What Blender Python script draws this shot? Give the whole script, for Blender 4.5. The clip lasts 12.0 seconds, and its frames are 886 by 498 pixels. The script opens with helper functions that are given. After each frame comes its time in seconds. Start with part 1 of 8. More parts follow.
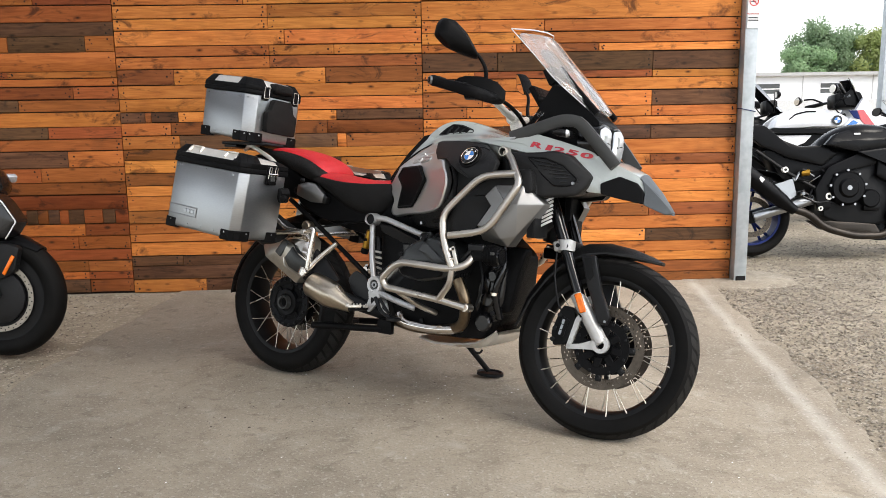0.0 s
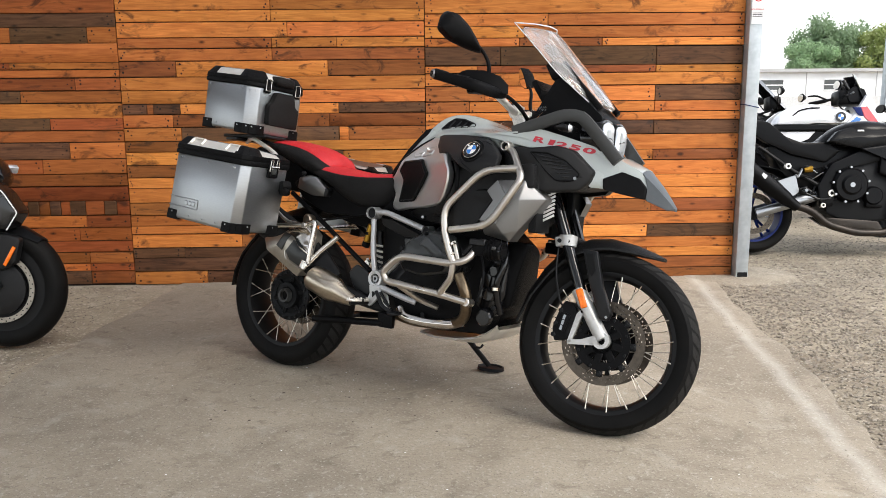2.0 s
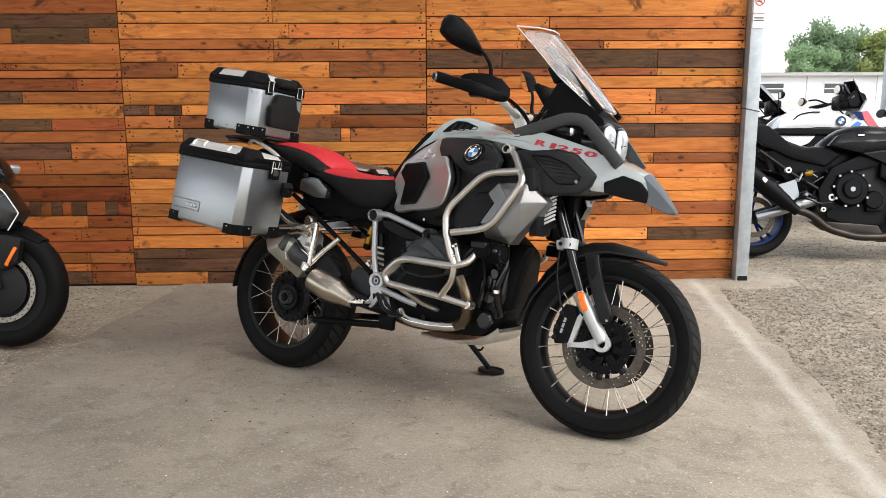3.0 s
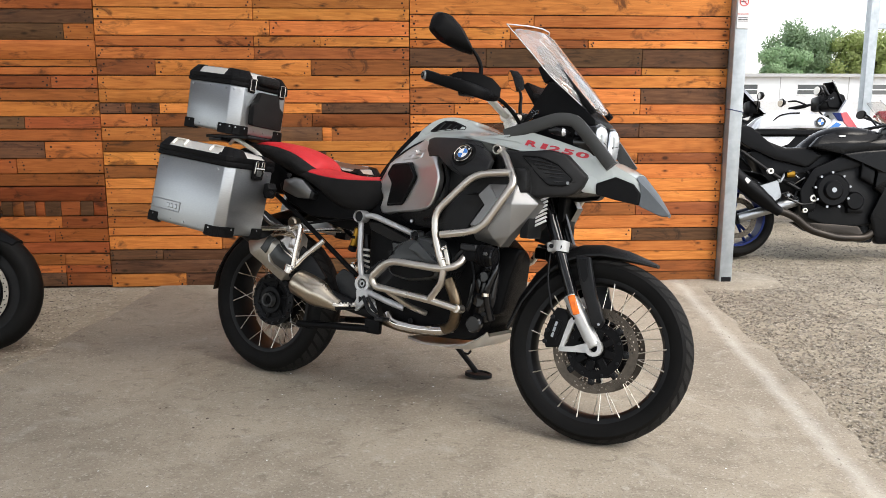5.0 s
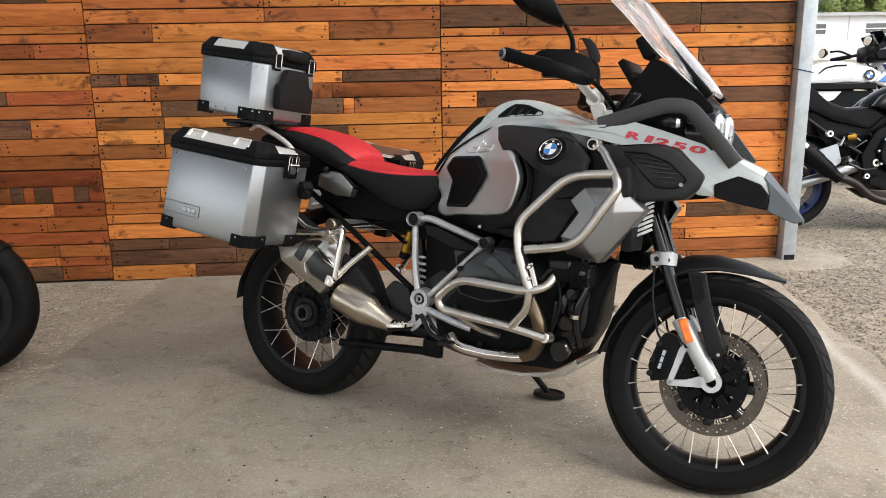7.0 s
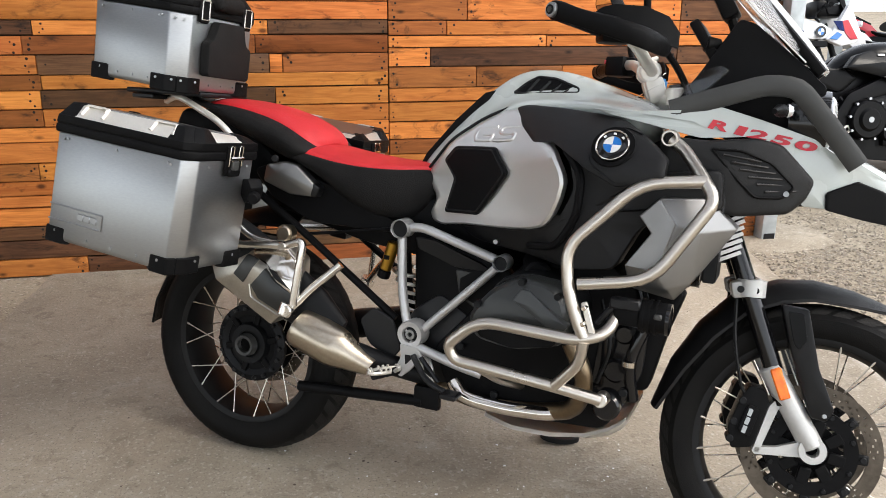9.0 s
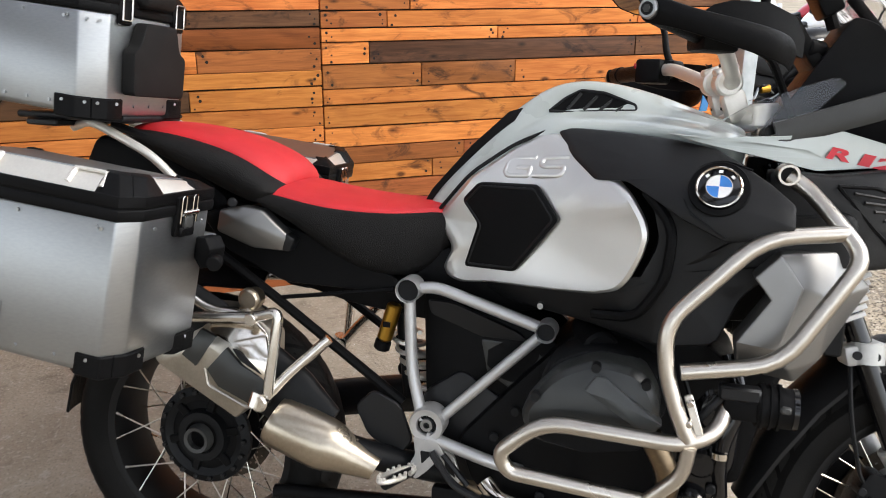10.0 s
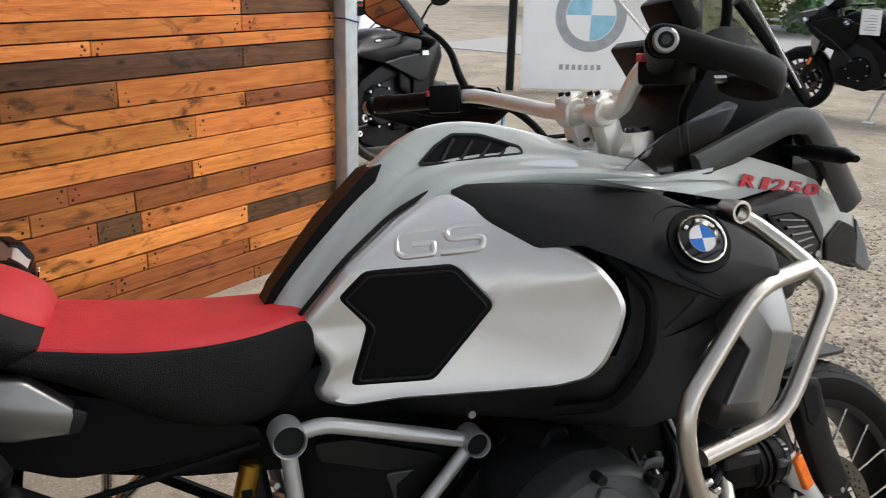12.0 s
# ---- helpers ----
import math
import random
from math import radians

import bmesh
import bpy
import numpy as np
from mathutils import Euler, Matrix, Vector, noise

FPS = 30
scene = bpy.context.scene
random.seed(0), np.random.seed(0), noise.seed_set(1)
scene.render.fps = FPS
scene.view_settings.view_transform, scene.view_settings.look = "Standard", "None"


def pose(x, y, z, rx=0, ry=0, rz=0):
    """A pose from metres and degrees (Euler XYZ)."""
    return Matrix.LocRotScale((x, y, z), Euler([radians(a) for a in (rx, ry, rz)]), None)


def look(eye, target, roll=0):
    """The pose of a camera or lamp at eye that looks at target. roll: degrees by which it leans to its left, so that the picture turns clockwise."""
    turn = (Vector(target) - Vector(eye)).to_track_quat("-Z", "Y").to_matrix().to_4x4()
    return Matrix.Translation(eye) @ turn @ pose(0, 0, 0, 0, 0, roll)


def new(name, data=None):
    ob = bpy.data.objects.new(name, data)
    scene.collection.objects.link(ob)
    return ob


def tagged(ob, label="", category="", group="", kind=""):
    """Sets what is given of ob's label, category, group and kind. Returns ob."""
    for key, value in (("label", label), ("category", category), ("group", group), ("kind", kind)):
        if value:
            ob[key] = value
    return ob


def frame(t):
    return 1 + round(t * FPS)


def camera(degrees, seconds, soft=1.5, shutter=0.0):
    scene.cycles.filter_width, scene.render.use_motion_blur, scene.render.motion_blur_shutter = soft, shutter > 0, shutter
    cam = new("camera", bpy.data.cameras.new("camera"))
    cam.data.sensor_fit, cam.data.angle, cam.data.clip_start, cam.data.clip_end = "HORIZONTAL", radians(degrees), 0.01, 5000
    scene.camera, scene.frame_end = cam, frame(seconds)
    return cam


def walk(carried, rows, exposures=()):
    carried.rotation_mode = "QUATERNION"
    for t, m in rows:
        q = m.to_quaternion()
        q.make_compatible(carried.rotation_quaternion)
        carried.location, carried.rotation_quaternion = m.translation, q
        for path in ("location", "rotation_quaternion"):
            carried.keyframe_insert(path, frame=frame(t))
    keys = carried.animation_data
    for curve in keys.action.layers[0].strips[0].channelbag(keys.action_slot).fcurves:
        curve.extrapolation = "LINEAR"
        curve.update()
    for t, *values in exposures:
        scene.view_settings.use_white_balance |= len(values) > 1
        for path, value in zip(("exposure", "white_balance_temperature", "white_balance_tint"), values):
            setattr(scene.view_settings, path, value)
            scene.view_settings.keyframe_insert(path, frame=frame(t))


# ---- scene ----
cam = camera(55.9, 12.0, soft=0.85, shutter=0.2)
PATH = [
    (0, (0.085, -0.214, 1.226), (0.138, 1.754, 0.872), -0.9),
    (0.5, (0.088, -0.213, 1.225), (0.145, 1.754, 0.865), -0.8),
    (1, (0.086, -0.213, 1.231), (0.14, 1.754, 0.87), -1.0),
    (1.5, (0.087, -0.208, 1.225), (0.139, 1.757, 0.86), -0.8),
    (2, (0.086, -0.207, 1.226), (0.135, 1.758, 0.858), -0.5),
    (2.5, (0.082, -0.21, 1.229), (0.129, 1.755, 0.861), -0.2),
    (3, (0.08, -0.212, 1.23), (0.13, 1.754, 0.866), -0.2),
    (5, (0.036, -0.144, 1.23), (0.143, 1.819, 0.864), 0.1),
    (5.5, (-0.031, -0.051, 1.249), (0.138, 1.903, 0.859), 0.0),
    (6, (-0.093, 0.057, 1.267), (0.095, 2.002, 0.84), -0.1),
    (6.5, (-0.14, 0.228, 1.309), (0.0, 2.169, 0.848), -0.8),
    (6.7, (-0.162, 0.312, 1.333), (-0.045, 2.252, 0.86), -0.8),
    (8.3, (-0.421, 0.94, 1.354), (-0.1, 2.828, 0.779), -1.1),
    (8.5, (-0.418, 1.019, 1.353), (-0.078, 2.901, 0.768), -0.8),
    (9, (-0.423, 1.2, 1.349), (-0.047, 3.066, 0.736), 0.5),
    (9.5, (-0.491, 1.469, 1.352), (-0.025, 3.303, 0.706), -0.4),
    (10, (-0.575, 1.768, 1.357), (0.056, 3.551, 0.707), 0.4),
    (10.5, (-0.6, 2.094, 1.347), (0.198, 3.817, 0.717), 0.6),
    (11, (-0.624, 2.335, 1.361), (0.431, 3.917, 0.74), 0.5),
    (11.5, (-0.744, 2.485, 1.365), (0.616, 3.802, 0.721), 0.5),
    (12, (-0.842, 2.502, 1.369), (0.715, 3.583, 0.73), 1.4),
]
walk(cam, [(t, look(eye, target, roll)) for t, eye, target, roll in PATH], [(0, 0.84, 6500, 10), (6.5, 0.87, 6500, 10), (9, 1.03, 6500, 10), (10.2, 1.14, 6400, 10), (11.1, 0.80, 6400, 10), (12, 0.58, 6400, 10)])

# ---- light ----
world = bpy.data.worlds.new("sky")
scene.world = world
world.use_nodes = True
sky = world.node_tree.nodes.new("ShaderNodeTexSky")
sky.sky_type, sky.sun_disc = "NISHITA", False
sky.sun_elevation, sky.sun_rotation = radians(48), radians(120)
sky.air_density, sky.dust_density, sky.ozone_density = 1.0, 1.5, 0.8
grey = world.node_tree.nodes.new("ShaderNodeHueSaturation")
grey.inputs["Saturation"].default_value = 0.3
world.node_tree.links.new(sky.outputs[0], grey.inputs["Color"])
world.node_tree.links.new(grey.outputs[0], world.node_tree.nodes["Background"].inputs[0])
world.node_tree.nodes["Background"].inputs[1].default_value = 0.225
sun = new("sun", bpy.data.lights.new("sun", "SUN"))
sun.data.energy, sun.data.angle, sun.data.color = 1.3, radians(20), (1.0, 0.93, 0.82)
sun.matrix_world = look((6, -4, 9), (0, 3, 0))

# ---- materials ----
def mat(name, c1, c2=None, rough=0.5, metal=0.0, scale=12.0, bump=0.0, bscale=120.0, stretch=(1, 1, 1), coat=0.0, rvar=0.08, rand=0.0, spec=0.5):
    """Two tones mixed by broad and fine noise, with varied gloss and a fine relief."""
    m = bpy.data.materials.new(name)
    m.use_nodes = True
    nt, L = m.node_tree, m.node_tree.links.new
    b = nt.nodes["Principled BSDF"]
    c2 = c2 or tuple(v * 0.82 for v in c1)
    tc, mp = nt.nodes.new("ShaderNodeTexCoord"), nt.nodes.new("ShaderNodeMapping")
    mp.inputs["Scale"].default_value = stretch
    L(tc.outputs["Object"], mp.inputs[0])
    n1, n2 = nt.nodes.new("ShaderNodeTexNoise"), nt.nodes.new("ShaderNodeTexNoise")
    n1.inputs["Scale"].default_value, n1.inputs["Detail"].default_value = scale, 6
    n2.inputs["Scale"].default_value, n2.inputs["Detail"].default_value = bscale, 4
    L(mp.outputs[0], n1.inputs[0]), L(mp.outputs[0], n2.inputs[0])
    add = nt.nodes.new("ShaderNodeMath")
    add.operation = "MULTIPLY_ADD"
    L(n2.outputs[0], add.inputs[0])
    add.inputs[1].default_value = 0.35
    L(n1.outputs[0], add.inputs[2])
    ramp = nt.nodes.new("ShaderNodeValToRGB")
    ramp.color_ramp.elements[0].position, ramp.color_ramp.elements[1].position = 0.5, 0.85
    ramp.color_ramp.elements[0].color, ramp.color_ramp.elements[1].color = (*c1, 1), (*c2, 1)
    L(add.outputs[0], ramp.inputs[0])
    out = ramp.outputs[0]
    if rand:
        info, hsv = nt.nodes.new("ShaderNodeObjectInfo"), nt.nodes.new("ShaderNodeHueSaturation")
        mr = nt.nodes.new("ShaderNodeMapRange")
        mr.inputs[3].default_value, mr.inputs[4].default_value = 1 - rand, 1 + rand
        L(info.outputs["Random"], mr.inputs[0]), L(mr.outputs[0], hsv.inputs["Value"]), L(out, hsv.inputs["Color"])
        out = hsv.outputs[0]
    L(out, b.inputs["Base Color"])
    rr = nt.nodes.new("ShaderNodeMapRange")
    rr.inputs[3].default_value, rr.inputs[4].default_value = max(0.02, rough - rvar), min(1, rough + rvar)
    L(n1.outputs[0], rr.inputs[0]), L(rr.outputs[0], b.inputs["Roughness"])
    b.inputs["Metallic"].default_value, b.inputs["Coat Weight"].default_value = metal, coat
    b.inputs["Specular IOR Level"].default_value = spec
    if coat:
        b.inputs["Coat Roughness"].default_value = 0.06
    if bump:
        bp = nt.nodes.new("ShaderNodeBump")
        bp.inputs["Strength"].default_value, bp.inputs["Distance"].default_value = bump, 0.004
        L(n2.outputs[0], bp.inputs["Height"]), L(bp.outputs[0], b.inputs["Normal"])
    return m


def wood(name, light, dark, knot, sat=1.0):
    """Sawn boards: long grain, knots, grey weathering that differs from board to board."""
    m = bpy.data.materials.new(name)
    m.use_nodes = True
    nt, L = m.node_tree, m.node_tree.links.new
    N = nt.nodes.new
    b = nt.nodes["Principled BSDF"]
    tc, info, mp, off = N("ShaderNodeTexCoord"), N("ShaderNodeObjectInfo"), N("ShaderNodeMapping"), N("ShaderNodeVectorMath")
    mul = N("ShaderNodeMath")
    mul.operation = "MULTIPLY"
    mul.inputs[1].default_value = 37.0
    L(info.outputs["Random"], mul.inputs[0])
    L(tc.outputs["Object"], off.inputs[0]), L(mul.outputs[0], off.inputs[1])
    L(off.outputs[0], mp.inputs[0])
    mp.inputs["Scale"].default_value = (0.9, 1.0, 9.0)
    grain = N("ShaderNodeTexNoise")
    grain.inputs["Scale"].default_value, grain.inputs["Detail"].default_value, grain.inputs["Distortion"].default_value = 7.0, 8, 0.6
    L(mp.outputs[0], grain.inputs[0])
    mp2 = N("ShaderNodeMapping")
    mp2.inputs["Scale"].default_value = (2.0, 2.0, 60.0)
    L(off.outputs[0], mp2.inputs[0])
    fine = N("ShaderNodeTexNoise")
    fine.inputs["Scale"].default_value, fine.inputs["Detail"].default_value = 5.0, 5
    L(mp2.outputs[0], fine.inputs[0])
    patch = N("ShaderNodeTexNoise")
    patch.inputs["Scale"].default_value, patch.inputs["Detail"].default_value = 3.2, 5
    L(off.outputs[0], patch.inputs[0])
    mp3 = N("ShaderNodeMapping")
    mp3.inputs["Scale"].default_value = (3.2, 1.0, 7.0)
    L(off.outputs[0], mp3.inputs[0])
    vor = N("ShaderNodeTexVoronoi")
    vor.inputs["Scale"].default_value = 1.7
    L(mp3.outputs[0], vor.inputs[0])
    kn = N("ShaderNodeMapRange")
    kn.inputs[1].default_value, kn.inputs[2].default_value, kn.inputs[3].default_value, kn.inputs[4].default_value = 0.025, 0.15, 1.0, 0.0
    L(vor.outputs["Distance"], kn.inputs[0])
    s1 = N("ShaderNodeMath")
    s1.operation = "MULTIPLY_ADD"
    L(fine.outputs[0], s1.inputs[0])
    s1.inputs[1].default_value = 0.45
    L(grain.outputs[0], s1.inputs[2])
    ramp = N("ShaderNodeValToRGB")
    e = ramp.color_ramp.elements
    e[0].position, e[1].position = 0.46, 0.98
    e[0].color, e[1].color = (*light, 1), (*dark, 1)
    L(s1.outputs[0], ramp.inputs[0])
    mixk = N("ShaderNodeMixRGB")
    L(kn.outputs[0], mixk.inputs[0]), L(ramp.outputs[0], mixk.inputs[1])
    mixk.inputs[2].default_value = (*knot, 1)
    wr = N("ShaderNodeMapRange")
    wr.inputs[1].default_value, wr.inputs[2].default_value, wr.inputs[4].default_value = 0.58, 0.80, 0.55
    L(patch.outputs[0], wr.inputs[0])
    mixp = N("ShaderNodeMixRGB")
    L(wr.outputs[0], mixp.inputs[0]), L(mixk.outputs[0], mixp.inputs[1])
    mixp.inputs[2].default_value = (knot[0] * 1.6, knot[1] * 1.7, knot[2] * 1.9, 1)
    scuff, sr, mixs = N("ShaderNodeTexNoise"), N("ShaderNodeMapRange"), N("ShaderNodeMixRGB")
    mp4 = N("ShaderNodeMapping")
    mp4.inputs["Scale"].default_value = (5.0, 5.0, 11.0)
    L(off.outputs[0], mp4.inputs[0]), L(mp4.outputs[0], scuff.inputs[0])
    scuff.inputs["Scale"].default_value, scuff.inputs["Detail"].default_value, scuff.inputs["Roughness"].default_value, scuff.inputs["Distortion"].default_value = 1.0, 9, 0.68, 0.9
    sr.inputs[1].default_value, sr.inputs[2].default_value, sr.inputs[4].default_value = 0.555, 0.67, 0.85
    L(scuff.outputs[0], sr.inputs[0]), L(sr.outputs[0], mixs.inputs[0]), L(mixp.outputs[0], mixs.inputs[1])
    mixs.inputs[2].default_value = (knot[0] * 1.1, knot[1] * 1.2, knot[2] * 1.4, 1)
    ring, rr, mixr = N("ShaderNodeTexVoronoi"), N("ShaderNodeMapRange"), N("ShaderNodeMixRGB")
    mp5 = N("ShaderNodeMapping")
    mp5.inputs["Scale"].default_value, mp5.inputs["Location"].default_value = (2.6, 1.0, 4.6), (3.1, 0, 7.7)
    L(off.outputs[0], mp5.inputs[0]), L(mp5.outputs[0], ring.inputs[0])
    ring.inputs["Scale"].default_value = 1.0
    rr.inputs[1].default_value, rr.inputs[2].default_value, rr.inputs[3].default_value, rr.inputs[4].default_value = 0.035, 0.075, 0.9, 0.0
    L(ring.outputs["Distance"], rr.inputs[0]), L(rr.outputs[0], mixr.inputs[0]), L(mixs.outputs[0], mixr.inputs[1])
    mixr.inputs[2].default_value = (*knot, 1)
    hsv, mr, mr2 = N("ShaderNodeHueSaturation"), N("ShaderNodeMapRange"), N("ShaderNodeMapRange")
    mr.inputs[3].default_value, mr.inputs[4].default_value = 0.74, 1.25
    L(info.outputs["Random"], mr.inputs[0]), L(mr.outputs[0], hsv.inputs["Value"])
    fr = N("ShaderNodeMath")
    fr.operation = "FRACT"
    L(mul.outputs[0], fr.inputs[0]), L(fr.outputs[0], mr2.inputs[0])
    mr2.inputs[3].default_value, mr2.inputs[4].default_value = 0.492, 0.507
    L(mr2.outputs[0], hsv.inputs["Hue"])
    hsv.inputs["Saturation"].default_value = sat
    L(mixr.outputs[0], hsv.inputs["Color"]), L(hsv.outputs[0], b.inputs["Base Color"])
    b.inputs["Roughness"].default_value, b.inputs["Specular IOR Level"].default_value = 0.6, 0.16
    bp = N("ShaderNodeBump")
    bp.inputs["Strength"].default_value, bp.inputs["Distance"].default_value = 0.35, 0.003
    L(s1.outputs[0], bp.inputs["Height"]), L(bp.outputs[0], b.inputs["Normal"])
    return m


def glass(name, tint=(1, 1, 1), rough=0.0, sky_sheen=0.0):
    m = bpy.data.materials.new(name)
    m.use_nodes = True
    b = m.node_tree.nodes["Principled BSDF"]
    b.inputs["Base Color"].default_value, b.inputs["Roughness"].default_value = (*tint, 1), rough
    b.inputs["Transmission Weight"].default_value, b.inputs["IOR"].default_value = 1.0 - sky_sheen, 1.4
    return m


WOOD = {"L": wood("pine_light", (0.66, 0.245, 0.060), (0.40, 0.120, 0.024), (0.075, 0.024, 0.008)),
        "M": wood("pine_brown", (0.36, 0.120, 0.034), (0.19, 0.060, 0.018), (0.05, 0.020, 0.009), 1.0),
        "D": wood("board_dark", (0.150, 0.072, 0.034), (0.062, 0.030, 0.015), (0.024, 0.013, 0.008), 1.0)}
NAIL = mat("rusty_nail", (0.012, 0.008, 0.006), rough=0.6, metal=0.5)
GAP = mat("wall_backing", (0.02, 0.012, 0.008), rough=0.9)


def worn_ground(name, c1, c2, stain, dust, speck, grit, bump):
    """Mineral ground: broad tone, stains, pale dust and grit at true size."""
    m = mat(name, c1, c2, rough=0.9, scale=1.6, bscale=45, bump=0.0, spec=0.2)
    nt, L, N = m.node_tree, m.node_tree.links.new, m.node_tree.nodes.new
    b = nt.nodes["Principled BSDF"]
    base = b.inputs["Base Color"].links[0].from_socket
    tc = N("ShaderNodeTexCoord")

    def patch(prev, scale, lo, hi, most, colour, detail=8, dist=0.4):
        n, r, mx = N("ShaderNodeTexNoise"), N("ShaderNodeMapRange"), N("ShaderNodeMixRGB")
        n.inputs["Scale"].default_value, n.inputs["Detail"].default_value, n.inputs["Distortion"].default_value = scale, detail, dist
        r.inputs[1].default_value, r.inputs[2].default_value, r.inputs[4].default_value = lo, hi, most
        L(tc.outputs["Object"], n.inputs[0]), L(n.outputs[0], r.inputs[0]), L(r.outputs[0], mx.inputs[0]), L(prev, mx.inputs[1])
        mx.inputs[2].default_value = (*colour, 1)
        return mx.outputs[0], n.outputs[0]

    out, _ = patch(base, 0.9, 0.52, 0.70, 0.55, stain)
    out, _ = patch(out, 4.5, 0.58, 0.74, 0.5, dust, 10, 1.2)
    out, _ = patch(out, 2.3, 0.50, 0.66, 0.40, stain, 9, 1.5)
    out, _ = patch(out, 14.0, 0.56, 0.70, 0.5, stain, 6, 0.8)
    out, _ = patch(out, 30.0, 0.62, 0.70, 0.55, dust, 5, 0.6)
    out, fine = patch(out, grit, 0.56, 0.70, speck, stain, 3, 0.0)
    out, fine2 = patch(out, grit * 0.55, 0.58, 0.70, speck, dust, 2, 0.0)
    L(out, b.inputs["Base Color"])
    bp = N("ShaderNodeBump")
    bp.inputs["Strength"].default_value, bp.inputs["Distance"].default_value = bump, 0.006
    L(fine2, bp.inputs["Height"]), L(bp.outputs[0], b.inputs["Normal"])
    return m


CONC = worn_ground("concrete", (0.350, 0.304, 0.240), (0.275, 0.237, 0.186), (0.150, 0.127, 0.098), (0.42, 0.385, 0.33), 0.75, 150, 0.7)


def dusty_line(m, slope, at, width):
    """A pale dusty streak that runs along the strip's edge."""
    nt, L, N = m.node_tree, m.node_tree.links.new, m.node_tree.nodes.new
    b = nt.nodes["Principled BSDF"]
    base = b.inputs["Base Color"].links[0].from_socket
    tc, dot, noise, add = N("ShaderNodeTexCoord"), N("ShaderNodeVectorMath"), N("ShaderNodeTexNoise"), N("ShaderNodeMath")
    dot.operation, add.operation = "DOT_PRODUCT", "MULTIPLY_ADD"
    dot.inputs[1].default_value = (1, -slope, 0)
    L(tc.outputs["Object"], dot.inputs[0]), L(tc.outputs["Object"], noise.inputs[0])
    noise.inputs["Scale"].default_value, noise.inputs["Detail"].default_value = 5.0, 8
    L(noise.outputs[0], add.inputs[0]), L(dot.outputs["Value"], add.inputs[2])
    add.inputs[1].default_value = 0.07
    away, mr, mx = N("ShaderNodeMath"), N("ShaderNodeMapRange"), N("ShaderNodeMixRGB")
    away.operation = "COMPARE"
    sub, ab = N("ShaderNodeMath"), N("ShaderNodeMath")
    sub.operation, ab.operation = "SUBTRACT", "ABSOLUTE"
    L(add.outputs[0], sub.inputs[0]), L(sub.outputs[0], ab.inputs[0])
    sub.inputs[1].default_value = at + 0.035
    mr.inputs[2].default_value, mr.inputs[3].default_value, mr.inputs[4].default_value = width, 0.42, 0.0
    L(ab.outputs[0], mr.inputs[0]), L(mr.outputs[0], mx.inputs[0]), L(base, mx.inputs[1]), L(mx.outputs[0], b.inputs["Base Color"])
    mx.inputs[2].default_value = (0.56, 0.53, 0.48, 1)
    nt.nodes.remove(away)


dusty_line(CONC, 0.125, 1.2375, 0.055)
GRAVEL = worn_ground("gravel", (0.34, 0.293, 0.222), (0.27, 0.233, 0.175), (0.13, 0.105, 0.08), (0.47, 0.42, 0.35), 0.75, 95, 1.0)
PEBBLE = mat("pebble", (0.44, 0.39, 0.32), (0.15, 0.125, 0.10), rough=0.9, scale=22, rand=0.4)
GALV = mat("galvanised_steel", (0.50, 0.54, 0.57), (0.40, 0.44, 0.47), rough=0.5, metal=0.6, scale=14, bscale=40)
STEELD = mat("dark_steel", (0.008, 0.0085, 0.0095), rough=0.5, metal=0.1, spec=0.18)
PAINT = mat("light_grey_paint", (0.41, 0.445, 0.43), (0.385, 0.42, 0.405), rough=0.28, coat=1.0, rvar=0.04, scale=3)
SILVER = mat("matte_silver_paint", (0.78, 0.77, 0.75), (0.72, 0.71, 0.69), rough=0.36, metal=0.9, scale=4, bump=0.05, bscale=900)
BLACKP = mat("black_plastic", (0.0056, 0.0056, 0.0060), (0.0040, 0.0040, 0.0044), rough=0.43, scale=5, bump=0.2, bscale=1400, spec=0.075)
# Copy of the black plastic, lifted for covers that catch more sky.
COVER = mat("satin_black_cover", (0.0085, 0.0085, 0.009), (0.0065, 0.0065, 0.007), rough=0.46, scale=5, bump=0.25, bscale=1400, spec=0.27)
# Black kept extra dark to offset open-sky sheen on the yard motorcycles.
YARDB = mat("yard_black", (0.0045, 0.0045, 0.005), (0.0035, 0.0035, 0.004), rough=0.30, spec=0.10, scale=9)
BRONZE = mat("dark_header_steel", (0.22, 0.165, 0.105), (0.13, 0.10, 0.07), rough=0.34, metal=1.0, scale=9)
CASING = mat("engine_casing_paint", (0.024, 0.026, 0.026), (0.018, 0.0195, 0.0195), rough=0.30, spec=0.45, scale=7, bump=0.1, bscale=800)
INSERT = mat("cover_insert_paint", (0.055, 0.058, 0.058), (0.046, 0.049, 0.049), rough=0.36, spec=0.4, scale=7)
PIPE = mat("brown_black_pipe_steel", (0.035, 0.028, 0.022), (0.022, 0.018, 0.015), rough=0.42, metal=0.6, scale=9)
BLACKC = mat("black_lacquer", (0.004, 0.004, 0.0045), rough=0.24, spec=0.14)
RIMB = mat("satin_black_rim", (0.006, 0.006, 0.0065), rough=0.42, spec=0.18)
BLACKG = mat("black_gloss", (0.006, 0.006, 0.007), rough=0.16, coat=0.3, spec=0.3)
DARK = mat("dark_plastic", (0.011, 0.0115, 0.0125), (0.007, 0.007, 0.008), rough=0.33, spec=0.26, scale=6, bump=0.12, bscale=1200)
GREYP = mat("grey_plastic", (0.056, 0.057, 0.056), (0.044, 0.045, 0.044), rough=0.40, scale=6, bump=0.15, bscale=1200, spec=0.25)
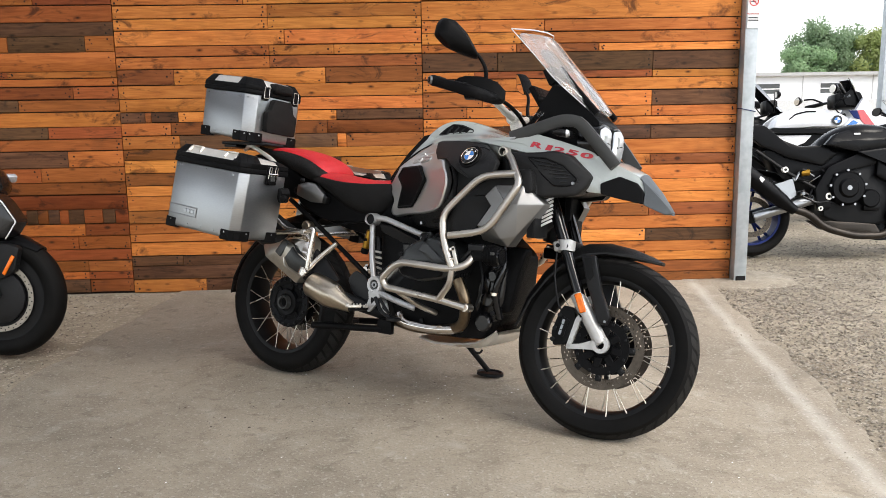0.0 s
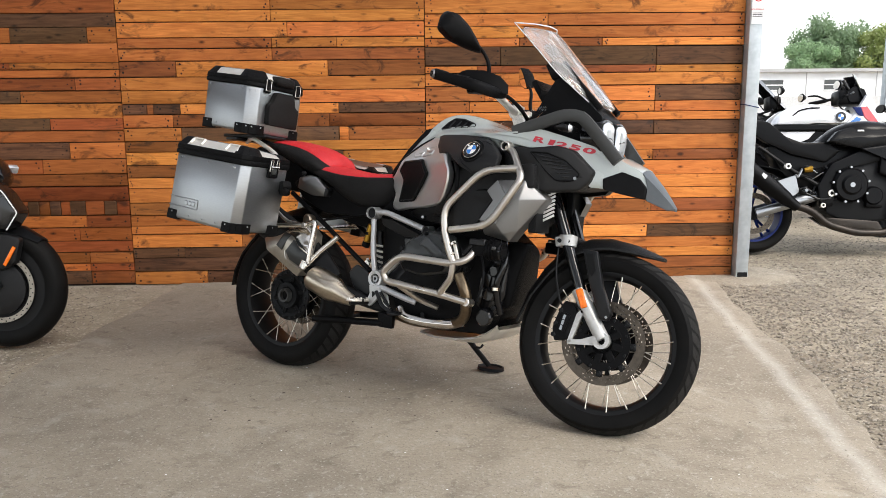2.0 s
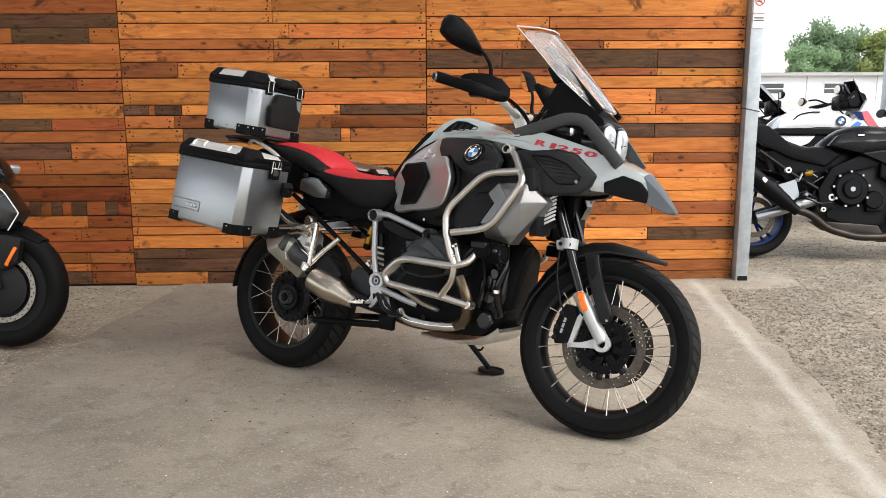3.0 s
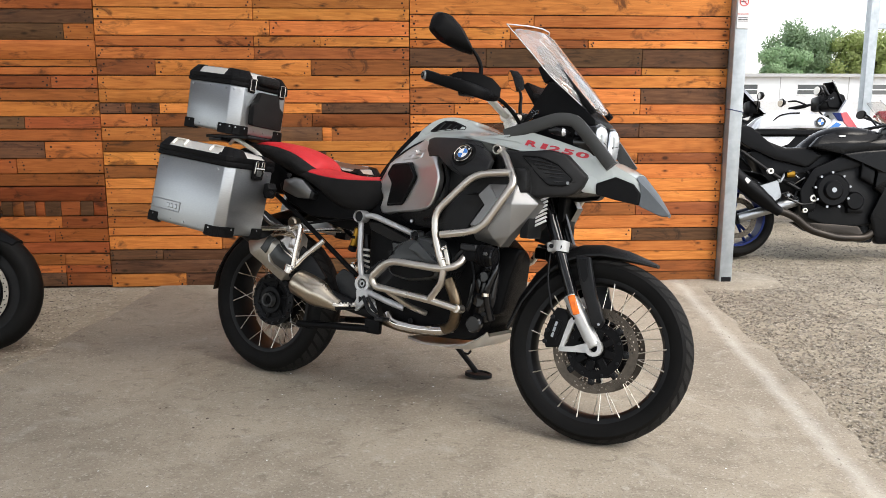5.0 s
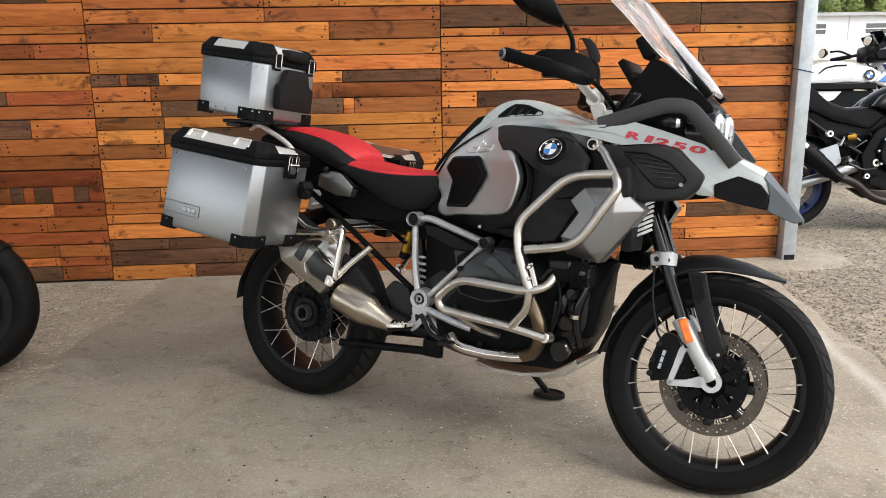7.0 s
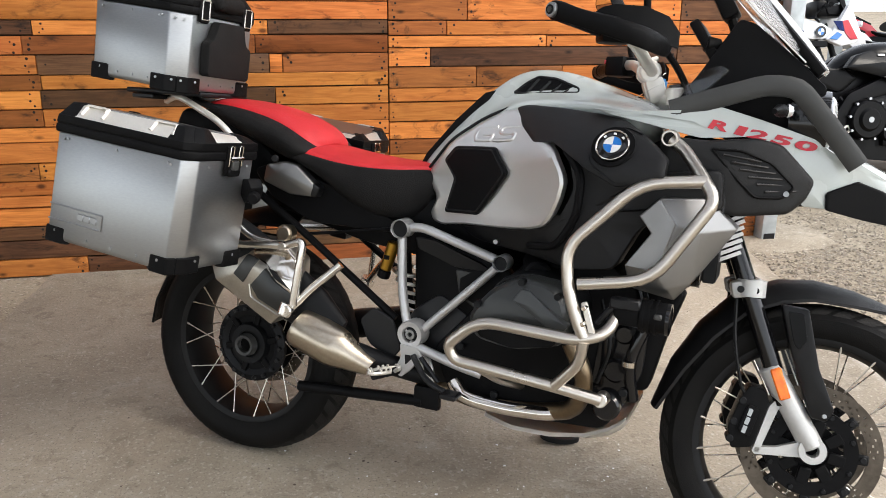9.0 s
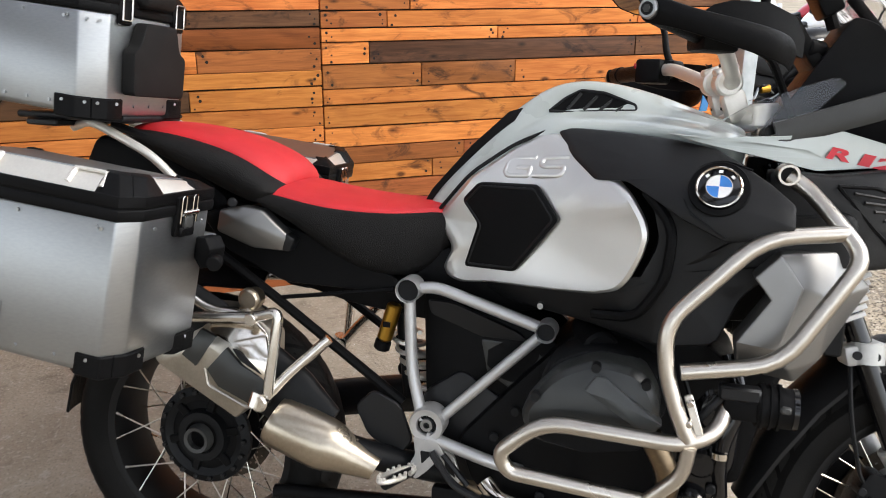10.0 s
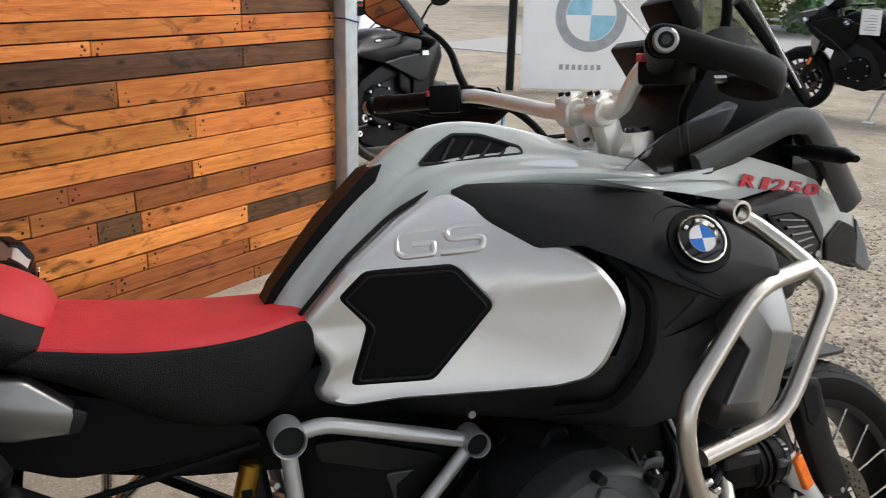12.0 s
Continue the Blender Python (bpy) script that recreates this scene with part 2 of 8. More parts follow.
SEATB = mat("seat_vinyl_black", (0.010, 0.0095, 0.0095), (0.007, 0.0068, 0.0068), rough=0.6, spec=0.16, scale=20, bump=0.5, bscale=500)
SEATR = mat("seat_vinyl_red", (0.55, 0.016, 0.022), (0.46, 0.012, 0.018), rough=0.55, scale=12, bump=0.4, bscale=500)
ALU = mat("brushed_aluminium", (0.36, 0.37, 0.38), (0.29, 0.30, 0.31), rough=0.32, metal=0.94, scale=4, bump=0.02, bscale=260, stretch=(0.3, 0.3, 1), rvar=0.06)
ALUL = mat("light_aluminium", (0.80, 0.77, 0.71), (0.70, 0.67, 0.62), rough=0.42, metal=0.7, scale=6, bscale=200)
INOX = mat("stainless_tube", (0.62, 0.58, 0.52), (0.52, 0.48, 0.43), rough=0.3, metal=1.0, scale=8, bscale=300, bump=0.06, stretch=(1, 1, 1))
TIPG = mat("slate_grey_paint", (0.10, 0.11, 0.12), (0.08, 0.09, 0.10), rough=0.45, scale=4, spec=0.25)
SHELL = mat("satin_silver_shell", (0.25, 0.248, 0.245), (0.21, 0.208, 0.205), rough=0.40, metal=0.9, scale=5, bump=0.04, bscale=900)
PLATE = mat("cast_plate_steel", (0.50, 0.47, 0.42), (0.38, 0.355, 0.31), rough=0.34, metal=0.95, scale=14, bscale=160, bump=0.08)
CARRY = mat("polished_carrier_tube", (0.80, 0.77, 0.72), (0.70, 0.67, 0.62), rough=0.24, metal=1.0, scale=10, bscale=250, bump=0.04)
SILT = mat("silver_frame_paint", (0.52, 0.52, 0.52), (0.46, 0.46, 0.46), rough=0.36, metal=0.6, scale=10)
CHROME = mat("chrome", (0.75, 0.72, 0.68), (0.6, 0.55, 0.48), rough=0.12, metal=1.0, scale=9)
NICKEL = mat("bronzed_steel", (0.52, 0.46, 0.37), (0.40, 0.34, 0.27), rough=0.3, metal=1.0, scale=6)
WHITE = mat("white_cast", (0.50, 0.50, 0.49), (0.42, 0.42, 0.41), rough=0.42, metal=0.3, scale=12)
RUBBER = mat("tyre_rubber", (0.0032, 0.0032, 0.0032), (0.006, 0.0057, 0.0054), rough=0.6, spec=0.10, scale=10, bump=0.2, bscale=300)
TREADM = mat("lighter_tread", (0.020, 0.019, 0.018), (0.012, 0.0115, 0.011), rough=0.75, spec=0.15, scale=14, bump=0.3, bscale=260)
DISC = mat("brake_disc", (0.105, 0.088, 0.070), (0.070, 0.058, 0.046), rough=0.45, metal=0.9, scale=30)
PALED = mat("worn_pale_disc", (0.36, 0.33, 0.28), (0.28, 0.255, 0.22), rough=0.45, metal=0.5, scale=30)
SPOKE = mat("spoke_steel", (0.64, 0.60, 0.53), rough=0.28, metal=1.0)
ORANGE = mat("orange_reflector", (0.90, 0.20, 0.01), (0.75, 0.14, 0.01), rough=0.2, scale=60)
GOLD = mat("gold_anodised", (0.40, 0.22, 0.03), rough=0.3, metal=0.9)
REDTXT = mat("red_lettering", (0.52, 0.012, 0.03), rough=0.35)
BLUE = mat("badge_blue", (0.02, 0.17, 0.55), rough=0.25, coat=0.5)
BLUEP = mat("blue_plastic", (0.03, 0.22, 0.55), rough=0.4)
BADGEW = mat("badge_white", (0.78, 0.78, 0.78), rough=0.25, coat=0.5)
REDP = mat("red_paint", (0.45, 0.015, 0.03), rough=0.3, coat=0.6)
WHITEP = mat("white_paint", (0.72, 0.73, 0.75), (0.64, 0.65, 0.67), rough=0.3, coat=0.6)
BLUEG = mat("dark_blue_paint", (0.006, 0.016, 0.10), rough=0.42, spec=0.15)
YELLOW = mat("yellow_plate", (0.80, 0.60, 0.03), rough=0.5)
LAMPW = mat("headlamp_reflector", (0.85, 0.88, 0.9), (0.6, 0.62, 0.66), rough=0.15, metal=0.6, scale=25, bscale=60)
# The milky diffuse share of the screen imitates the sky's reflection in it.
CLEAR = glass("clear_screen", (0.94, 0.92, 0.90), sky_sheen=0.12)
BLADE = glass("clear_blade", (0.96, 0.96, 0.96), sky_sheen=0.0)
SIGNW = mat("sign_white", (0.80, 0.80, 0.80), rough=0.5)
SIGNR = mat("sign_red", (0.60, 0.03, 0.03), rough=0.5)
MIRROR = mat("mirror_glass", (0.85, 0.85, 0.85), (0.85, 0.85, 0.85), rough=0.02, metal=1.0, rvar=0.0)
RENDERW = mat("white_cladding", (0.82, 0.83, 0.84), (0.76, 0.77, 0.78), rough=0.7, scale=1.5)
WINDOW = mat("dark_window", (0.10, 0.108, 0.112), rough=0.2, coat=0.5)
ROOFM = mat("roof_sheet", (0.42, 0.42, 0.42), (0.36, 0.36, 0.36), rough=0.6, scale=1.0)
# Leaf tones are raised above natural foliage to paint in the bright haze.
LEAF = mat("leaf", (0.25, 0.37, 0.20), (0.34, 0.46, 0.27), rough=0.6, scale=3.0, rand=0.25)
LEAF2 = mat("leaf_yellow_green", (0.30, 0.37, 0.12), (0.38, 0.43, 0.17), rough=0.55, scale=3.0)
BARK = mat("bark", (0.07, 0.05, 0.035), rough=0.9)
BANNER = mat("banner_cloth", (0.82, 0.82, 0.82), (0.76, 0.76, 0.76), rough=0.7, scale=4)
bnt = BANNER.node_tree
btr, bmx = bnt.nodes.new("ShaderNodeBsdfTranslucent"), bnt.nodes.new("ShaderNodeMixShader")
btr.inputs[0].default_value, bmx.inputs[0].default_value = (0.9, 0.9, 0.9, 1), 0.5
bnt.links.new(bnt.nodes["Principled BSDF"].outputs[0], bmx.inputs[1]), bnt.links.new(btr.outputs[0], bmx.inputs[2])
bnt.links.new(bmx.outputs[0], bnt.nodes["Material Output"].inputs[0])
for leafy in (LEAF, LEAF2):
    lnt = leafy.node_tree
    ltr, lmx = lnt.nodes.new("ShaderNodeBsdfTranslucent"), lnt.nodes.new("ShaderNodeMixShader")
    lb = lnt.nodes["Principled BSDF"]
    lmx.inputs[0].default_value = 0.5
    lnt.links.new(lb.inputs["Base Color"].links[0].from_socket, ltr.inputs[0])
    lnt.links.new(lb.outputs[0], lmx.inputs[1]), lnt.links.new(ltr.outputs[0], lmx.inputs[2])
    lnt.links.new(lmx.outputs[0], lnt.nodes["Material Output"].inputs[0])
PALEB = mat("banner_blue", (0.30, 0.58, 0.72), rough=0.7)
PALEG = mat("banner_grey", (0.36, 0.38, 0.40), rough=0.7)

# ---- mesh helpers ----
def part(name, bm, material, parent=None, label="", angle=40):
    me = bpy.data.meshes.new(name)
    bmesh.ops.recalc_face_normals(bm, faces=bm.faces)
    bm.to_mesh(me)
    bm.free()
    me.materials.append(material)
    me.shade_smooth()
    me.set_sharp_from_angle(angle=radians(angle))
    ob = new(name, me)
    if parent:
        ob.parent = parent
    if label:
        ob["label"] = label
    return ob


def thing(name, m, label, category, group=""):
    ob = new(name)
    ob.empty_display_size = 0.1
    ob.matrix_world = m
    return tagged(ob, label, category, group)


def join(*bms):
    out = bmesh.new()
    for b in bms:
        me = bpy.data.meshes.new("tmp")
        b.to_mesh(me)
        b.free()
        out.from_mesh(me)
        bpy.data.meshes.remove(me)
    return out


def mirrored(bm):
    b = bm.copy()
    bmesh.ops.scale(b, vec=(1, -1, 1), verts=b.verts)
    bmesh.ops.reverse_faces(b, faces=b.faces)
    return b


def bevel(bm, w, seg=1, angle=25):
    edges = [e for e in bm.edges if len(e.link_faces) == 2 and e.calc_face_angle() > radians(angle)]
    if w > 0 and edges:
        bmesh.ops.bevel(bm, geom=edges, offset=w, segments=seg, profile=0.5, affect="EDGES", clamp_overlap=True)
    return bm


def box(x0, y0, z0, x1, y1, z1, w=0.0, seg=1, m=None):
    bm = bmesh.new()
    bmesh.ops.create_cube(bm, size=1)
    bmesh.ops.transform(bm, matrix=Matrix.Translation(((x0 + x1) / 2, (y0 + y1) / 2, (z0 + z1) / 2)) @ Matrix.Diagonal((abs(x1 - x0), abs(y1 - y0), abs(z1 - z0), 1)), verts=bm.verts)
    bevel(bm, w, seg)
    if m:
        bmesh.ops.transform(bm, matrix=m, verts=bm.verts)
    return bm


def rings(sections, caps=True, closed=True):
    """A skin over cross-sections with the same number of points."""
    bm = bmesh.new()
    vs = [[bm.verts.new(p) for p in sec] for sec in sections]
    n = len(vs[0])
    for a, b in zip(vs, vs[1:]):
        for i in range(n if closed else n - 1):
            j = (i + 1) % n
            try:
                bm.faces.new((a[i], a[j], b[j], b[i]))
            except ValueError:
                pass
    if caps and closed:
        bm.faces.new(vs[0][::-1])
        bm.faces.new(vs[-1])
    return bm


def rounded(pts, fillet, steps=4):
    """A polyline with its corners rounded."""
    pts = [Vector(p) for p in pts]
    out = [pts[0]]
    for a, b, c in zip(pts, pts[1:], pts[2:]):
        d = min(fillet, (b - a).length * 0.45, (c - b).length * 0.45)
        p, q = b + (a - b).normalized() * d, b + (c - b).normalized() * d
        for k in range(steps + 1):
            s = k / steps
            out.append(p * (1 - s) ** 2 + b * 2 * s * (1 - s) + q * s * s)
    out.append(pts[-1])
    return out


def tube(pts, r, n=10, fillet=0.04, closed=False, flat=1.0):
    pts = rounded(pts, fillet) if fillet and len(pts) > 2 else [Vector(p) for p in pts]
    secs, up = [], None
    for i, p in enumerate(pts):
        d = (pts[min(i + 1, len(pts) - 1)] - pts[max(i - 1, 0)]).normalized()
        if up is None:
            up = Vector((0, 0, 1)) if abs(d.z) < 0.9 else Vector((1, 0, 0))
        side = d.cross(up).normalized()
        up = side.cross(d).normalized()
        rr = r(i / (len(pts) - 1)) if callable(r) else r
        secs.append([p + side * math.cos(a) * rr * flat + up * math.sin(a) * rr for a in (2 * math.pi * k / n for k in range(n))])
    return rings(secs)


def cyl(p0, p1, r0, r1=None, n=18, w=0.0):
    p0, p1 = Vector(p0), Vector(p1)
    d = (p1 - p0).normalized()
    s = d.cross(Vector((0, 0, 1)) if abs(d.z) < 0.9 else Vector((1, 0, 0))).normalized()
    u = s.cross(d)
    ring = lambda p, r: [p + s * math.cos(2 * math.pi * k / n) * r + u * math.sin(2 * math.pi * k / n) * r for k in range(n)]
    r1 = r0 if r1 is None else r1
    if w:
        return rings([ring(p0, r0 - w), ring(p0 + d * w, r0), ring(p1 - d * w, r1), ring(p1, r1 - w)])
    return rings([ring(p0, r0), ring(p1, r1)])


def lathe(profile, centre, n=48, axis="y", closed=True):
    """Profile of (radius, place along the axis), turned round the axis."""
    bm = bmesh.new()
    c = Vector(centre)
    secs = []
    for k in range(n):
        a = 2 * math.pi * k / n
        if axis == "y":
            secs.append([c + Vector((r * math.cos(a), t, r * math.sin(a))) for r, t in profile])
        elif axis == "x":
            secs.append([c + Vector((t, r * math.cos(a), r * math.sin(a))) for r, t in profile])
        else:
            secs.append([c + Vector((r * math.cos(a), r * math.sin(a), t)) for r, t in profile])
    bm.free()
    return rings(secs + [secs[0]], caps=False, closed=closed)


def weld(bm, d=1e-5):
    bmesh.ops.remove_doubles(bm, verts=bm.verts, dist=d)
    return bm


def prism(outline, y0, y1, w=0.0, seg=1, plane="xz"):
    """An outline in a plane, made solid between two places along the third axis."""
    put = {"xz": lambda a, b, t: (a, t, b), "xy": lambda a, b, t: (a, b, t), "yz": lambda a, b, t: (t, a, b)}[plane]
    bm = bmesh.new()
    lo, hi = [bm.verts.new(put(a, b, y0)) for a, b in outline], [bm.verts.new(put(a, b, y1)) for a, b in outline]
    n = len(outline)
    bm.faces.new(lo), bm.faces.new(hi[::-1])
    for i in range(n):
        bm.faces.new((lo[i], hi[i], hi[(i + 1) % n], lo[(i + 1) % n]))
    bmesh.ops.recalc_face_normals(bm, faces=bm.faces)
    return bevel(bm, w, seg)


def smooth2(outline, fillet, steps=4):
    """A closed outline with rounded corners."""
    pts = [Vector(p) for p in outline]
    out = []
    for i, b in enumerate(pts):
        a, c = pts[i - 1], pts[(i + 1) % len(pts)]
        d = min(fillet, (b - a).length * 0.45, (c - b).length * 0.45)
        p, q = b + (a - b).normalized() * d, b + (c - b).normalized() * d
        out += [tuple(p * (1 - s) ** 2 + b * 2 * s * (1 - s) + q * s * s) for s in (k / steps for k in range(steps + 1))]
    return out


def pillow(outline, yf, thick=0.02, edge=0.008, fillet=0.02, bulge=0.0, centre=None, levels=(0.88, 0.65, 0.4, 0.15)):
    """A panel over an outline in x and z: its outer face lies at y = yf(x, z), rounded over at the rim, and it is closed behind."""
    o = smooth2(outline, fillet) if fillet else outline
    cx, cz = centre or (sum(p[0] for p in o) / len(o), sum(p[1] for p in o) / len(o))
    s = -1 if yf(cx, cz) < 0 else 1
    secs = [[(x, yf(x, z) - s * thick, z) for x, z in o]]
    secs.append([(x, yf(x, z) - s * edge, z) for x, z in o])
    ring = lambda k, dy: [(cx + (x - cx) * k, yf(cx + (x - cx) * k, cz + (z - cz) * k) + s * dy, cz + (z - cz) * k) for x, z in o]
    size = max(max(p[0] for p in o) - min(p[0] for p in o), 0.05)
    k1 = 1 - 1.2 * edge / size
    secs += [ring(1 - 0.35 * edge / size, -edge * 0.35), ring(k1 - 0.01, 0)]
    secs += [ring(k, bulge * (1 - k * k)) for k in levels if k < k1 - 0.02]
    return rings(secs)


def facets(points, faces, s, thick, w=0.002):
    """A plate of flat facets: points (x, depth, z), faces by point names, closed behind."""
    bm = bmesh.new()
    v = {k: bm.verts.new((x, s * d, z)) for k, (x, d, z) in points.items()}
    for f in faces:
        bm.faces.new([v[k] for k in f])
    bmesh.ops.recalc_face_normals(bm, faces=bm.faces)
    rim = [e for e in bm.edges if len(e.link_faces) == 1]
    ext = bmesh.ops.extrude_edge_only(bm, edges=rim)["geom"]
    bmesh.ops.translate(bm, vec=(0, -s * thick, 0), verts=[g for g in ext if isinstance(g, bmesh.types.BMVert)])
    return bevel(bm, w, 2, 8)


def lettering(body, size, depth=0.002, shear=0.0, spacing=1.0, fat=0.0):
    cu = bpy.data.curves.new("text", "FONT")
    cu.body, cu.size, cu.extrude, cu.shear, cu.space_character = body, size, depth, shear, spacing
    cu.offset = fat
    cu.align_x, cu.align_y = "CENTER", "CENTER"
    ob = new("text", cu)
    me = bpy.data.meshes.new_from_object(ob.evaluated_get(bpy.context.evaluated_depsgraph_get()))
    bpy.data.objects.remove(ob)
    bm = bmesh.new()
    bm.from_mesh(me)
    bpy.data.meshes.remove(me)
    bpy.data.curves.remove(cu)
    return bm


def moved(bm, m):
    bmesh.ops.transform(bm, matrix=m, verts=bm.verts)
    return bm

# ---- setting ----
WALL_Y = 5.243
ground = part("ground", box(-60, -60, -0.3, 120, 160, -0.012), GRAVEL)
tagged(ground, "compacted grey gravel yard with loose stones", "ground", kind="structure")


def slab():
    """The poured strip with its uneven edges."""
    rng = random.Random(3)
    bm = bmesh.new()
    left = [(-1.54 + 0.125 * (y - 4.85) + rng.uniform(-0.03, 0.03), y) for y in [5.26 - 0.2 * k for k in range(46)]]
    right = [(1.63 + 0.125 * (y - 2.2) + rng.uniform(-0.03, 0.03), y) for y in [-3.74 + 0.2 * k for k in range(46)]]
    top = [bm.verts.new((x, y, 0)) for x, y in left + right]
    low = [bm.verts.new((x + (0.05 if x > 0 else -0.05), y, -0.03)) for x, y in left + right]
    bm.faces.new(top)
    for i in range(len(top)):
        j = (i + 1) % len(top)
        bm.faces.new((top[i], low[i], low[j], top[j]))
    return bm


floor = part("floor", slab(), CONC)
tagged(floor, "worn grey concrete strip with dust and scuffs", "floor", kind="structure")

wall = part("wall_north", box(-9, WALL_Y + 0.022, -0.02, 2.163, WALL_Y + 0.12, 2.75), GAP)
tagged(wall, "wall clad with reclaimed orange and dark pallet boards", "wall", kind="structure")

# rows of boards, from the top down: height of the upper edge and where each board ends with its tone
PANELS = {
    (0.118, 2.163): (496, [
        (-60, "L"), (-32, "0.9M L"), (-5, "L"), (28, "0.9L L"), (49, "0.75L L"), (69, "0.72L 1.25M L"), (84, "0.6D 1.6D D"), (116, "0.45L 1.6M L"), (129, "1.0L L"),
        (151, "0.5M 1.6L D"), (178, "0.4M 1.6L L"), (197, "0.9L L"), (212, "0.32L 1.6D D"), (237, "0.55M 0.99M L"), (264, "1.6L M"), (283, "1.33L L"), (309, "L"),
        (332, "0.75M 1.3M L"), (352, "0.6L 1.02M 1.6M M"), (375, "0.85M 1.04D L"), (399, "0.6M 1.58L D"), (422, "1.05L L"), (441, "0.9M 1.58M L"), (459, "0.7L M"), (480, "0.95L 1.6M M"), (499, "")]),
    (-1.815, 0.116): (507, [
        (-60, "-0.6L L"), (-36, "L"), (-14, "-1.0L L"), (8, "-0.85L L"), (30, "-0.85L L"), (50, "-0.75L L"), (76, "-0.85L -0.44L L"), (94, "-0.85L M"), (115, "-1.46M -0.5L M"), (142, "L"),
        (165, "-1.0L L"), (188, "-1.66D -1.62M -1.45D -0.44L D"), (206, "-1.5L -0.5M M"), (229, "-1.45L -0.44D -0.38L M"), (253, "-1.44M L"), (271, "-1.45L -0.42D L"), (294, "-1.45M -0.5L L"),
        (316, "-1.3L L"), (335, "-0.9L L"), (361, "-1.5M -0.7L M"), (384, "-1.0L L"), (402, "L"), (418, "-1.1L M"), (443, "-1.48D -0.5D M"), (461, "-1.1D D"), (486, "-1.34L -0.6D M"), (510, "")]),
    (-4.2, -1.817): (513, [
        (-60, "-2.6L L"), (-36, "-2.9L L"), (-12, "-2.3L M"), (12, "L"), (40, "D"), (63, "-2.56D -2.48L -2.0D L"), (90, "L"), (122, "-2.5M L"), (134, "L"), (148, "-2.1M M"), (170, "-2.45D M"),
        (191, "L"), (217, "-2.28D M"), (238, "M"), (259, "-2.17D L"), (288, "-2.6M -2.35M M"), (314, "M"), (336, "M"), (362, "-2.47M -2.4D -2.33M -2.26D -2.2M -2.1D -1.98M -1.9D M"), (388, "-2.1L M"),
        (410, "-2.15L L"), (434, "M"), (455, "-2.1M M"), (475, "-2.1L M"), (489, "-2.1D M"), (513, "")]),
}
# Darker, redder tones for the boards of the left panel.
LEFT_WOOD = {"L": wood("pine_left_light", (0.47, 0.150, 0.036), (0.27, 0.075, 0.017), (0.055, 0.018, 0.007)), "M": wood("pine_left_mid", (0.33, 0.098, 0.027), (0.19, 0.052, 0.014), (0.045, 0.016, 0.007)), "D": WOOD["D"]}
rng = random.Random(11)
nails = bmesh.new()
for (xa, xb), (base, rows) in PANELS.items():
    for (top, spec), (low, _) in zip(rows, rows[1:]):
        z1, z0 = (base - top) * 0.00366, (base - low) * 0.00366
        x = xa
        for word in spec.split():
            end, tone = (float(word[:-1]), word[-1]) if len(word) > 1 else (xb, word)
            a, b = x + 0.0015, end - 0.0015
            x = end
            d = rng.uniform(0, 0.006)
            lo, hi = z0 + rng.uniform(0.002, 0.006), z1 - rng.uniform(0.0, 0.002)
            bm = box(-(b - a) / 2, 0, -(hi - lo) / 2, (b - a) / 2, 0.02 + d, (hi - lo) / 2, 0.0022)
            if rng.random() < 0.5:
                for v in bm.verts:
                    if v.co.x > 0:
                        v.co.z += rng.choice((-0.0015, 0.001, 0.0015))
            ob = part("board", bm, (LEFT_WOOD if xb < -1.5 else WOOD)[tone], wall)
            ob.location = ((a + b) / 2, WALL_Y - d, (lo + hi) / 2)
            for ex in (a + 0.03, b - 0.03):
                for ez in (0.2, 0.5, 0.78):
                    if b - a > 0.15 and rng.random() < 0.85:
                        c = Vector((ex + rng.uniform(-0.015, 0.015), WALL_Y - d - 0.0008, lo + (hi - lo) * (ez + rng.uniform(-0.1, 0.1))))
                        r = rng.uniform(0.0032, 0.0072)
                        nails.faces.new([nails.verts.new(c + Vector((r * math.cos(k), 0, r * math.sin(k)))) for k in (0, 1.05, 2.1, 3.14, 4.19, 5.24)])
nail_ob = part("nail_heads", nails, NAIL, wall)
nail_ob["kind"] = "stuff"

# galvanised post at the wall's end, on its own footing
post = thing("steel_post", pose(2.165, 5.17, 0), "galvanised square steel post with a wire band beside the boarded wall", "post")
part("shaft", box(0, 0, 0.0, 0.085, 0.14, 3.0, 0.006, 2), GALV, post)
part("foot", box(0.012, -0.0035, 0.0, 0.078, 0.0, 0.035, 0.002), STEELD, post, "black rubber foot band")
part("wire_band", tube([(-0.004, -0.004, 1.135), (0.089, -0.004, 1.115), (0.089, 0.144, 1.12), (-0.004, 0.144, 1.135), (-0.004, -0.004, 1.135)], 0.003, 6, 0.004), BLUEG, post, "thin blue wire band")
pad = bmesh.new()
prg = random.Random(8)
rim = [(2.22 + 0.40 * math.cos(a) * prg.uniform(0.85, 1.1), 5.26 + 0.27 * math.sin(a) * prg.uniform(0.8, 1.1)) for a in (2 * math.pi * k / 18 for k in range(18))]
hi, lo = [pad.verts.new((x, y, 0.004)) for x, y in rim], [pad.verts.new((2.22 + (x - 2.22) * 1.12, 5.26 + (y - 5.26) * 1.12, -0.02)) for x, y in rim]
pad.faces.new(hi)
for k in range(18):
    pad.faces.new((hi[k], lo[k], lo[(k + 1) % 18], hi[(k + 1) % 18]))
footing = part("floor_footing", pad, CONC)
tagged(footing, "rough concrete pad under the steel post", "floor", kind="structure")

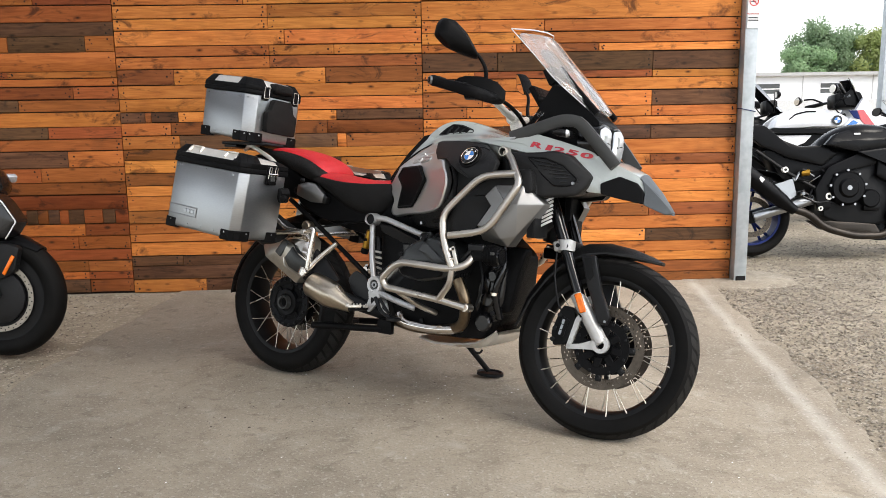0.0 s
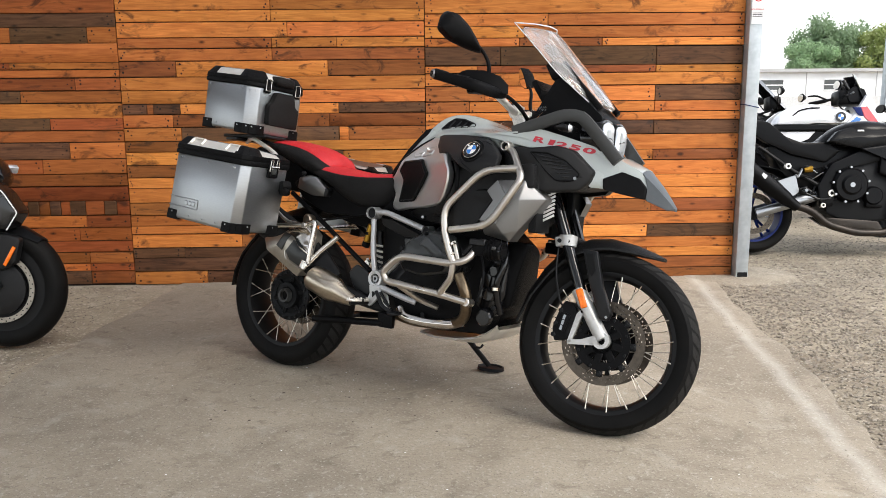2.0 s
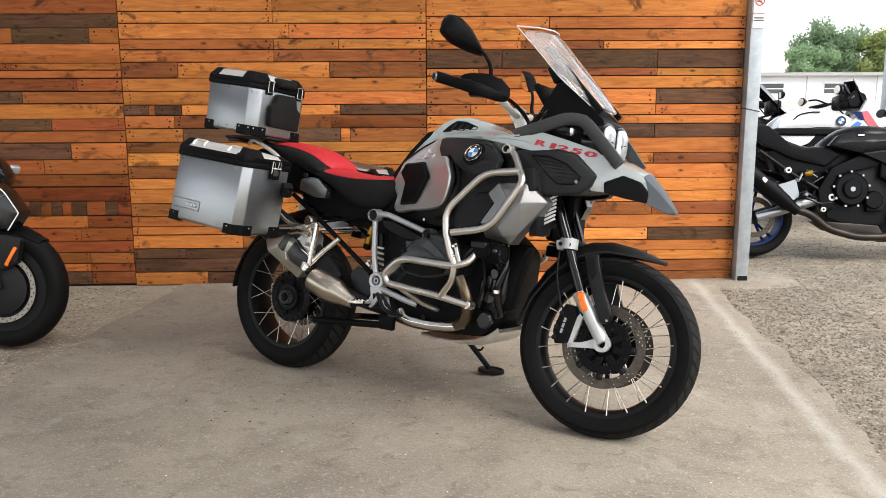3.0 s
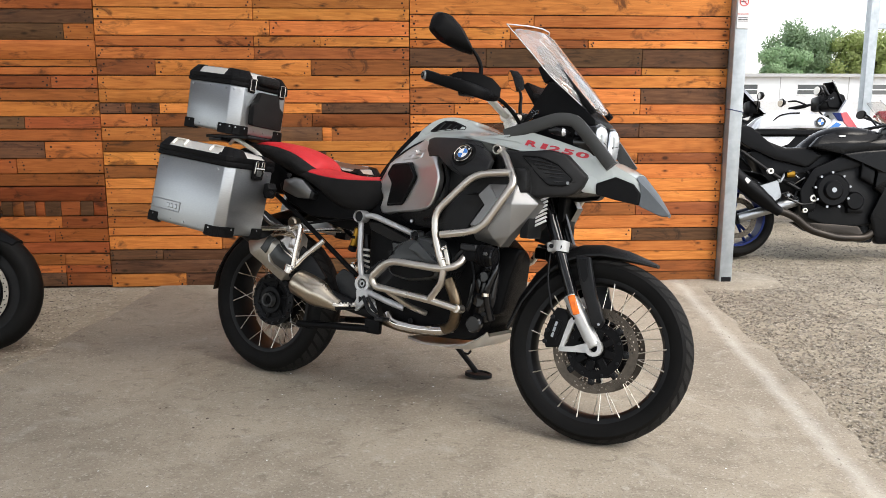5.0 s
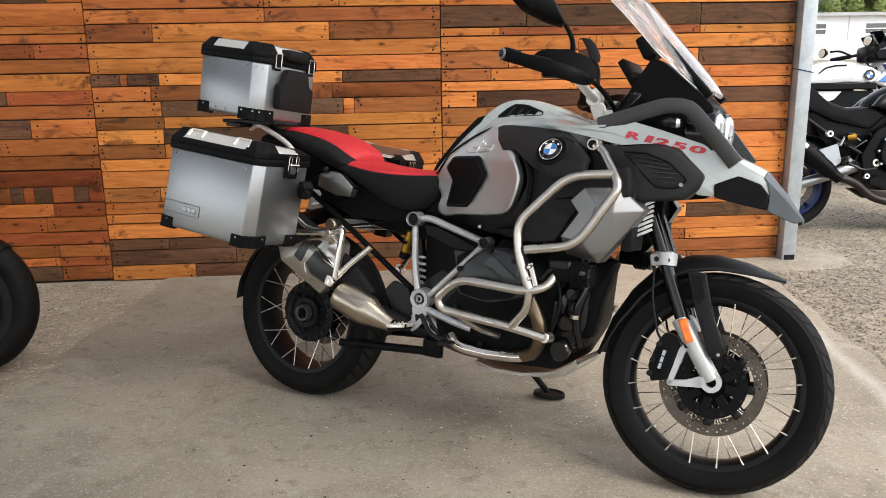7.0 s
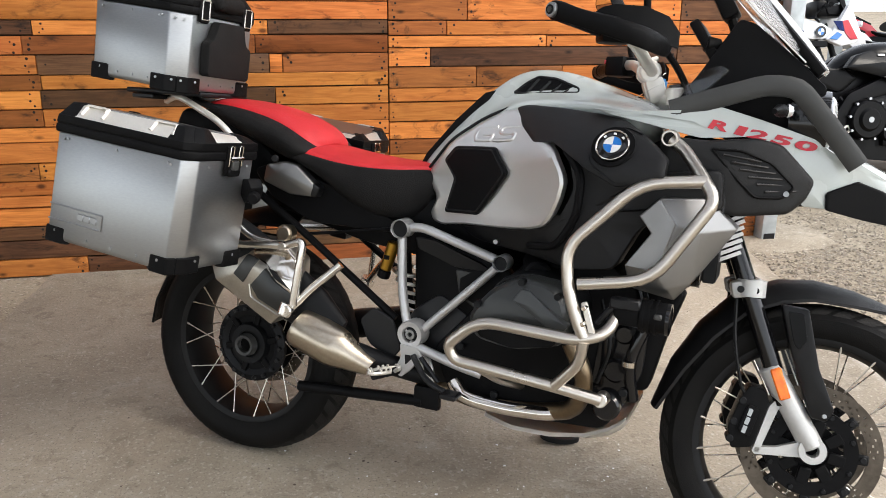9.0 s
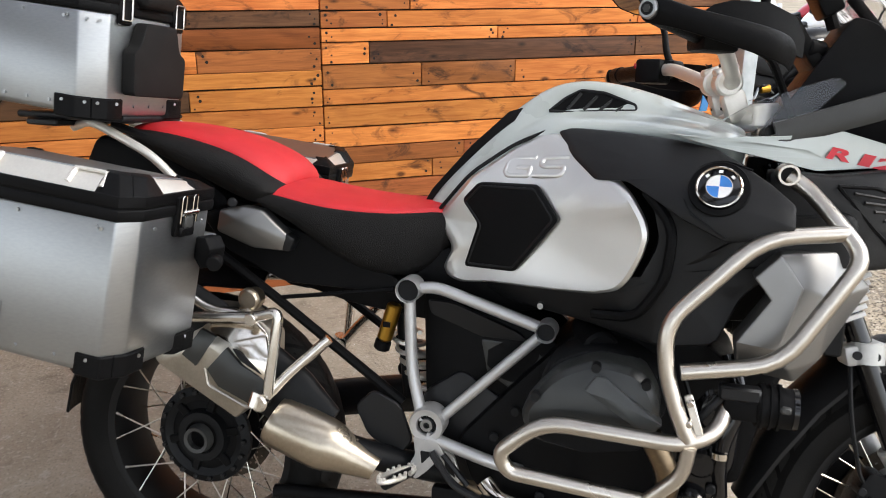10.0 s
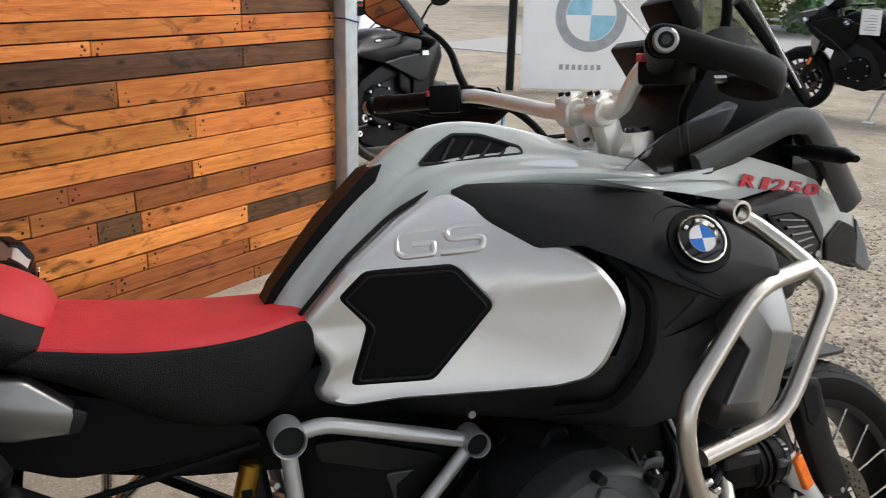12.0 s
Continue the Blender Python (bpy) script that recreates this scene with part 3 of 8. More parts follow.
sign = thing("no_smoking_sign", pose(2.172, 5.163, 1.635), "white notice with a red ring and red heading on the post", "sign")
part("panel", box(0, 0, 0, 0.075, 0.004, 0.25, 0.001), SIGNW, sign)
ringb = lathe([(0.030, -0.0015), (0.030, 0.0), (0.024, 0.0), (0.024, -0.0015)], (0.038, -0.0005, 0.165), 32)
part("ban_ring", join(weld(ringb), box(-0.026, -0.0022, -0.003, 0.026, -0.0005, 0.003, 0, 1, pose(0.038, 0, 0.165, 0, 45, 0))), SIGNR, sign, "red ring with a slash")
part("cigarette", join(box(0.018, -0.0012, 0.160, 0.05, -0.0003, 0.167), tube([(0.05, -0.001, 0.172), (0.056, -0.001, 0.18), (0.048, -0.001, 0.186)], 0.0015, 5, 0.003)), STEELD, sign)
part("heading", moved(lettering("NO SMOKING", 0.0135, 0.0004), pose(0.0375, -0.0008, 0.088, 90, 0, 0)), SIGNR, sign)
part("small_print", join(*[box(0.006, -0.0008, z, x, -0.0002, z + 0.004) for z, x in ((0.064, 0.069), (0.054, 0.066), (0.044, 0.069))]), STEELD, sign)

# open-sided canopy over the strip
# The closed sheet past x = -5 is unseen, added to darken the left.
sheets = [box(-9, -4.2, 3.035, -5.0, 5.5, 3.07)] + [box(-9, y, 3.0, 2.4, y + 0.62, 3.03) for y in (-3.6, -2.1, -0.6, 0.9, 2.4, 3.9)]
roof = part("ceiling", join(*sheets, *[box(x, -4.2, 2.82, x + 0.09, 5.45, 3.0) for x in (-7, -4.6, -2.2, 0.1, 2.2)], *[box(-9, y, 2.9, 2.3, y + 0.05, 3.0) for y in (-3.0, -1.5, 0.0, 1.5, 3.0, 4.5)]), ROOFM)
tagged(roof, "pale sheet canopy on steel joists", "ceiling", kind="structure")


def stones(n, zones, sizes, seed, z=-0.012, material=None, flat=1.0):
    """Loose stones, each a small uneven lump."""
    rg = random.Random(seed)
    vs, fs = [], []
    for _ in range(n):
        x0, x1, y0, y1 = rg.choice(zones)
        x, y, r = rg.uniform(x0, x1), rg.uniform(y0, y1), rg.uniform(*sizes) * rg.uniform(0.6, 1.0)
        k = len(vs)
        a = rg.uniform(0, 3)
        for i in range(4):
            q = r * rg.uniform(0.7, 1.2)
            vs.append((x + q * math.cos(a + i * 1.571), y + q * math.sin(a + i * 1.571), z + r * flat * rg.uniform(0.15, 0.4)))
        vs += [(x, y, z + r * flat * rg.uniform(0.6, 0.9)), (x, y, z - r * 0.2)]
        for i in range(4):
            fs += [(k + i, k + (i + 1) % 4, k + 4), (k + (i + 1) % 4, k + i, k + 5)]
    me = bpy.data.meshes.new("loose_stones")
    me.from_pydata(vs, [], fs)
    me.materials.append(material or PEBBLE)
    return new("loose_stones", me)


tagged(stones(26000, [(1.70, 4.2, 1.4, 5.6), (1.6, 2.6, 2.0, 5.0), (2.2, 4.5, 3.0, 6.6), (1.9, 5.5, 1.5, 8.0)], (0.004, 0.013), 5), "loose grey stones on the gravel yard", "stones", kind="stuff")
tagged(stones(3500, [(-3.4, -1.75, 2.9, 5.2)], (0.003, 0.009), 6), "loose grey stones beside the concrete strip", "stones", kind="stuff")
tagged(stones(1500, [(-1.5, 1.45, 1.2, 5.2), (1.5, 1.95, 1.8, 5.0)], (0.0015, 0.0055), 7, 0.0), "small grit scattered on the concrete", "grit", kind="stuff")
tagged(stones(110, [(-0.5, 1.0, 2.8, 3.6), (-0.1, 0.7, 2.9, 3.4), (-1.2, 1.2, 1.8, 4.8)], (0.0015, 0.006), 21, 0.0, RENDERW, 0.12), "white dust flecks on the concrete under the motorcycle", "dust", kind="stuff")
tagged(stones(130, [(-0.9, 0.2, 2.6, 3.4), (-1.2, 1.5, 1.6, 5.0)], (0.0015, 0.008), 22, 0.0, BARK, 0.25), "dark crumbs of dirt on the concrete", "dirt", kind="stuff")
# ---- the large touring motorcycle ----
BIKE = Matrix.Translation((-0.521, 3.573, 0)) @ pose(0, 0, 0, 0, 0, -34.4) @ pose(0, 0, 0, -9.0, 0, 0)
bike = thing("motorcycle", BIKE, "grey adventure motorcycle with red seat and aluminium cases on side stand", "motorcycle")
SIDE_X, SIDE_Y = (0.50, 0.53, 0.605, 0.70, 0.80, 0.88, 0.94, 1.0, 1.07, 1.12, 1.40), (0.045, 0.060, 0.098, 0.143, 0.190, 0.238, 0.277, 0.304, 0.323, 0.332, 0.332)


def side(x, z):
    """The flank of tank and covers: how far it stands out to the right, rolling inwards above the knee."""
    d = max(0.0, z - 0.94)
    out = sum(float(np.interp(x + e, SIDE_X, SIDE_Y)) for e in (-0.06, -0.04, -0.02, 0.0, 0.02, 0.04, 0.06)) / 7
    return -(out - (0.55 + 1.5 * min(0.15, max(0, x - 0.84))) * (d + 6 * d * d))



def pair(name, make, material, parent, label=""):
    part(name, make(), material, parent, label)
    part(name, mirrored(make()), material, parent, label)


def tyre_bm(R, w, rim, c):
    h = R - rim
    prof = [(rim - 0.004, -w * 0.36), (rim + 0.008, -w * 0.42), (rim + h * 0.35, -w * 0.49), (rim + h * 0.62, -w * 0.48), (R - 0.020, -w * 0.40), (R - 0.006, -w * 0.24), (R, -w * 0.08)]
    return lathe(prof + [(r, -t) for r, t in prof[::-1]], c, 72, closed=False)


def treads(R, w, c, n, rim):
    """Slanting grooves cut as low bars that stand off the carcass."""
    out, h = bmesh.new(), R - rim
    prof = [(R, 0.0), (R, w * 0.08), (R - 0.006, w * 0.24), (R - 0.020, w * 0.40), (rim + h * 0.62, w * 0.48)]

    def crown(t):
        for (r0, t0), (r1, t1) in zip(prof, prof[1:]):
            if t <= t1:
                return r0 + (r1 - r0) * (t - t0) / (t1 - t0)
        return r1

    for k in range(n):
        for s in (-1, 1):
            a0 = 2 * math.pi * (k + (0.5 if s > 0 else 0)) / n
            pts = []
            for i in range(5):
                f = i / 4
                t = s * w * (0.04 + 0.36 * f)
                rr = crown(abs(t)) + 0.0014
                pts.append((a0 + 0.16 * f, t, rr))
            for (a, t, r), (b, u, q) in zip(pts, pts[1:]):
                dw = 0.118
                quad = [(a, t, r), (b, u, q), (b + dw, u, q), (a + dw, t, r)]
                out.faces.new([out.verts.new((c[0] + rr * math.cos(an), c[1] + tt, c[2] + rr * math.sin(an))) for an, tt, rr in quad])
    return weld(out, 1e-4)


def wheel(name, c, R, w, rim, hub_r, hub_w, spokes, label):
    hub = part(name, weld(lathe([(0.0, -hub_w), (hub_r * 0.45, -hub_w), (hub_r * 0.5, -hub_w * 0.8), (hub_r, -hub_w * 0.75), (hub_r, -hub_w * 0.6), (hub_r * 0.6, -hub_w * 0.4), (hub_r * 0.6, hub_w * 0.4), (hub_r, hub_w * 0.6), (hub_r, hub_w * 0.75), (hub_r * 0.5, hub_w * 0.8), (0.0, hub_w)], c, 36, closed=False)), BLACKP, bike, label)
    t = part("tyre", tyre_bm(R, w, rim, c), RUBBER, hub, "black road tyre with slanting grooves")
    part("tread", treads(R, w, c, 40, rim), TREADM, t, "lighter tread blocks")
    rw = w * 0.40
    part("rim", lathe([(rim + 0.006, -rw), (rim + 0.006, -rw + 0.008), (rim - 0.006, -rw + 0.010), (rim - 0.012, -rw * 0.55), (rim - 0.018, -rw * 0.3), (rim - 0.018, rw * 0.3), (rim - 0.012, rw * 0.55), (rim - 0.006, rw - 0.010), (rim + 0.006, rw - 0.008), (rim + 0.006, rw), (rim - 0.002, rw), (rim - 0.012, rw - 0.004), (rim - 0.022, rw * 0.5), (rim - 0.022, -rw * 0.5), (rim - 0.012, -rw + 0.004), (rim - 0.002, -rw)], c, 72), RIMB, hub, "black wire-wheel rim")
    for k in range(spokes):
        a = 2 * math.pi * k / spokes
        s = -1 if k % 2 else 1
        lean = 0.42 if (k // 2) % 2 else -0.42
        p = Vector((c[0] + math.cos(a) * (rim - 0.006), c[1] + s * rw * 0.92, c[2] + math.sin(a) * (rim - 0.006)))
        q = Vector((c[0] + math.cos(a + lean) * hub_r * 0.95, c[1] + s * hub_w * 0.62, c[2] + math.sin(a + lean) * hub_r * 0.95))
        part("spoke", join(cyl(p, q, 0.0018, n=6), cyl(p, p + (q - p).normalized() * 0.014, 0.0026, n=6)), SPOKE, hub)
    return hub


def brake_disc(c, y, R, hub, cols=132):
    """A drilled ring on an open black carrier with floating pins."""
    ring, rows = bmesh.new(), [R * k for k in (0.775, 0.80, 0.828, 0.852, 0.880, 0.904, 0.932, 0.956, 1.0)]
    grid = [[ring.verts.new((c[0] + r * math.cos(2 * math.pi * k / cols), c[1] + y, c[2] + r * math.sin(2 * math.pi * k / cols))) for k in range(cols)] for r in rows]
    for i in range(8):
        for k in range(cols):
            if i in (1, 3, 5) and (k + i) % 4 == 0 and not (k // 11) % 4 == 3:
                continue
            ring.faces.new((grid[i][k], grid[i][(k + 1) % cols], grid[i + 1][(k + 1) % cols], grid[i + 1][k]))
    bmesh.ops.recalc_face_normals(ring, faces=ring.faces)
    bmesh.ops.solidify(ring, geom=ring.faces[:], thickness=0.0045)
    d = part("brake_disc", ring, DISC, hub, "drilled steel brake disc")
    at = Matrix.Translation((c[0], c[1] + y, c[2]))
    part("disc_carrier", weld(lathe([(R * 0.66, y - 0.005), (R * 0.66, y + 0.005), (R * 0.46, y + 0.005), (R * 0.46, y - 0.005)], c, 40)), BLACKP, d)
    for k in range(8):
        part("carrier_arm", box(-0.014, -0.006, R * 0.24, 0.014, 0.004, R * 0.50, 0.003, 1, at @ pose(0, 0, 0, 0, 45 * k + 10, 0)), BLACKP, d)
        part("disc_pin", join(moved(cyl((0, -0.008, R * 0.72), (0, 0.007, R * 0.72), 0.008, n=12, w=0.002), at @ pose(0, 0, 0, 0, 45 * k, 0)), box(-0.012, -0.004, R * 0.63, 0.012, 0.004, R * 0.80, 0.003, 1, at @ pose(0, 0, 0, 0, 45 * k, 0))), STEELD, d)
        part("carrier_bolt", moved(cyl((0, -0.010, R * 0.60), (0, 0.009, R * 0.60), 0.0055, n=10, w=0.001), at @ pose(0, 0, 0, 0, 45 * k + 22, 0)), STEELD, d)


FC, RC = (1.526, -0.028, 0.317), (0.010, -0.045, 0.310)
front = wheel("front_wheel", FC, 0.332, 0.120, 0.254, 0.062, 0.062, 40, "black spoked front wheel")
brake_disc(FC, -0.060, 0.152, front)
brake_disc(FC, 0.078, 0.155, front)
rear = wheel("rear_wheel", RC, 0.327, 0.172, 0.229, 0.112, 0.040, 40, "black spoked rear wheel")
brake_disc(RC, 0.05, 0.138, rear)
part("hub_flange", join(weld(lathe([(0.116, -0.034), (0.116, -0.022), (0.088, -0.020), (0.082, -0.034), (0.098, -0.042)], RC, 48)), weld(lathe([(0.058, -0.050), (0.064, -0.030), (0.040, -0.030), (0.040, -0.050)], RC, 36))), STEELD, rear, "bolted black hub flange")
for k in range(18):
    a = 2 * math.pi * k / 18
    c0 = Vector((RC[0] + 0.104 * math.cos(a), RC[1] - 0.048, RC[2] + 0.104 * math.sin(a)))
    part("hub_bolt", cyl(c0, c0 + Vector((0, 0.02, 0)), 0.0062, n=8, w=0.0015), DARK, rear)
for k in range(6):
    part("hub_web", box(-0.010, -0.040, 0.052, 0.010, -0.024, 0.092, 0.003, 1, Matrix.Translation(RC) @ pose(0, 0, 0, 0, 60 * k + 15, 0)), BLACKP, rear)
part("axle_cap", weld(lathe([(0.030, -0.074), (0.034, -0.052), (0.024, -0.052), (0.022, -0.072)], RC, 28)), GREYP, rear, "hollow grey axle end")

# fork
FX = lambda z: 1.496 - (z - 0.325) * 0.42
for s in (-1, 1):
    y = s * 0.098
    leg = part("fork_leg", cyl((FX(0.42), y, 0.42), (FX(1.02), y, 1.02), 0.0215), BLACKG, bike, "black fork tube")
    part("fork_slider", join(cyl((FX(0.30) + 0.02, y, 0.33), (FX(0.52), y, 0.50), 0.026, 0.026, 22, 0.004), weld(lathe([(0.030, -0.02), (0.030, 0.02), (0.015, 0.02), (0.015, -0.02)], (1.525, y, 0.325), 28))), WHITE, leg, "silver cast fork bottom")
    part("reflector", box(-0.008, -0.012, -0.036, 0.016, 0.012, 0.036, 0.003, 1, Matrix.Translation((FX(0.46) - 0.004, y + s * 0.022, 0.465)) @ pose(0, 0, 0, 0, -24, 0)), ORANGE, leg, "orange side reflector")
    part("caliper_bracket", join(prism(smooth2([(1.51, 0.345), (1.505, 0.305), (1.402, 0.296), (1.398, 0.312), (1.45, 0.320)], 0.006), y - s * 0.008, y + s * 0.012, 0.003), prism(smooth2([(1.398, 0.300), (1.413, 0.300), (1.444, 0.405), (1.475, 0.43), (1.440, 0.43), (1.424, 0.41)], 0.005), y - s * 0.008, y + s * 0.012, 0.003)), WHITE, leg, "pale cast caliper bracket")
    cal = part("caliper", join(prism(smooth2([(1.340, 0.350), (1.362, 0.425), (1.378, 0.452), (1.412, 0.446), (1.424, 0.418), (1.398, 0.312), (1.352, 0.302)], 0.008), y - s * 0.045, y + s * 0.018, 0.007, 2), prism(smooth2([(1.362, 0.350), (1.378, 0.41), (1.405, 0.402), (1.388, 0.335)], 0.006), y + s * 0.016, y + s * 0.026, 0.004)), BLACKP, leg, "black brake caliper")
    for u, v in ((1.347, 0.325), (1.352, 0.365), (1.366, 0.415)):
        part("caliper_bolt", cyl((u, y - s * 0.02, v), (u, y + s * 0.021, v), 0.009, n=12, w=0.002), STEELD, cal)
    for k in range(3):
        part("caliper_mark", box(-0.0045, -0.001, -0.0085, 0.0045, 0.001, 0.0085, 0, 1, Matrix.Translation((1.3755 + 0.0042 * k, y + s * 0.0262, 0.352 + 0.020 * k)) @ pose(0, 0, 0, 0, 14, 0)), ALU, cal)
    fs = part("fork_shield", pillow([(1.422, 0.645), (1.478, 0.642), (1.514, 0.514), (1.556, 0.424), (1.542, 0.396), (1.510, 0.400), (1.483, 0.469), (1.455, 0.535)], lambda x, z, y=y, s=s: y + s * (0.030 + 0.25 * (x - 1.525 + 0.42 * (z - 0.40))), 0.03, 0.006, 0.006, 0.003, (1.492, 0.50)), DARK, leg, "satin dark fork shield")
    part("shield_recess", pillow([(1.436, 0.632), (1.468, 0.632), (1.482, 0.572), (1.468, 0.548), (1.456, 0.560)], lambda x, z, y=y, s=s: y + s * (0.0345 + 0.25 * (x - 1.525 + 0.42 * (z - 0.40))), 0.01, 0.002, 0.004), STEELD, fs)
    part("shield_bolt", cyl((1.537, y + s * 0.02, 0.410), (1.537, y + s * 0.036, 0.410), 0.0055, n=10, w=0.001), ALU, fs)
    part("brake_hose", tube([(FX(0.66) - 0.03, y + s * 0.01, 0.66), (1.33, y + s * 0.03, 0.55), (1.36, y + s * 0.02, 0.44), (1.385, y, 0.42)], 0.004, 6, 0.05), STEELD, leg)
bridge = part("fork_bridge_lower", box(-0.035, -0.07, -0.016, 0.035, 0.07, 0.016, 0.008, 2, Matrix.Translation((FX(0.67), 0, 0.672)) @ pose(0, 0, 0, 0, -14, 0)), BLACKP, bike, "black lower fork bridge")
for s in (-1, 1):
    part("fork_clamp", join(box(-0.040, s * 0.066, -0.019, 0.030, s * 0.124, 0.019, 0.008, 2, Matrix.Translation((FX(0.67), 0, 0.672)) @ pose(0, 0, 0, 0, -14, 0)), weld(lathe([(0.034, -0.019), (0.034, 0.019), (0.022, 0.019), (0.022, -0.019)], (FX(0.67) + 0.004, s * 0.098, 0.672), 28, "z"))), WHITE, bridge, "pale cast fork clamp")
for s in (-1, 1):
    for dx in (-0.02, 0.012):
        part("clamp_bolt", cyl((FX(0.67) + dx, s * 0.124, 0.668), (FX(0.67) + dx, s * 0.130, 0.668), 0.008, n=12), STEELD, bike)


def mudguard(stations, w, th=0.012):
    """Arched guard: stations of (x, z, half-width, droop) from end to end."""
    secs = []
    for i, (x, z, hw, droop) in enumerate(stations):
        a, b = stations[max(i - 1, 0)], stations[min(i + 1, len(stations) - 1)]
        d = Vector((b[0] - a[0], 0, b[1] - a[1])).normalized()
        n = Vector((-d.z, 0, d.x))
        pts = []
        for k in range(9):
            f = k / 4 - 1
            pts.append(Vector((x, f * hw, z)) - n * droop * abs(f) ** 2.4)
        inner = [p - n * th * 0.6 for p in pts[::-1]]
        secs.append(pts + inner)
    return rings(secs)


FM = [(1.165, 0.355, 0.05, 0.01), (1.20, 0.47, 0.075, 0.03), (1.255, 0.57, 0.08, 0.04), (1.33, 0.655, 0.08, 0.045), (1.42, 0.695, 0.08, 0.045), (1.50, 0.703, 0.078, 0.04), (1.59, 0.688, 0.07, 0.03), (1.66, 0.665, 0.05, 0.015), (1.70, 0.648, 0.03, 0.004)]
guard = part("front_mudguard", mudguard(FM, 0.08), COVER, bike, "matte black front mudguard")
# the steering stands turned a little to the left
STEER = Matrix.Translation((0.008, -0.010, 0)) @ Matrix.Translation((1.473, -0.02, 0.325)) @ Matrix.Rotation(radians(8), 4, Vector((-0.42, 0, 1))) @ Matrix.Translation((-1.473, 0.02, -0.325)) @ Matrix.Translation((0, -0.028, 0.317)) @ pose(0, 0, 0, -4) @ Matrix.Translation((0, 0.028, -0.317))
for ob in [front, guard, bridge] + [o for o in bike.children if o.name.split(".")[0] in ("fork_leg", "clamp_bolt")]:
    ob.matrix_basis = STEER
RM = [(-0.375, 0.315, 0.085, 0.015), (-0.365, 0.40, 0.095, 0.03), (-0.32, 0.50, 0.10, 0.04), (-0.235, 0.60, 0.10, 0.045), (-0.12, 0.68, 0.10, 0.045), (0.02, 0.72, 0.10, 0.045), (0.16, 0.72, 0.10, 0.04)]
part("rear_mudguard", mudguard(RM, 0.1), BLACKP, bike, "matte black rear mudguard")

# engine, gearbox and the dark core
core = part("engine_block", join(prism(smooth2([(0.62, 0.42), (0.66, 0.32), (0.82, 0.275), (1.08, 0.29), (1.15, 0.42), (1.16, 0.62), (1.05, 0.71), (0.86, 0.69), (0.74, 0.56)], 0.03), -0.145, 0.145, 0.015, 2),
                                 prism([(1.08, 0.32), (1.13, 0.36), (1.15, 0.60), (1.11, 0.66), (1.06, 0.6)], -0.09, 0.09, 0.01)), BLACKP, bike, "dark flat-twin engine casing")
for k in range(3):
    part("engine_boss", cyl((1.085 + 0.012 * k, -0.145, 0.36 + 0.09 * k), (1.085 + 0.012 * k, -0.172 + 0.006 * k, 0.36 + 0.09 * k), 0.034 - 0.005 * k, n=20, w=0.006), BLACKG, core)
part("coolant_hose", tube([(1.13, -0.13, 0.66), (1.16, -0.155, 0.58), (1.125, -0.165, 0.48), (1.14, -0.13, 0.38)], 0.015, 12, 0.05), BLACKG, core, "glossy black coolant hose")
part("lower_shroud", pillow([(1.12, 0.40), (1.10, 0.58), (1.16, 0.66), (1.235, 0.655), (1.20, 0.54), (1.17, 0.40)], lambda x, z: -0.125, 0.05, 0.01, 0.02, 0.006), BLACKP, core, "black lower shroud")
part("hose_clamp", weld(lathe([(0.0175, -0.006), (0.0175, 0.006), (0.0145, 0.006), (0.0145, -0.006)], (1.128, -0.164, 0.475), 20, "z")), CHROME, core)
part("cable", tube([(1.05, -0.17, 0.62), (1.09, -0.185, 0.52), (1.06, -0.18, 0.42)], 0.005, 6, 0.05), STEELD, core)
part("front_cover", pillow([(1.035, 0.40), (1.045, 0.52), (1.10, 0.60), (1.165, 0.585), (1.16, 0.45), (1.12, 0.36)], lambda x, z: -0.148, 0.03, 0.01, 0.015, 0.004), BLACKG, core)
for x, z in ((0.70, 0.44), (0.74, 0.50), (1.12, 0.40), (1.13, 0.55), (0.95, 0.32), (0.80, 0.33)):
    part("engine_bolt", cyl((x, -0.150, z), (x, -0.160, z), 0.010, n=12, w=0.002), STEELD, core)
part("inner_body", join(prism(smooth2([(0.02, 0.74), (0.10, 0.86), (0.30, 0.80), (0.50, 0.78), (0.64, 0.82), (0.82, 0.96), (1.10, 0.98), (1.26, 0.92), (1.24, 0.72), (1.05, 0.70), (0.80, 0.70), (0.55, 0.64), (0.36, 0.66)], 0.04), -0.075, 0.075, 0.02, 2)), BLACKP, bike)
part("gearbox", prism(smooth2([(0.52, 0.40), (0.56, 0.33), (0.70, 0.30), (0.72, 0.50), (0.62, 0.56), (0.54, 0.50)], 0.02), -0.12, 0.12, 0.012, 2), DARK, bike)
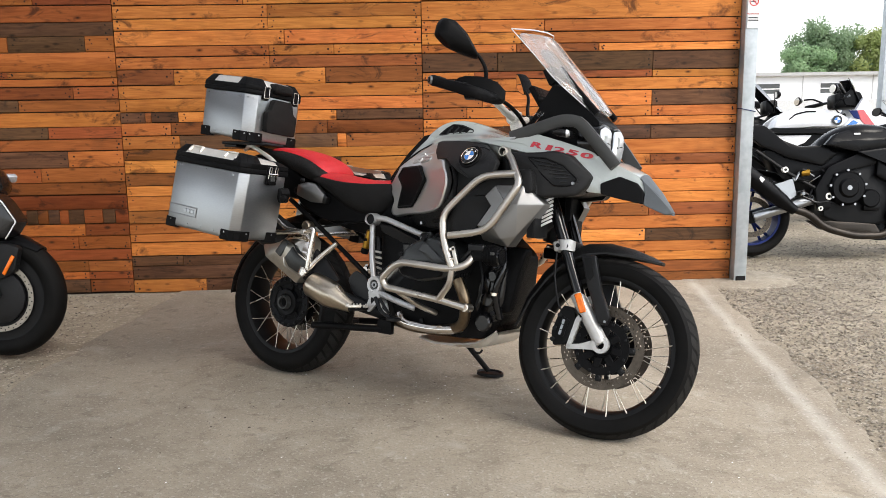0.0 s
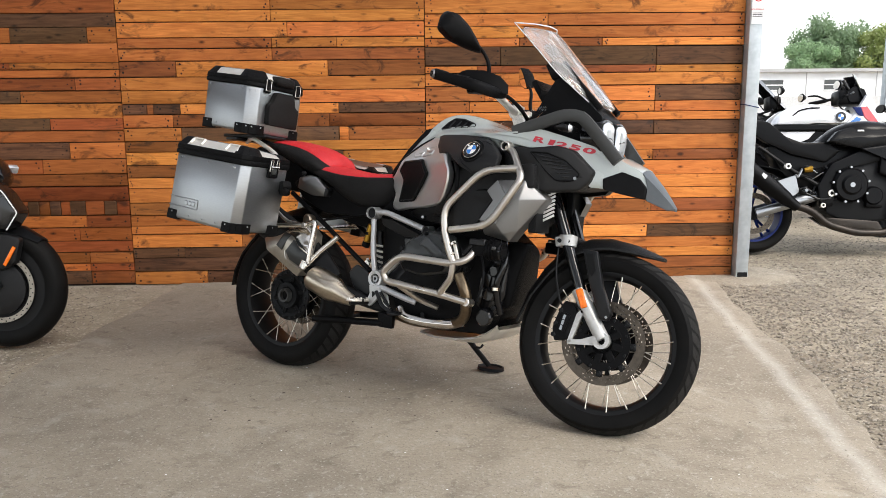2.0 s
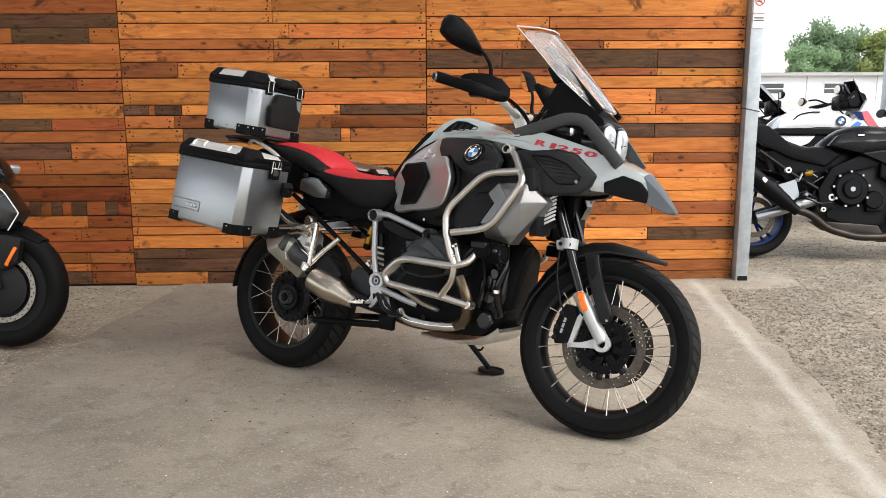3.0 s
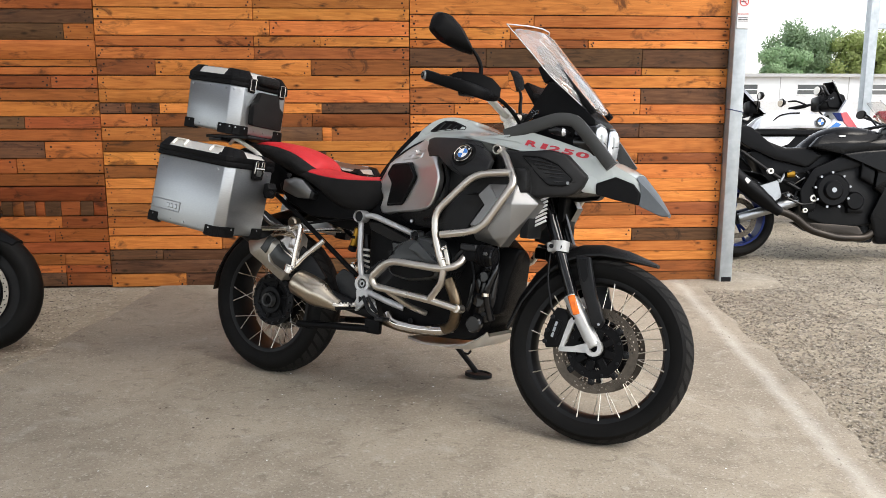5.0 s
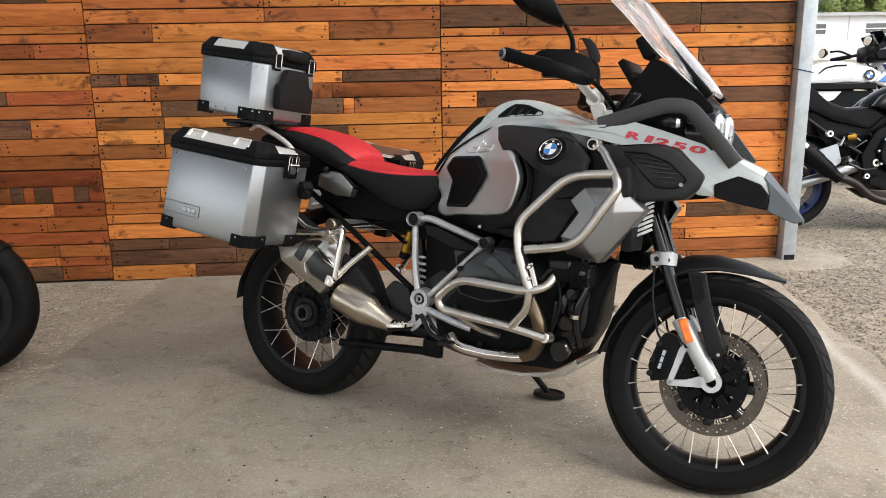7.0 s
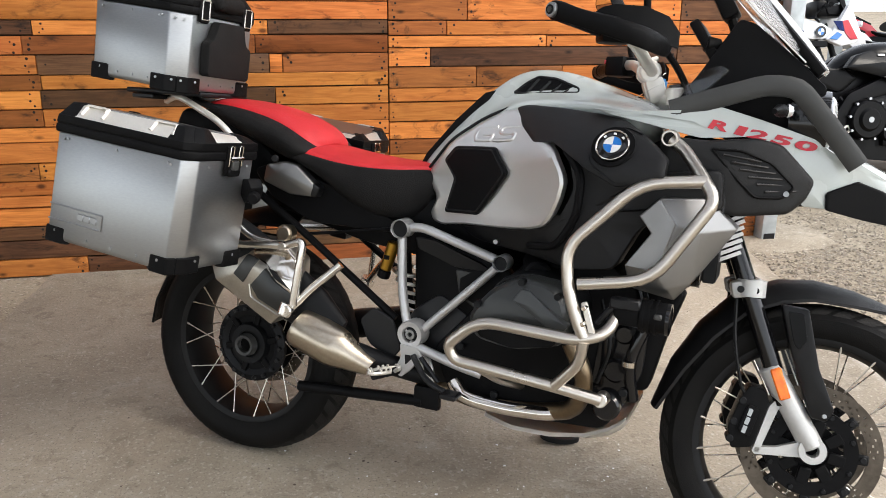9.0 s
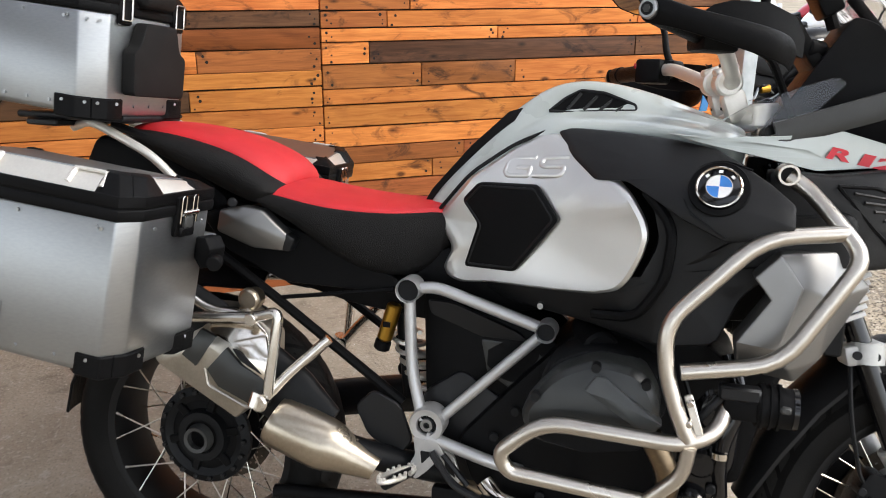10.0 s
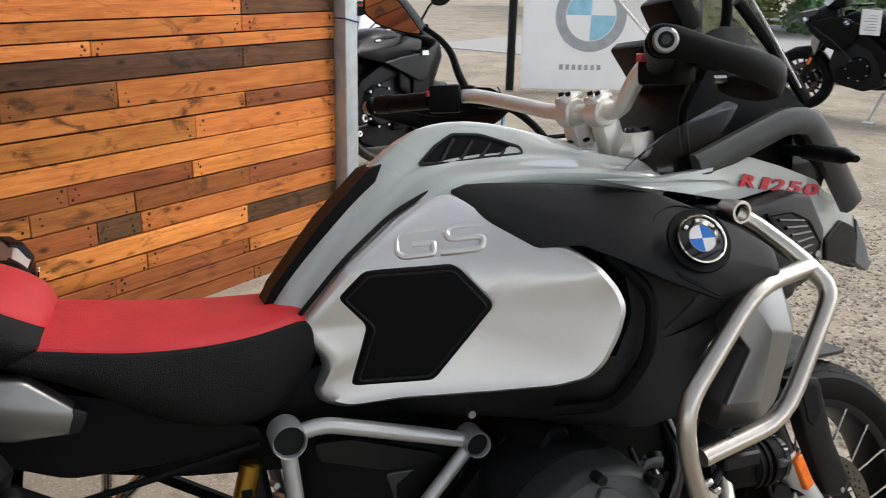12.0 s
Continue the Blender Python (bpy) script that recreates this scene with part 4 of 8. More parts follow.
for s in (-1, 1):
    cylr = part("cylinder", join(rings([[(0.91 + 0.115 * math.cos(a) * k, s * y, 0.59 + 0.085 * math.sin(a) * k) for a in (2 * math.pi * j / 24 for j in range(24))] for y, k in ((0.14, 1), (0.24, 1.0), (0.25, 0.97))]),
                                 *[prism(smooth2([(0.80, 0.51), (0.83, 0.655), (0.99, 0.655), (1.015, 0.52)], 0.03), s * (0.155 + 0.018 * k), s * (0.162 + 0.018 * k), 0.001) for k in range(5)]), STEELD, bike)
    part("valve_cover", pillow([(0.77, 0.565), (0.825, 0.64), (0.90, 0.675), (0.985, 0.662), (1.015, 0.605), (1.005, 0.53), (0.885, 0.50), (0.79, 0.515)], lambda x, z, s=s: s * (0.325 - 1.2 * (z - 0.585) ** 2), 0.085, 0.018, 0.03, 0.012), CASING, cylr, "dark grey valve cover")
    part("cover_plate", pillow([(0.884, 0.625), (0.901, 0.650), (0.918, 0.649), (1.016, 0.584), (0.996, 0.556)], lambda x, z, s=s: s * (0.349 - 0.30 * abs(z - 0.595)), 0.03, 0.003, 0.003), INSERT, cylr, "grey angular cover insert")
    part("cover_step", pillow([(0.80, 0.545), (0.86, 0.575), (0.93, 0.568), (1.0, 0.56), (0.985, 0.53), (0.89, 0.512), (0.81, 0.525)], lambda x, z, s=s: s * 0.336, 0.02, 0.006, 0.012), BLACKP, cylr)
    for x, z in ((0.80, 0.60), (0.985, 0.645), (0.90, 0.665)):
        part("cover_bolt", cyl((x, s * 0.315, z), (x, s * 0.337, z), 0.008, n=10), STEELD, cylr)
    part("throttle_body", cyl((0.86, s * 0.10, 0.675), (0.90, s * 0.205, 0.660), 0.030, 0.034, 22, 0.006), BLACKP, cylr)
part("skid_plate", rings([[(x, yy * k, z + (u if abs(yy) > 0.12 else 0.004 if abs(yy) > 0.09 else 0)) for yy in (-0.150, -0.125, -0.10, 0.10, 0.125, 0.150)] + [(x, yy * k, z + 0.008 + (u if abs(yy) > 0.12 else 0.004 if abs(yy) > 0.09 else 0)) for yy in (0.142, 0.118, 0.095, -0.095, -0.118, -0.142)] for x, z, k, u in ((0.765, 0.248, 0.75, 0.004), (0.85, 0.240, 0.98, 0.006), (0.95, 0.236, 1, 0.014), (1.04, 0.244, 1, 0.024), (1.09, 0.262, 0.99, 0.030), (1.12, 0.285, 0.97, 0.030), (1.130, 0.30, 0.94, 0.026))]), ALUL, bike, "pale aluminium skid plate")
part("front_pipe", tube([(1.00, -0.23, 0.52), (1.045, -0.23, 0.44), (1.02, -0.19, 0.345), (0.92, -0.14, 0.305), (0.74, -0.13, 0.295), (0.62, -0.10, 0.31)], 0.022, 16, 0.06), BRONZE, bike, "heat-tinted exhaust header")
part("collector", tube([(0.690, -0.150, 0.340), (0.712, -0.165, 0.320), (0.75, -0.17, 0.310), (0.84, -0.17, 0.306), (0.945, -0.168, 0.313), (1.00, -0.160, 0.330)], lambda f: 0.0175 + 0.004 * max(0, 1 - 5 * f), 18, 0.03), CHROME, bike, "bright chrome exhaust collector")
sil = part("silencer", join(tube([(0.60, -0.10, 0.325), (0.47, -0.16, 0.36), (0.40, -0.185, 0.385)], 0.028, 12, 0.05), rings([[(x + 0.10 * math.sin(a) * h * 0.55, -0.165 + 0.034 * math.cos(a) * k, z + 0.10 * math.sin(a) * h * 0.85) for a in (2 * math.pi * j / 20 for j in range(20))] for x, z, h, k in ((0.35, 0.415, 0.45, 0.6), (0.27, 0.465, 0.7, 0.95), (0.10, 0.565, 0.84, 1), (-0.10, 0.665, 0.86, 1), (-0.13, 0.68, 0.8, 0.9))])), STEELD, bike, "black exhaust silencer")
part("heat_shield", rings([[(x + 0.052 * math.sin(a) * 0.55 * k, -0.180 - 0.066 * math.cos(a) * k, z + 0.066 * math.sin(a) * 0.85 * k) for a in (-1.45 + 2.9 * j / 12 for j in range(13))] + [(x + 0.052 * math.sin(a) * 0.55 * k, -0.178 - 0.060 * math.cos(a) * k, z + 0.062 * math.sin(a) * 0.85 * k) for a in (1.45 - 2.9 * j / 12 for j in range(13))] for x, z, k in ((0.240, 0.427, 0.88), (0.252, 0.421, 0.98), (0.352, 0.387, 0.98), (0.372, 0.380, 0.92), (0.40, 0.368, 0.72), (0.465, 0.346, 0.42))]), NICKEL, sil, "bronze-toned steel heat shield")
SC = {"a": (-0.06, 0.190, 0.567), "b": (0.064, 0.178, 0.650), "c": (0.172, 0.178, 0.650), "d": (0.236, 0.188, 0.604), "e": (0.243, 0.206, 0.502), "f": (0.154, 0.198, 0.414), "g": (-0.03, 0.206, 0.517), "h": (0.10, 0.214, 0.575), "i": (0.205, 0.214, 0.520)}
sc = part("silencer_plate", facets(SC, ["abhg", "bcdh", "hdi", "die", "iefg", "hig"], -1, 0.05, 0.006), PLATE, sil, "satin steel silencer plate")
# Dark facets laid on the plate paint the shade of its openings.
part("plate_window", facets({"a": (0.034, 0.211, 0.545), "b": (0.078, 0.208, 0.605), "c": (0.116, 0.213, 0.594), "d": (0.070, 0.216, 0.525)}, ["abcd"], -1, 0.01, 0.0015), CASING, sc)
part("plate_window", facets({"a": (0.097, 0.218, 0.522), "b": (0.142, 0.219, 0.574), "c": (0.177, 0.219, 0.542), "d": (0.234, 0.212, 0.510), "e": (0.198, 0.212, 0.454), "f": (0.122, 0.216, 0.487)}, ["abcdef"], -1, 0.012, 0.0015), CASING, sc)
part("window_rim", tube([(0.094, -0.218, 0.525), (0.100, -0.217, 0.488), (0.190, -0.212, 0.448), (0.230, -0.210, 0.487)], 0.004, 6, 0.01), PLATE, sc)
part("polished_cover", facets({"a": (0.084, 0.182, 0.650), "b": (0.167, 0.180, 0.650), "c": (0.222, 0.192, 0.608), "d": (0.240, 0.210, 0.558), "e": (0.234, 0.222, 0.512), "f": (0.172, 0.226, 0.554), "g": (0.150, 0.222, 0.584), "h": (0.100, 0.214, 0.604)}, ["abgh", "bcg", "cdfg", "def"], -1, 0.02, 0.006), CHROME, sc, "polished silencer cover")
part("cover_slit", facets({"a": (0.160, 0.2265, 0.577), "b": (0.177, 0.2255, 0.572), "c": (0.227, 0.223, 0.527), "d": (0.179, 0.228, 0.554)}, ["abcd"], -1, 0.006, 0.001), STEELD, sc)

# frame tubes
pair("frame_rail", lambda: tube([(0.508, -0.135, 0.720), (0.560, -0.13, 0.729), (0.615, -0.128, 0.713), (0.790, -0.140, 0.667)], 0.0122, 16, 0.03), SILT, bike, "silver painted frame tube")
pair("frame_brace", lambda: tube([(0.790, -0.140, 0.667), (0.592, -0.152, 0.465)], 0.0112, 16, 0), SILT, bike, "silver painted frame tube")
pair("frame_upright", lambda: tube([(0.508, -0.135, 0.70), (0.520, -0.14, 0.55), (0.552, -0.155, 0.455)], 0.0122, 16, 0.05), SILT, bike, "silver painted frame tube")
pair("lower_rail", lambda: tube([(0.565, -0.165, 0.425), (0.70, -0.168, 0.392), (0.76, -0.150, 0.375)], 0.0125, 16, 0.03), SILT, bike, "silver painted frame tube")
for s in (-1, 1):
    for x, z, r, y in ((0.508, 0.720, 0.0255, 0.13), (0.790, 0.667, 0.0205, 0.135), (0.565, 0.451, 0.036, 0.148)):
        k = 0.56 if r > 0.03 else 0.86
        e = part("frame_end", weld(lathe([(r, s * (y - 0.02)), (r, s * (y + 0.025)), (r * 0.94, s * (y + 0.029)), (r * (k + 0.04), s * (y + 0.028)), (r * k, s * (y + 0.024)), (r * k, s * (y - 0.01)), (0, s * (y - 0.012))], (x, 0, z), 32, closed=False)), SILT, bike, "open silver tube end")
        # Dark disc stands in for the shade inside the open tube.
        part("plug", cyl((x, s * (y - 0.011), z), (x, s * (y + 0.018), z), r * (k - 0.01), n=24), STEELD, e, "dark disc painted as shade in the tube hollow")
        if r > 0.03:
            part("pivot_bolt", join(weld(lathe([(r * 0.36, s * (y + 0.026)), (r * 0.36, s * (y + 0.016)), (r * 0.18, s * (y + 0.016)), (r * 0.18, s * (y + 0.026))], (x, 0, z), 16))), ALU, e)
    p = part("footpeg_plate", prism(smooth2([(0.540, 0.425), (0.590, 0.420), (0.606, 0.398), (0.572, 0.356), (0.548, 0.334), (0.527, 0.350), (0.545, 0.388)], 0.006), s * 0.165, s * 0.178, 0.003), SILT, bike, "silver footpeg bracket")
    part("plate_hole", prism(smooth2([(0.556, 0.398), (0.584, 0.398), (0.560, 0.370)], 0.004), s * 0.1775, s * 0.179), STEELD, p)
    part("guard_plate", prism(smooth2([(0.598, 0.402), (0.622, 0.388), (0.640, 0.338), (0.626, 0.322), (0.602, 0.340), (0.584, 0.368)], 0.006), s * 0.150, s * 0.160, 0.003), SILT, p)
    part("plate_hole", prism(smooth2([(0.602, 0.384), (0.616, 0.378), (0.628, 0.342), (0.606, 0.356)], 0.004), s * 0.1595, s * 0.1612), STEELD, p)
    peg = part("footpeg", tube([(0.540, s * 0.18, 0.352), (0.506, s * 0.255, 0.350)], 0.011, 8, 0), STEELD, p, "serrated steel footpeg")
    rim = [(0.5215 + 0.018 * math.cos(a) - 0.020 * math.sin(a), s * (0.222 + 0.042 * math.sin(a)), 0.359) for a in (2 * math.pi * k / 20 for k in range(20))]
    part("peg_rim", tube(rim, 0.0052, 6, 0, closed=True), ALUL, p, "bright toothed peg rim")
    for k in range(14):
        q = rim[(k * 20) // 14]
        part("peg_tooth", box(-0.003, -0.003, 0.0, 0.003, 0.003, 0.010, 0.001, 1, Matrix.Translation(q)), ALUL, p)
    sv = part("side_cover", pillow([(0.525, 0.712), (0.63, 0.708), (0.775, 0.668), (0.82, 0.62), (0.78, 0.50), (0.60, 0.455), (0.54, 0.48)], lambda x, z, s=s: s * (0.100 + 0.06 * (x - 0.6)), 0.03, 0.01, 0.02, 0.012), BLACKP, bike, "black frame side cover")
    part("cover_facet", pillow([(0.545, 0.702), (0.60, 0.700), (0.735, 0.650), (0.752, 0.634), (0.655, 0.634), (0.60, 0.655), (0.552, 0.672)], lambda x, z, s=s: s * (0.121 + 0.25 * (z - 0.64)), 0.012, 0.004, 0.008), COVER, sv)
    part("cover_rib", pillow([(0.655, 0.628), (0.76, 0.628), (0.79, 0.60), (0.72, 0.53), (0.67, 0.56)], lambda x, z, s=s: s * 0.116, 0.012, 0.004, 0.008), CASING, sv)
    part("cover_screw", cyl((0.565, s * 0.115, 0.685), (0.565, s * 0.127, 0.685), 0.011, n=14, w=0.002), STEELD, bike)
    part("rear_strut", tube([(0.02, s * 0.115, 0.78), (0.205, s * 0.12, 0.668), (0.50, s * 0.125, 0.475)], 0.011, 8, 0.05), BLACKP, bike, "black rear frame strut")
    part("thin_strut", tube([(0.215, s * 0.12, 0.668), (0.47, s * 0.125, 0.712)], 0.005, 6, 0), BLACKP, bike)
    part("heel_plate", prism(smooth2([(0.40, 0.46), (0.44, 0.50), (0.50, 0.475), (0.53, 0.40), (0.50, 0.36), (0.43, 0.40)], 0.015), s * 0.135, s * 0.145, 0.003), DARK, bike)
part("brake_pedal", join(tube([(0.58, -0.18, 0.40), (0.63, -0.20, 0.345), (0.69, -0.21, 0.33)], 0.008, 8, 0.03), box(0.685, -0.245, 0.322, 0.73, -0.195, 0.336, 0.004), tube([(0.605, -0.185, 0.40), (0.66, -0.19, 0.345)], 0.006, 6, 0)), DARK, bike, "dark brake pedal")
ss = part("spring_strut", cyl((0.455, -0.03, 0.73), (0.492, -0.03, 0.46), 0.020), DARK, bike, "damper with pale coil spring")
part("spring", tube([(0.470 + 0.0022 * j / 3 + 0.033 * math.cos(j * 0.42), -0.03 + 0.033 * math.sin(j * 0.42), 0.60 - 0.0016 * j) for j in range(84)], 0.0055, 6, 0), ALUL, ss, "pale coil spring")
dr = part("damper_reservoir", cyl((0.462, -0.085, 0.672), (0.440, -0.085, 0.592), 0.0165, n=20, w=0.004), GOLD, bike, "gold damper reservoir")
part("reservoir_cap", cyl((0.440, -0.085, 0.592), (0.434, -0.085, 0.570), 0.0175, n=20, w=0.003), BLACKP, dr)
part("reservoir_mark", box(-0.008, -0.001, -0.006, 0.008, 0.001, 0.006, 0, 1, Matrix.Translation((0.450, -0.1018, 0.630))), BLACKP, dr)
part("centre_stand", join(*[tube([(0.22, s * 0.14, 0.236), (0.60, s * 0.14, 0.268)], 0.015, 10, 0) for s in (-1, 1)], *[box(0.575, s * 0.125, 0.250, 0.650, s * 0.152, 0.312, 0.008, 2) for s in (-1, 1)], tube([(0.26, -0.14, 0.239), (0.26, 0.14, 0.239)], 0.012, 8, 0)), BLACKP, bike, "folded black centre stand")
stand = part("side_stand", join(tube([(0.80, 0.13, 0.26), (0.862, 0.312, 0.082)], 0.012, 12, 0), tube([(0.83, 0.22, 0.17), (0.86, 0.235, 0.165), (0.865, 0.245, 0.18)], 0.005, 6, 0.01)), STEELD, bike, "lowered black side stand")
foot = Matrix.Translation((0.868, 0.328, 0.064)) @ pose(0, 0, 0, 9, 0, 20)
part("stand_foot", moved(weld(lathe([(0.0, 0.004), (0.034, 0.004), (0.040, 0.011), (0.044, 0.010), (0.045, -0.004), (0.0, -0.006)], (0, 0, 0), 32, "z", False)), foot @ Matrix.Diagonal((1.35, 0.85, 1, 1))), STEELD, stand, "oval dark stand foot")
part("swingarm", join(tube([(0.02, 0.09, 0.318), (0.30, 0.11, 0.38), (0.56, 0.08, 0.44)], 0.045, 12, 0.08), cyl((0, 0.06, 0.318), (0, 0.16, 0.318), 0.09, 0.08, 24, 0.01)), DARK, bike)

# crash bars
gr = part("crash_bar", join(tube([(1.180, -0.250, 1.002), (1.208, -0.262, 0.985), (1.255, -0.308, 0.935), (1.29, -0.335, 0.89), (1.185, -0.36, 0.715), (1.035, -0.372, 0.688)], 0.0135, 18, 0.05),
                      tube([(1.265, -0.315, 0.925), (1.14, -0.345, 0.912), (1.005, -0.372, 0.765), (1.012, -0.374, 0.685), (1.04, -0.374, 0.61), (1.058, -0.372, 0.575)], 0.0135, 18, 0.05)), INOX, bike, "brushed stainless upper crash bar")
part("bar_opening", weld(lathe([(0.0165, -0.020), (0.0180, -0.018), (0.0180, 0.016), (0.0130, 0.016), (0.0130, -0.020)], (1.176, -0.250, 1.006), 28)), INOX, gr, "open tube end")
part("bar_bolt", cyl((1.176, -0.240, 1.006), (1.176, -0.252, 1.006), 0.0125, n=16), STEELD, gr)
part("tab", join(box(-0.007, -0.004, -0.042, 0.007, 0.004, 0.042, 0.002, 1, Matrix.Translation((1.065, -0.365, 0.61)) @ pose(0, 0, 0, 0, -20, 0))), ALUL, gr)
for z in (0.64, 0.605):
    part("clamp_bolt", cyl((1.055, -0.36, z), (1.055, -0.385, z), 0.006, n=12, w=0.002), CHROME, gr)
gl = part("engine_guard", join(tube([(1.12, -0.30, 0.645), (1.105, -0.345, 0.585), (1.05, -0.375, 0.567), (0.82, -0.375, 0.574), (0.748, -0.37, 0.505), (0.765, -0.365, 0.470), (1.00, -0.355, 0.450), (1.10, -0.33, 0.430)], 0.0135, 18, 0.05),
                         tube([(1.06, -0.375, 0.565), (1.055, -0.372, 0.515), (1.0, -0.356, 0.450)], 0.0125, 16, 0.03), tube([(0.80, -0.36, 0.468), (0.84, -0.24, 0.40), (0.87, -0.16, 0.37)], 0.011, 8, 0.03)), INOX, bike, "brushed stainless engine guard")
part("guard_foot", cyl((1.10, -0.335, 0.43), (1.10, -0.29, 0.425), 0.016, n=16, w=0.002), INOX, gl)
part("crash_bar", mirrored(tube([(1.165, -0.215, 1.02), (1.255, -0.31, 0.935), (1.29, -0.335, 0.89), (1.185, -0.36, 0.715), (1.012, -0.372, 0.688), (1.005, -0.372, 0.765), (1.14, -0.345, 0.912), (1.265, -0.315, 0.925)], 0.0135, 10, 0.05)), INOX, bike, "brushed stainless upper crash bar")
part("engine_guard", mirrored(tube([(1.12, -0.30, 0.645), (1.05, -0.375, 0.567), (0.82, -0.375, 0.574), (0.748, -0.37, 0.505), (0.765, -0.365, 0.470), (1.00, -0.355, 0.450), (1.10, -0.33, 0.430)], 0.0135, 10, 0.05)), INOX, bike, "brushed stainless engine guard")
for s in (-1, 1):
    f = part("fog_lamp", join(box(1.108, s * 0.275, 0.604, 1.172, s * 0.335, 0.652, 0.008, 2), cyl((1.160, s * 0.305, 0.628), (1.224, s * 0.303, 0.626), 0.036, 0.033, 26, 0.004)), BLACKP, bike, "black round fog lamp")
    part("lamp_bezel", weld(lathe([(0.0345, 1.218), (0.0345, 1.226), (0.027, 1.226), (0.027, 1.218)], (0, s * 0.303, 0.626), 30, "x")), BLACKG, f)
    part("lamp_glass", cyl((1.2175, s * 0.303, 0.626), (1.2215, s * 0.303, 0.626), 0.027), LAMPW, f, "clear fog lamp glass")
    for k in range(3):
        part("cooling_fin", weld(lathe([(0.0385, 1.168 + 0.013 * k), (0.0385, 1.173 + 0.013 * k), (0.03, 1.173 + 0.013 * k), (0.03, 1.168 + 0.013 * k)], (0, s * 0.304, 0.627), 30, "x")), BLACKP, f)
    part("lamp_bracket", join(box(1.10, s * 0.315, 0.640, 1.165, s * 0.342, 0.664, 0.004), tube([(1.075, s * 0.33, 0.60), (1.092, s * 0.33, 0.625), (1.115, s * 0.32, 0.648)], 0.007, 8, 0.02)), DARK, f)
    part("lamp_nub", box(1.195, s * 0.335, 0.630, 1.212, s * 0.346, 0.642, 0.003), GREYP, f)

# radiator covers
RV = {"a": (1.137, 0.302, 0.840), "b": (1.175, 0.296, 0.881), "c": (1.214, 0.298, 0.828), "d": (1.186, 0.306, 0.722), "e": (1.118, 0.312, 0.731), "f": (1.166, 0.304, 0.806),
      "g": (1.266, 0.256, 0.887), "h": (1.332, 0.212, 0.824), "i": (1.300, 0.232, 0.772), "j": (1.256, 0.268, 0.704), "k": (1.222, 0.262, 0.660), "l": (1.206, 0.292, 0.688), "m": (1.262, 0.290, 0.816), "n": (1.128, 0.285, 0.680)}
for s in (-1, 1):
    rc = part("radiator_cover", facets(RV, ["abcf", "fcde", "bgmc", "ghm", "him", "mij", "cmjld", "ljk", "edln", "nlk"], s, 0.06, 0.004), SHELL, bike, "satin silver faceted radiator cover", 48)
    part("cover_facet", facets({k: (RV[k][0], RV[k][1] + 0.006, RV[k][2]) for k in "abcdef"}, ["abcf", "fcde"], s, 0.012, 0.003), SHELL, rc, "", 12)
    part("cooler", join(box(1.27, s * 0.10, 0.70, 1.30, s * 0.22, 0.90, 0.004), ), STEELD, rc)
part("white_grille", join(*[box(-0.004, -0.002, -0.03, 0.004, 0.002, 0.03, 0, 1, Matrix.Translation((1.315, -0.16 + 0.0 * k, 0.755 + 0.014 * k)) @ pose(0, 0, 0, 0, 62, 0)) for k in range(7)]), BADGEW, bike, "white radiator guard slats")

# ---- bodywork ----
def soft(ob, levels=2):
    m = ob.modifiers.new("soft", "SUBSURF")
    m.levels = m.render_levels = levels
    return ob


def strap(pts, w, t):
    """A flat bevelled band along a line that runs fore and aft."""
    pts = rounded(pts, 0.02, 2)
    secs = []
    for i, p in enumerate(pts):
        d = (pts[min(i + 1, len(pts) - 1)] - pts[max(i - 1, 0)]).normalized()
        n = Vector((-d.z, 0, d.x)).normalized()
        q = 1 if p.y > 0 else -1
        secs.append([p + n * w * a + Vector((0, q * t * b, 0)) for a, b in ((-0.5, -0.5), (0.5, -0.5), (0.5, 0.2), (0.3, 0.5), (-0.3, 0.5), (-0.5, 0.2))])
    return rings(secs)


# x, crest height, crest half-width, waist height and half-width, lower edge height and half-width
TANK = [(0.50, 0.880, 0.026, 0.862, 0.040, 0.840, 0.046), (0.55, 0.950, 0.028, 0.905, 0.046, 0.868, 0.058), (0.60, 1.008, 0.028, 0.955, 0.050, 0.912, 0.070), (0.66, 1.070, 0.028, 1.010, 0.050, 0.962, 0.082),
        (0.72, 1.120, 0.026, 1.062, 0.043, 1.012, 0.089), (0.77, 1.146, 0.024, 1.088, 0.039, 1.046, 0.096), (0.84, 1.153, 0.026, 1.090, 0.043, 1.058, 0.107), (0.92, 1.140, 0.032, 1.092, 0.055, 1.060, 0.122),
        (1.0, 1.116, 0.045, 1.086, 0.080, 1.060, 0.152), (1.06, 1.094, 0.060, 1.074, 0.115, 1.052, 0.190), (1.13, 1.076, 0.080, 1.062, 0.160, 1.044, 0.216)]
TANK_COLS = list(zip(*TANK))


def tank_bm():
    secs = []
    for x, zt, wt, zm, ym, zs, ws in TANK:
        half = [(0.0, zt), (wt * 0.7, zt - 0.002), (wt, zt - 0.010), (ym - 0.004, zm + 0.016), (ym + 0.003, zm), ((ym + ws) / 2, (zm + zs) / 2 + 0.006), (ws, zs + 0.008), (ws - 0.002, zs - 0.006), (ws - 0.03, zs - 0.05), (0.02, zs - 0.07)]
        secs.append([(x, -y, z) for y, z in half] + [(x, y, z) for y, z in half[:0:-1]])
    return rings(secs)


def flank(x, z):
    """Half-width of the tank's upper flank, where the vents lie."""
    zt, wt, zm, ym = (float(np.interp(x, TANK_COLS[0], TANK_COLS[k])) for k in (1, 2, 3, 4))
    return wt + (ym - wt) * min(1.2, max(0.0, (zt - 0.010 - z) / max(0.01, zt - 0.010 - zm)))


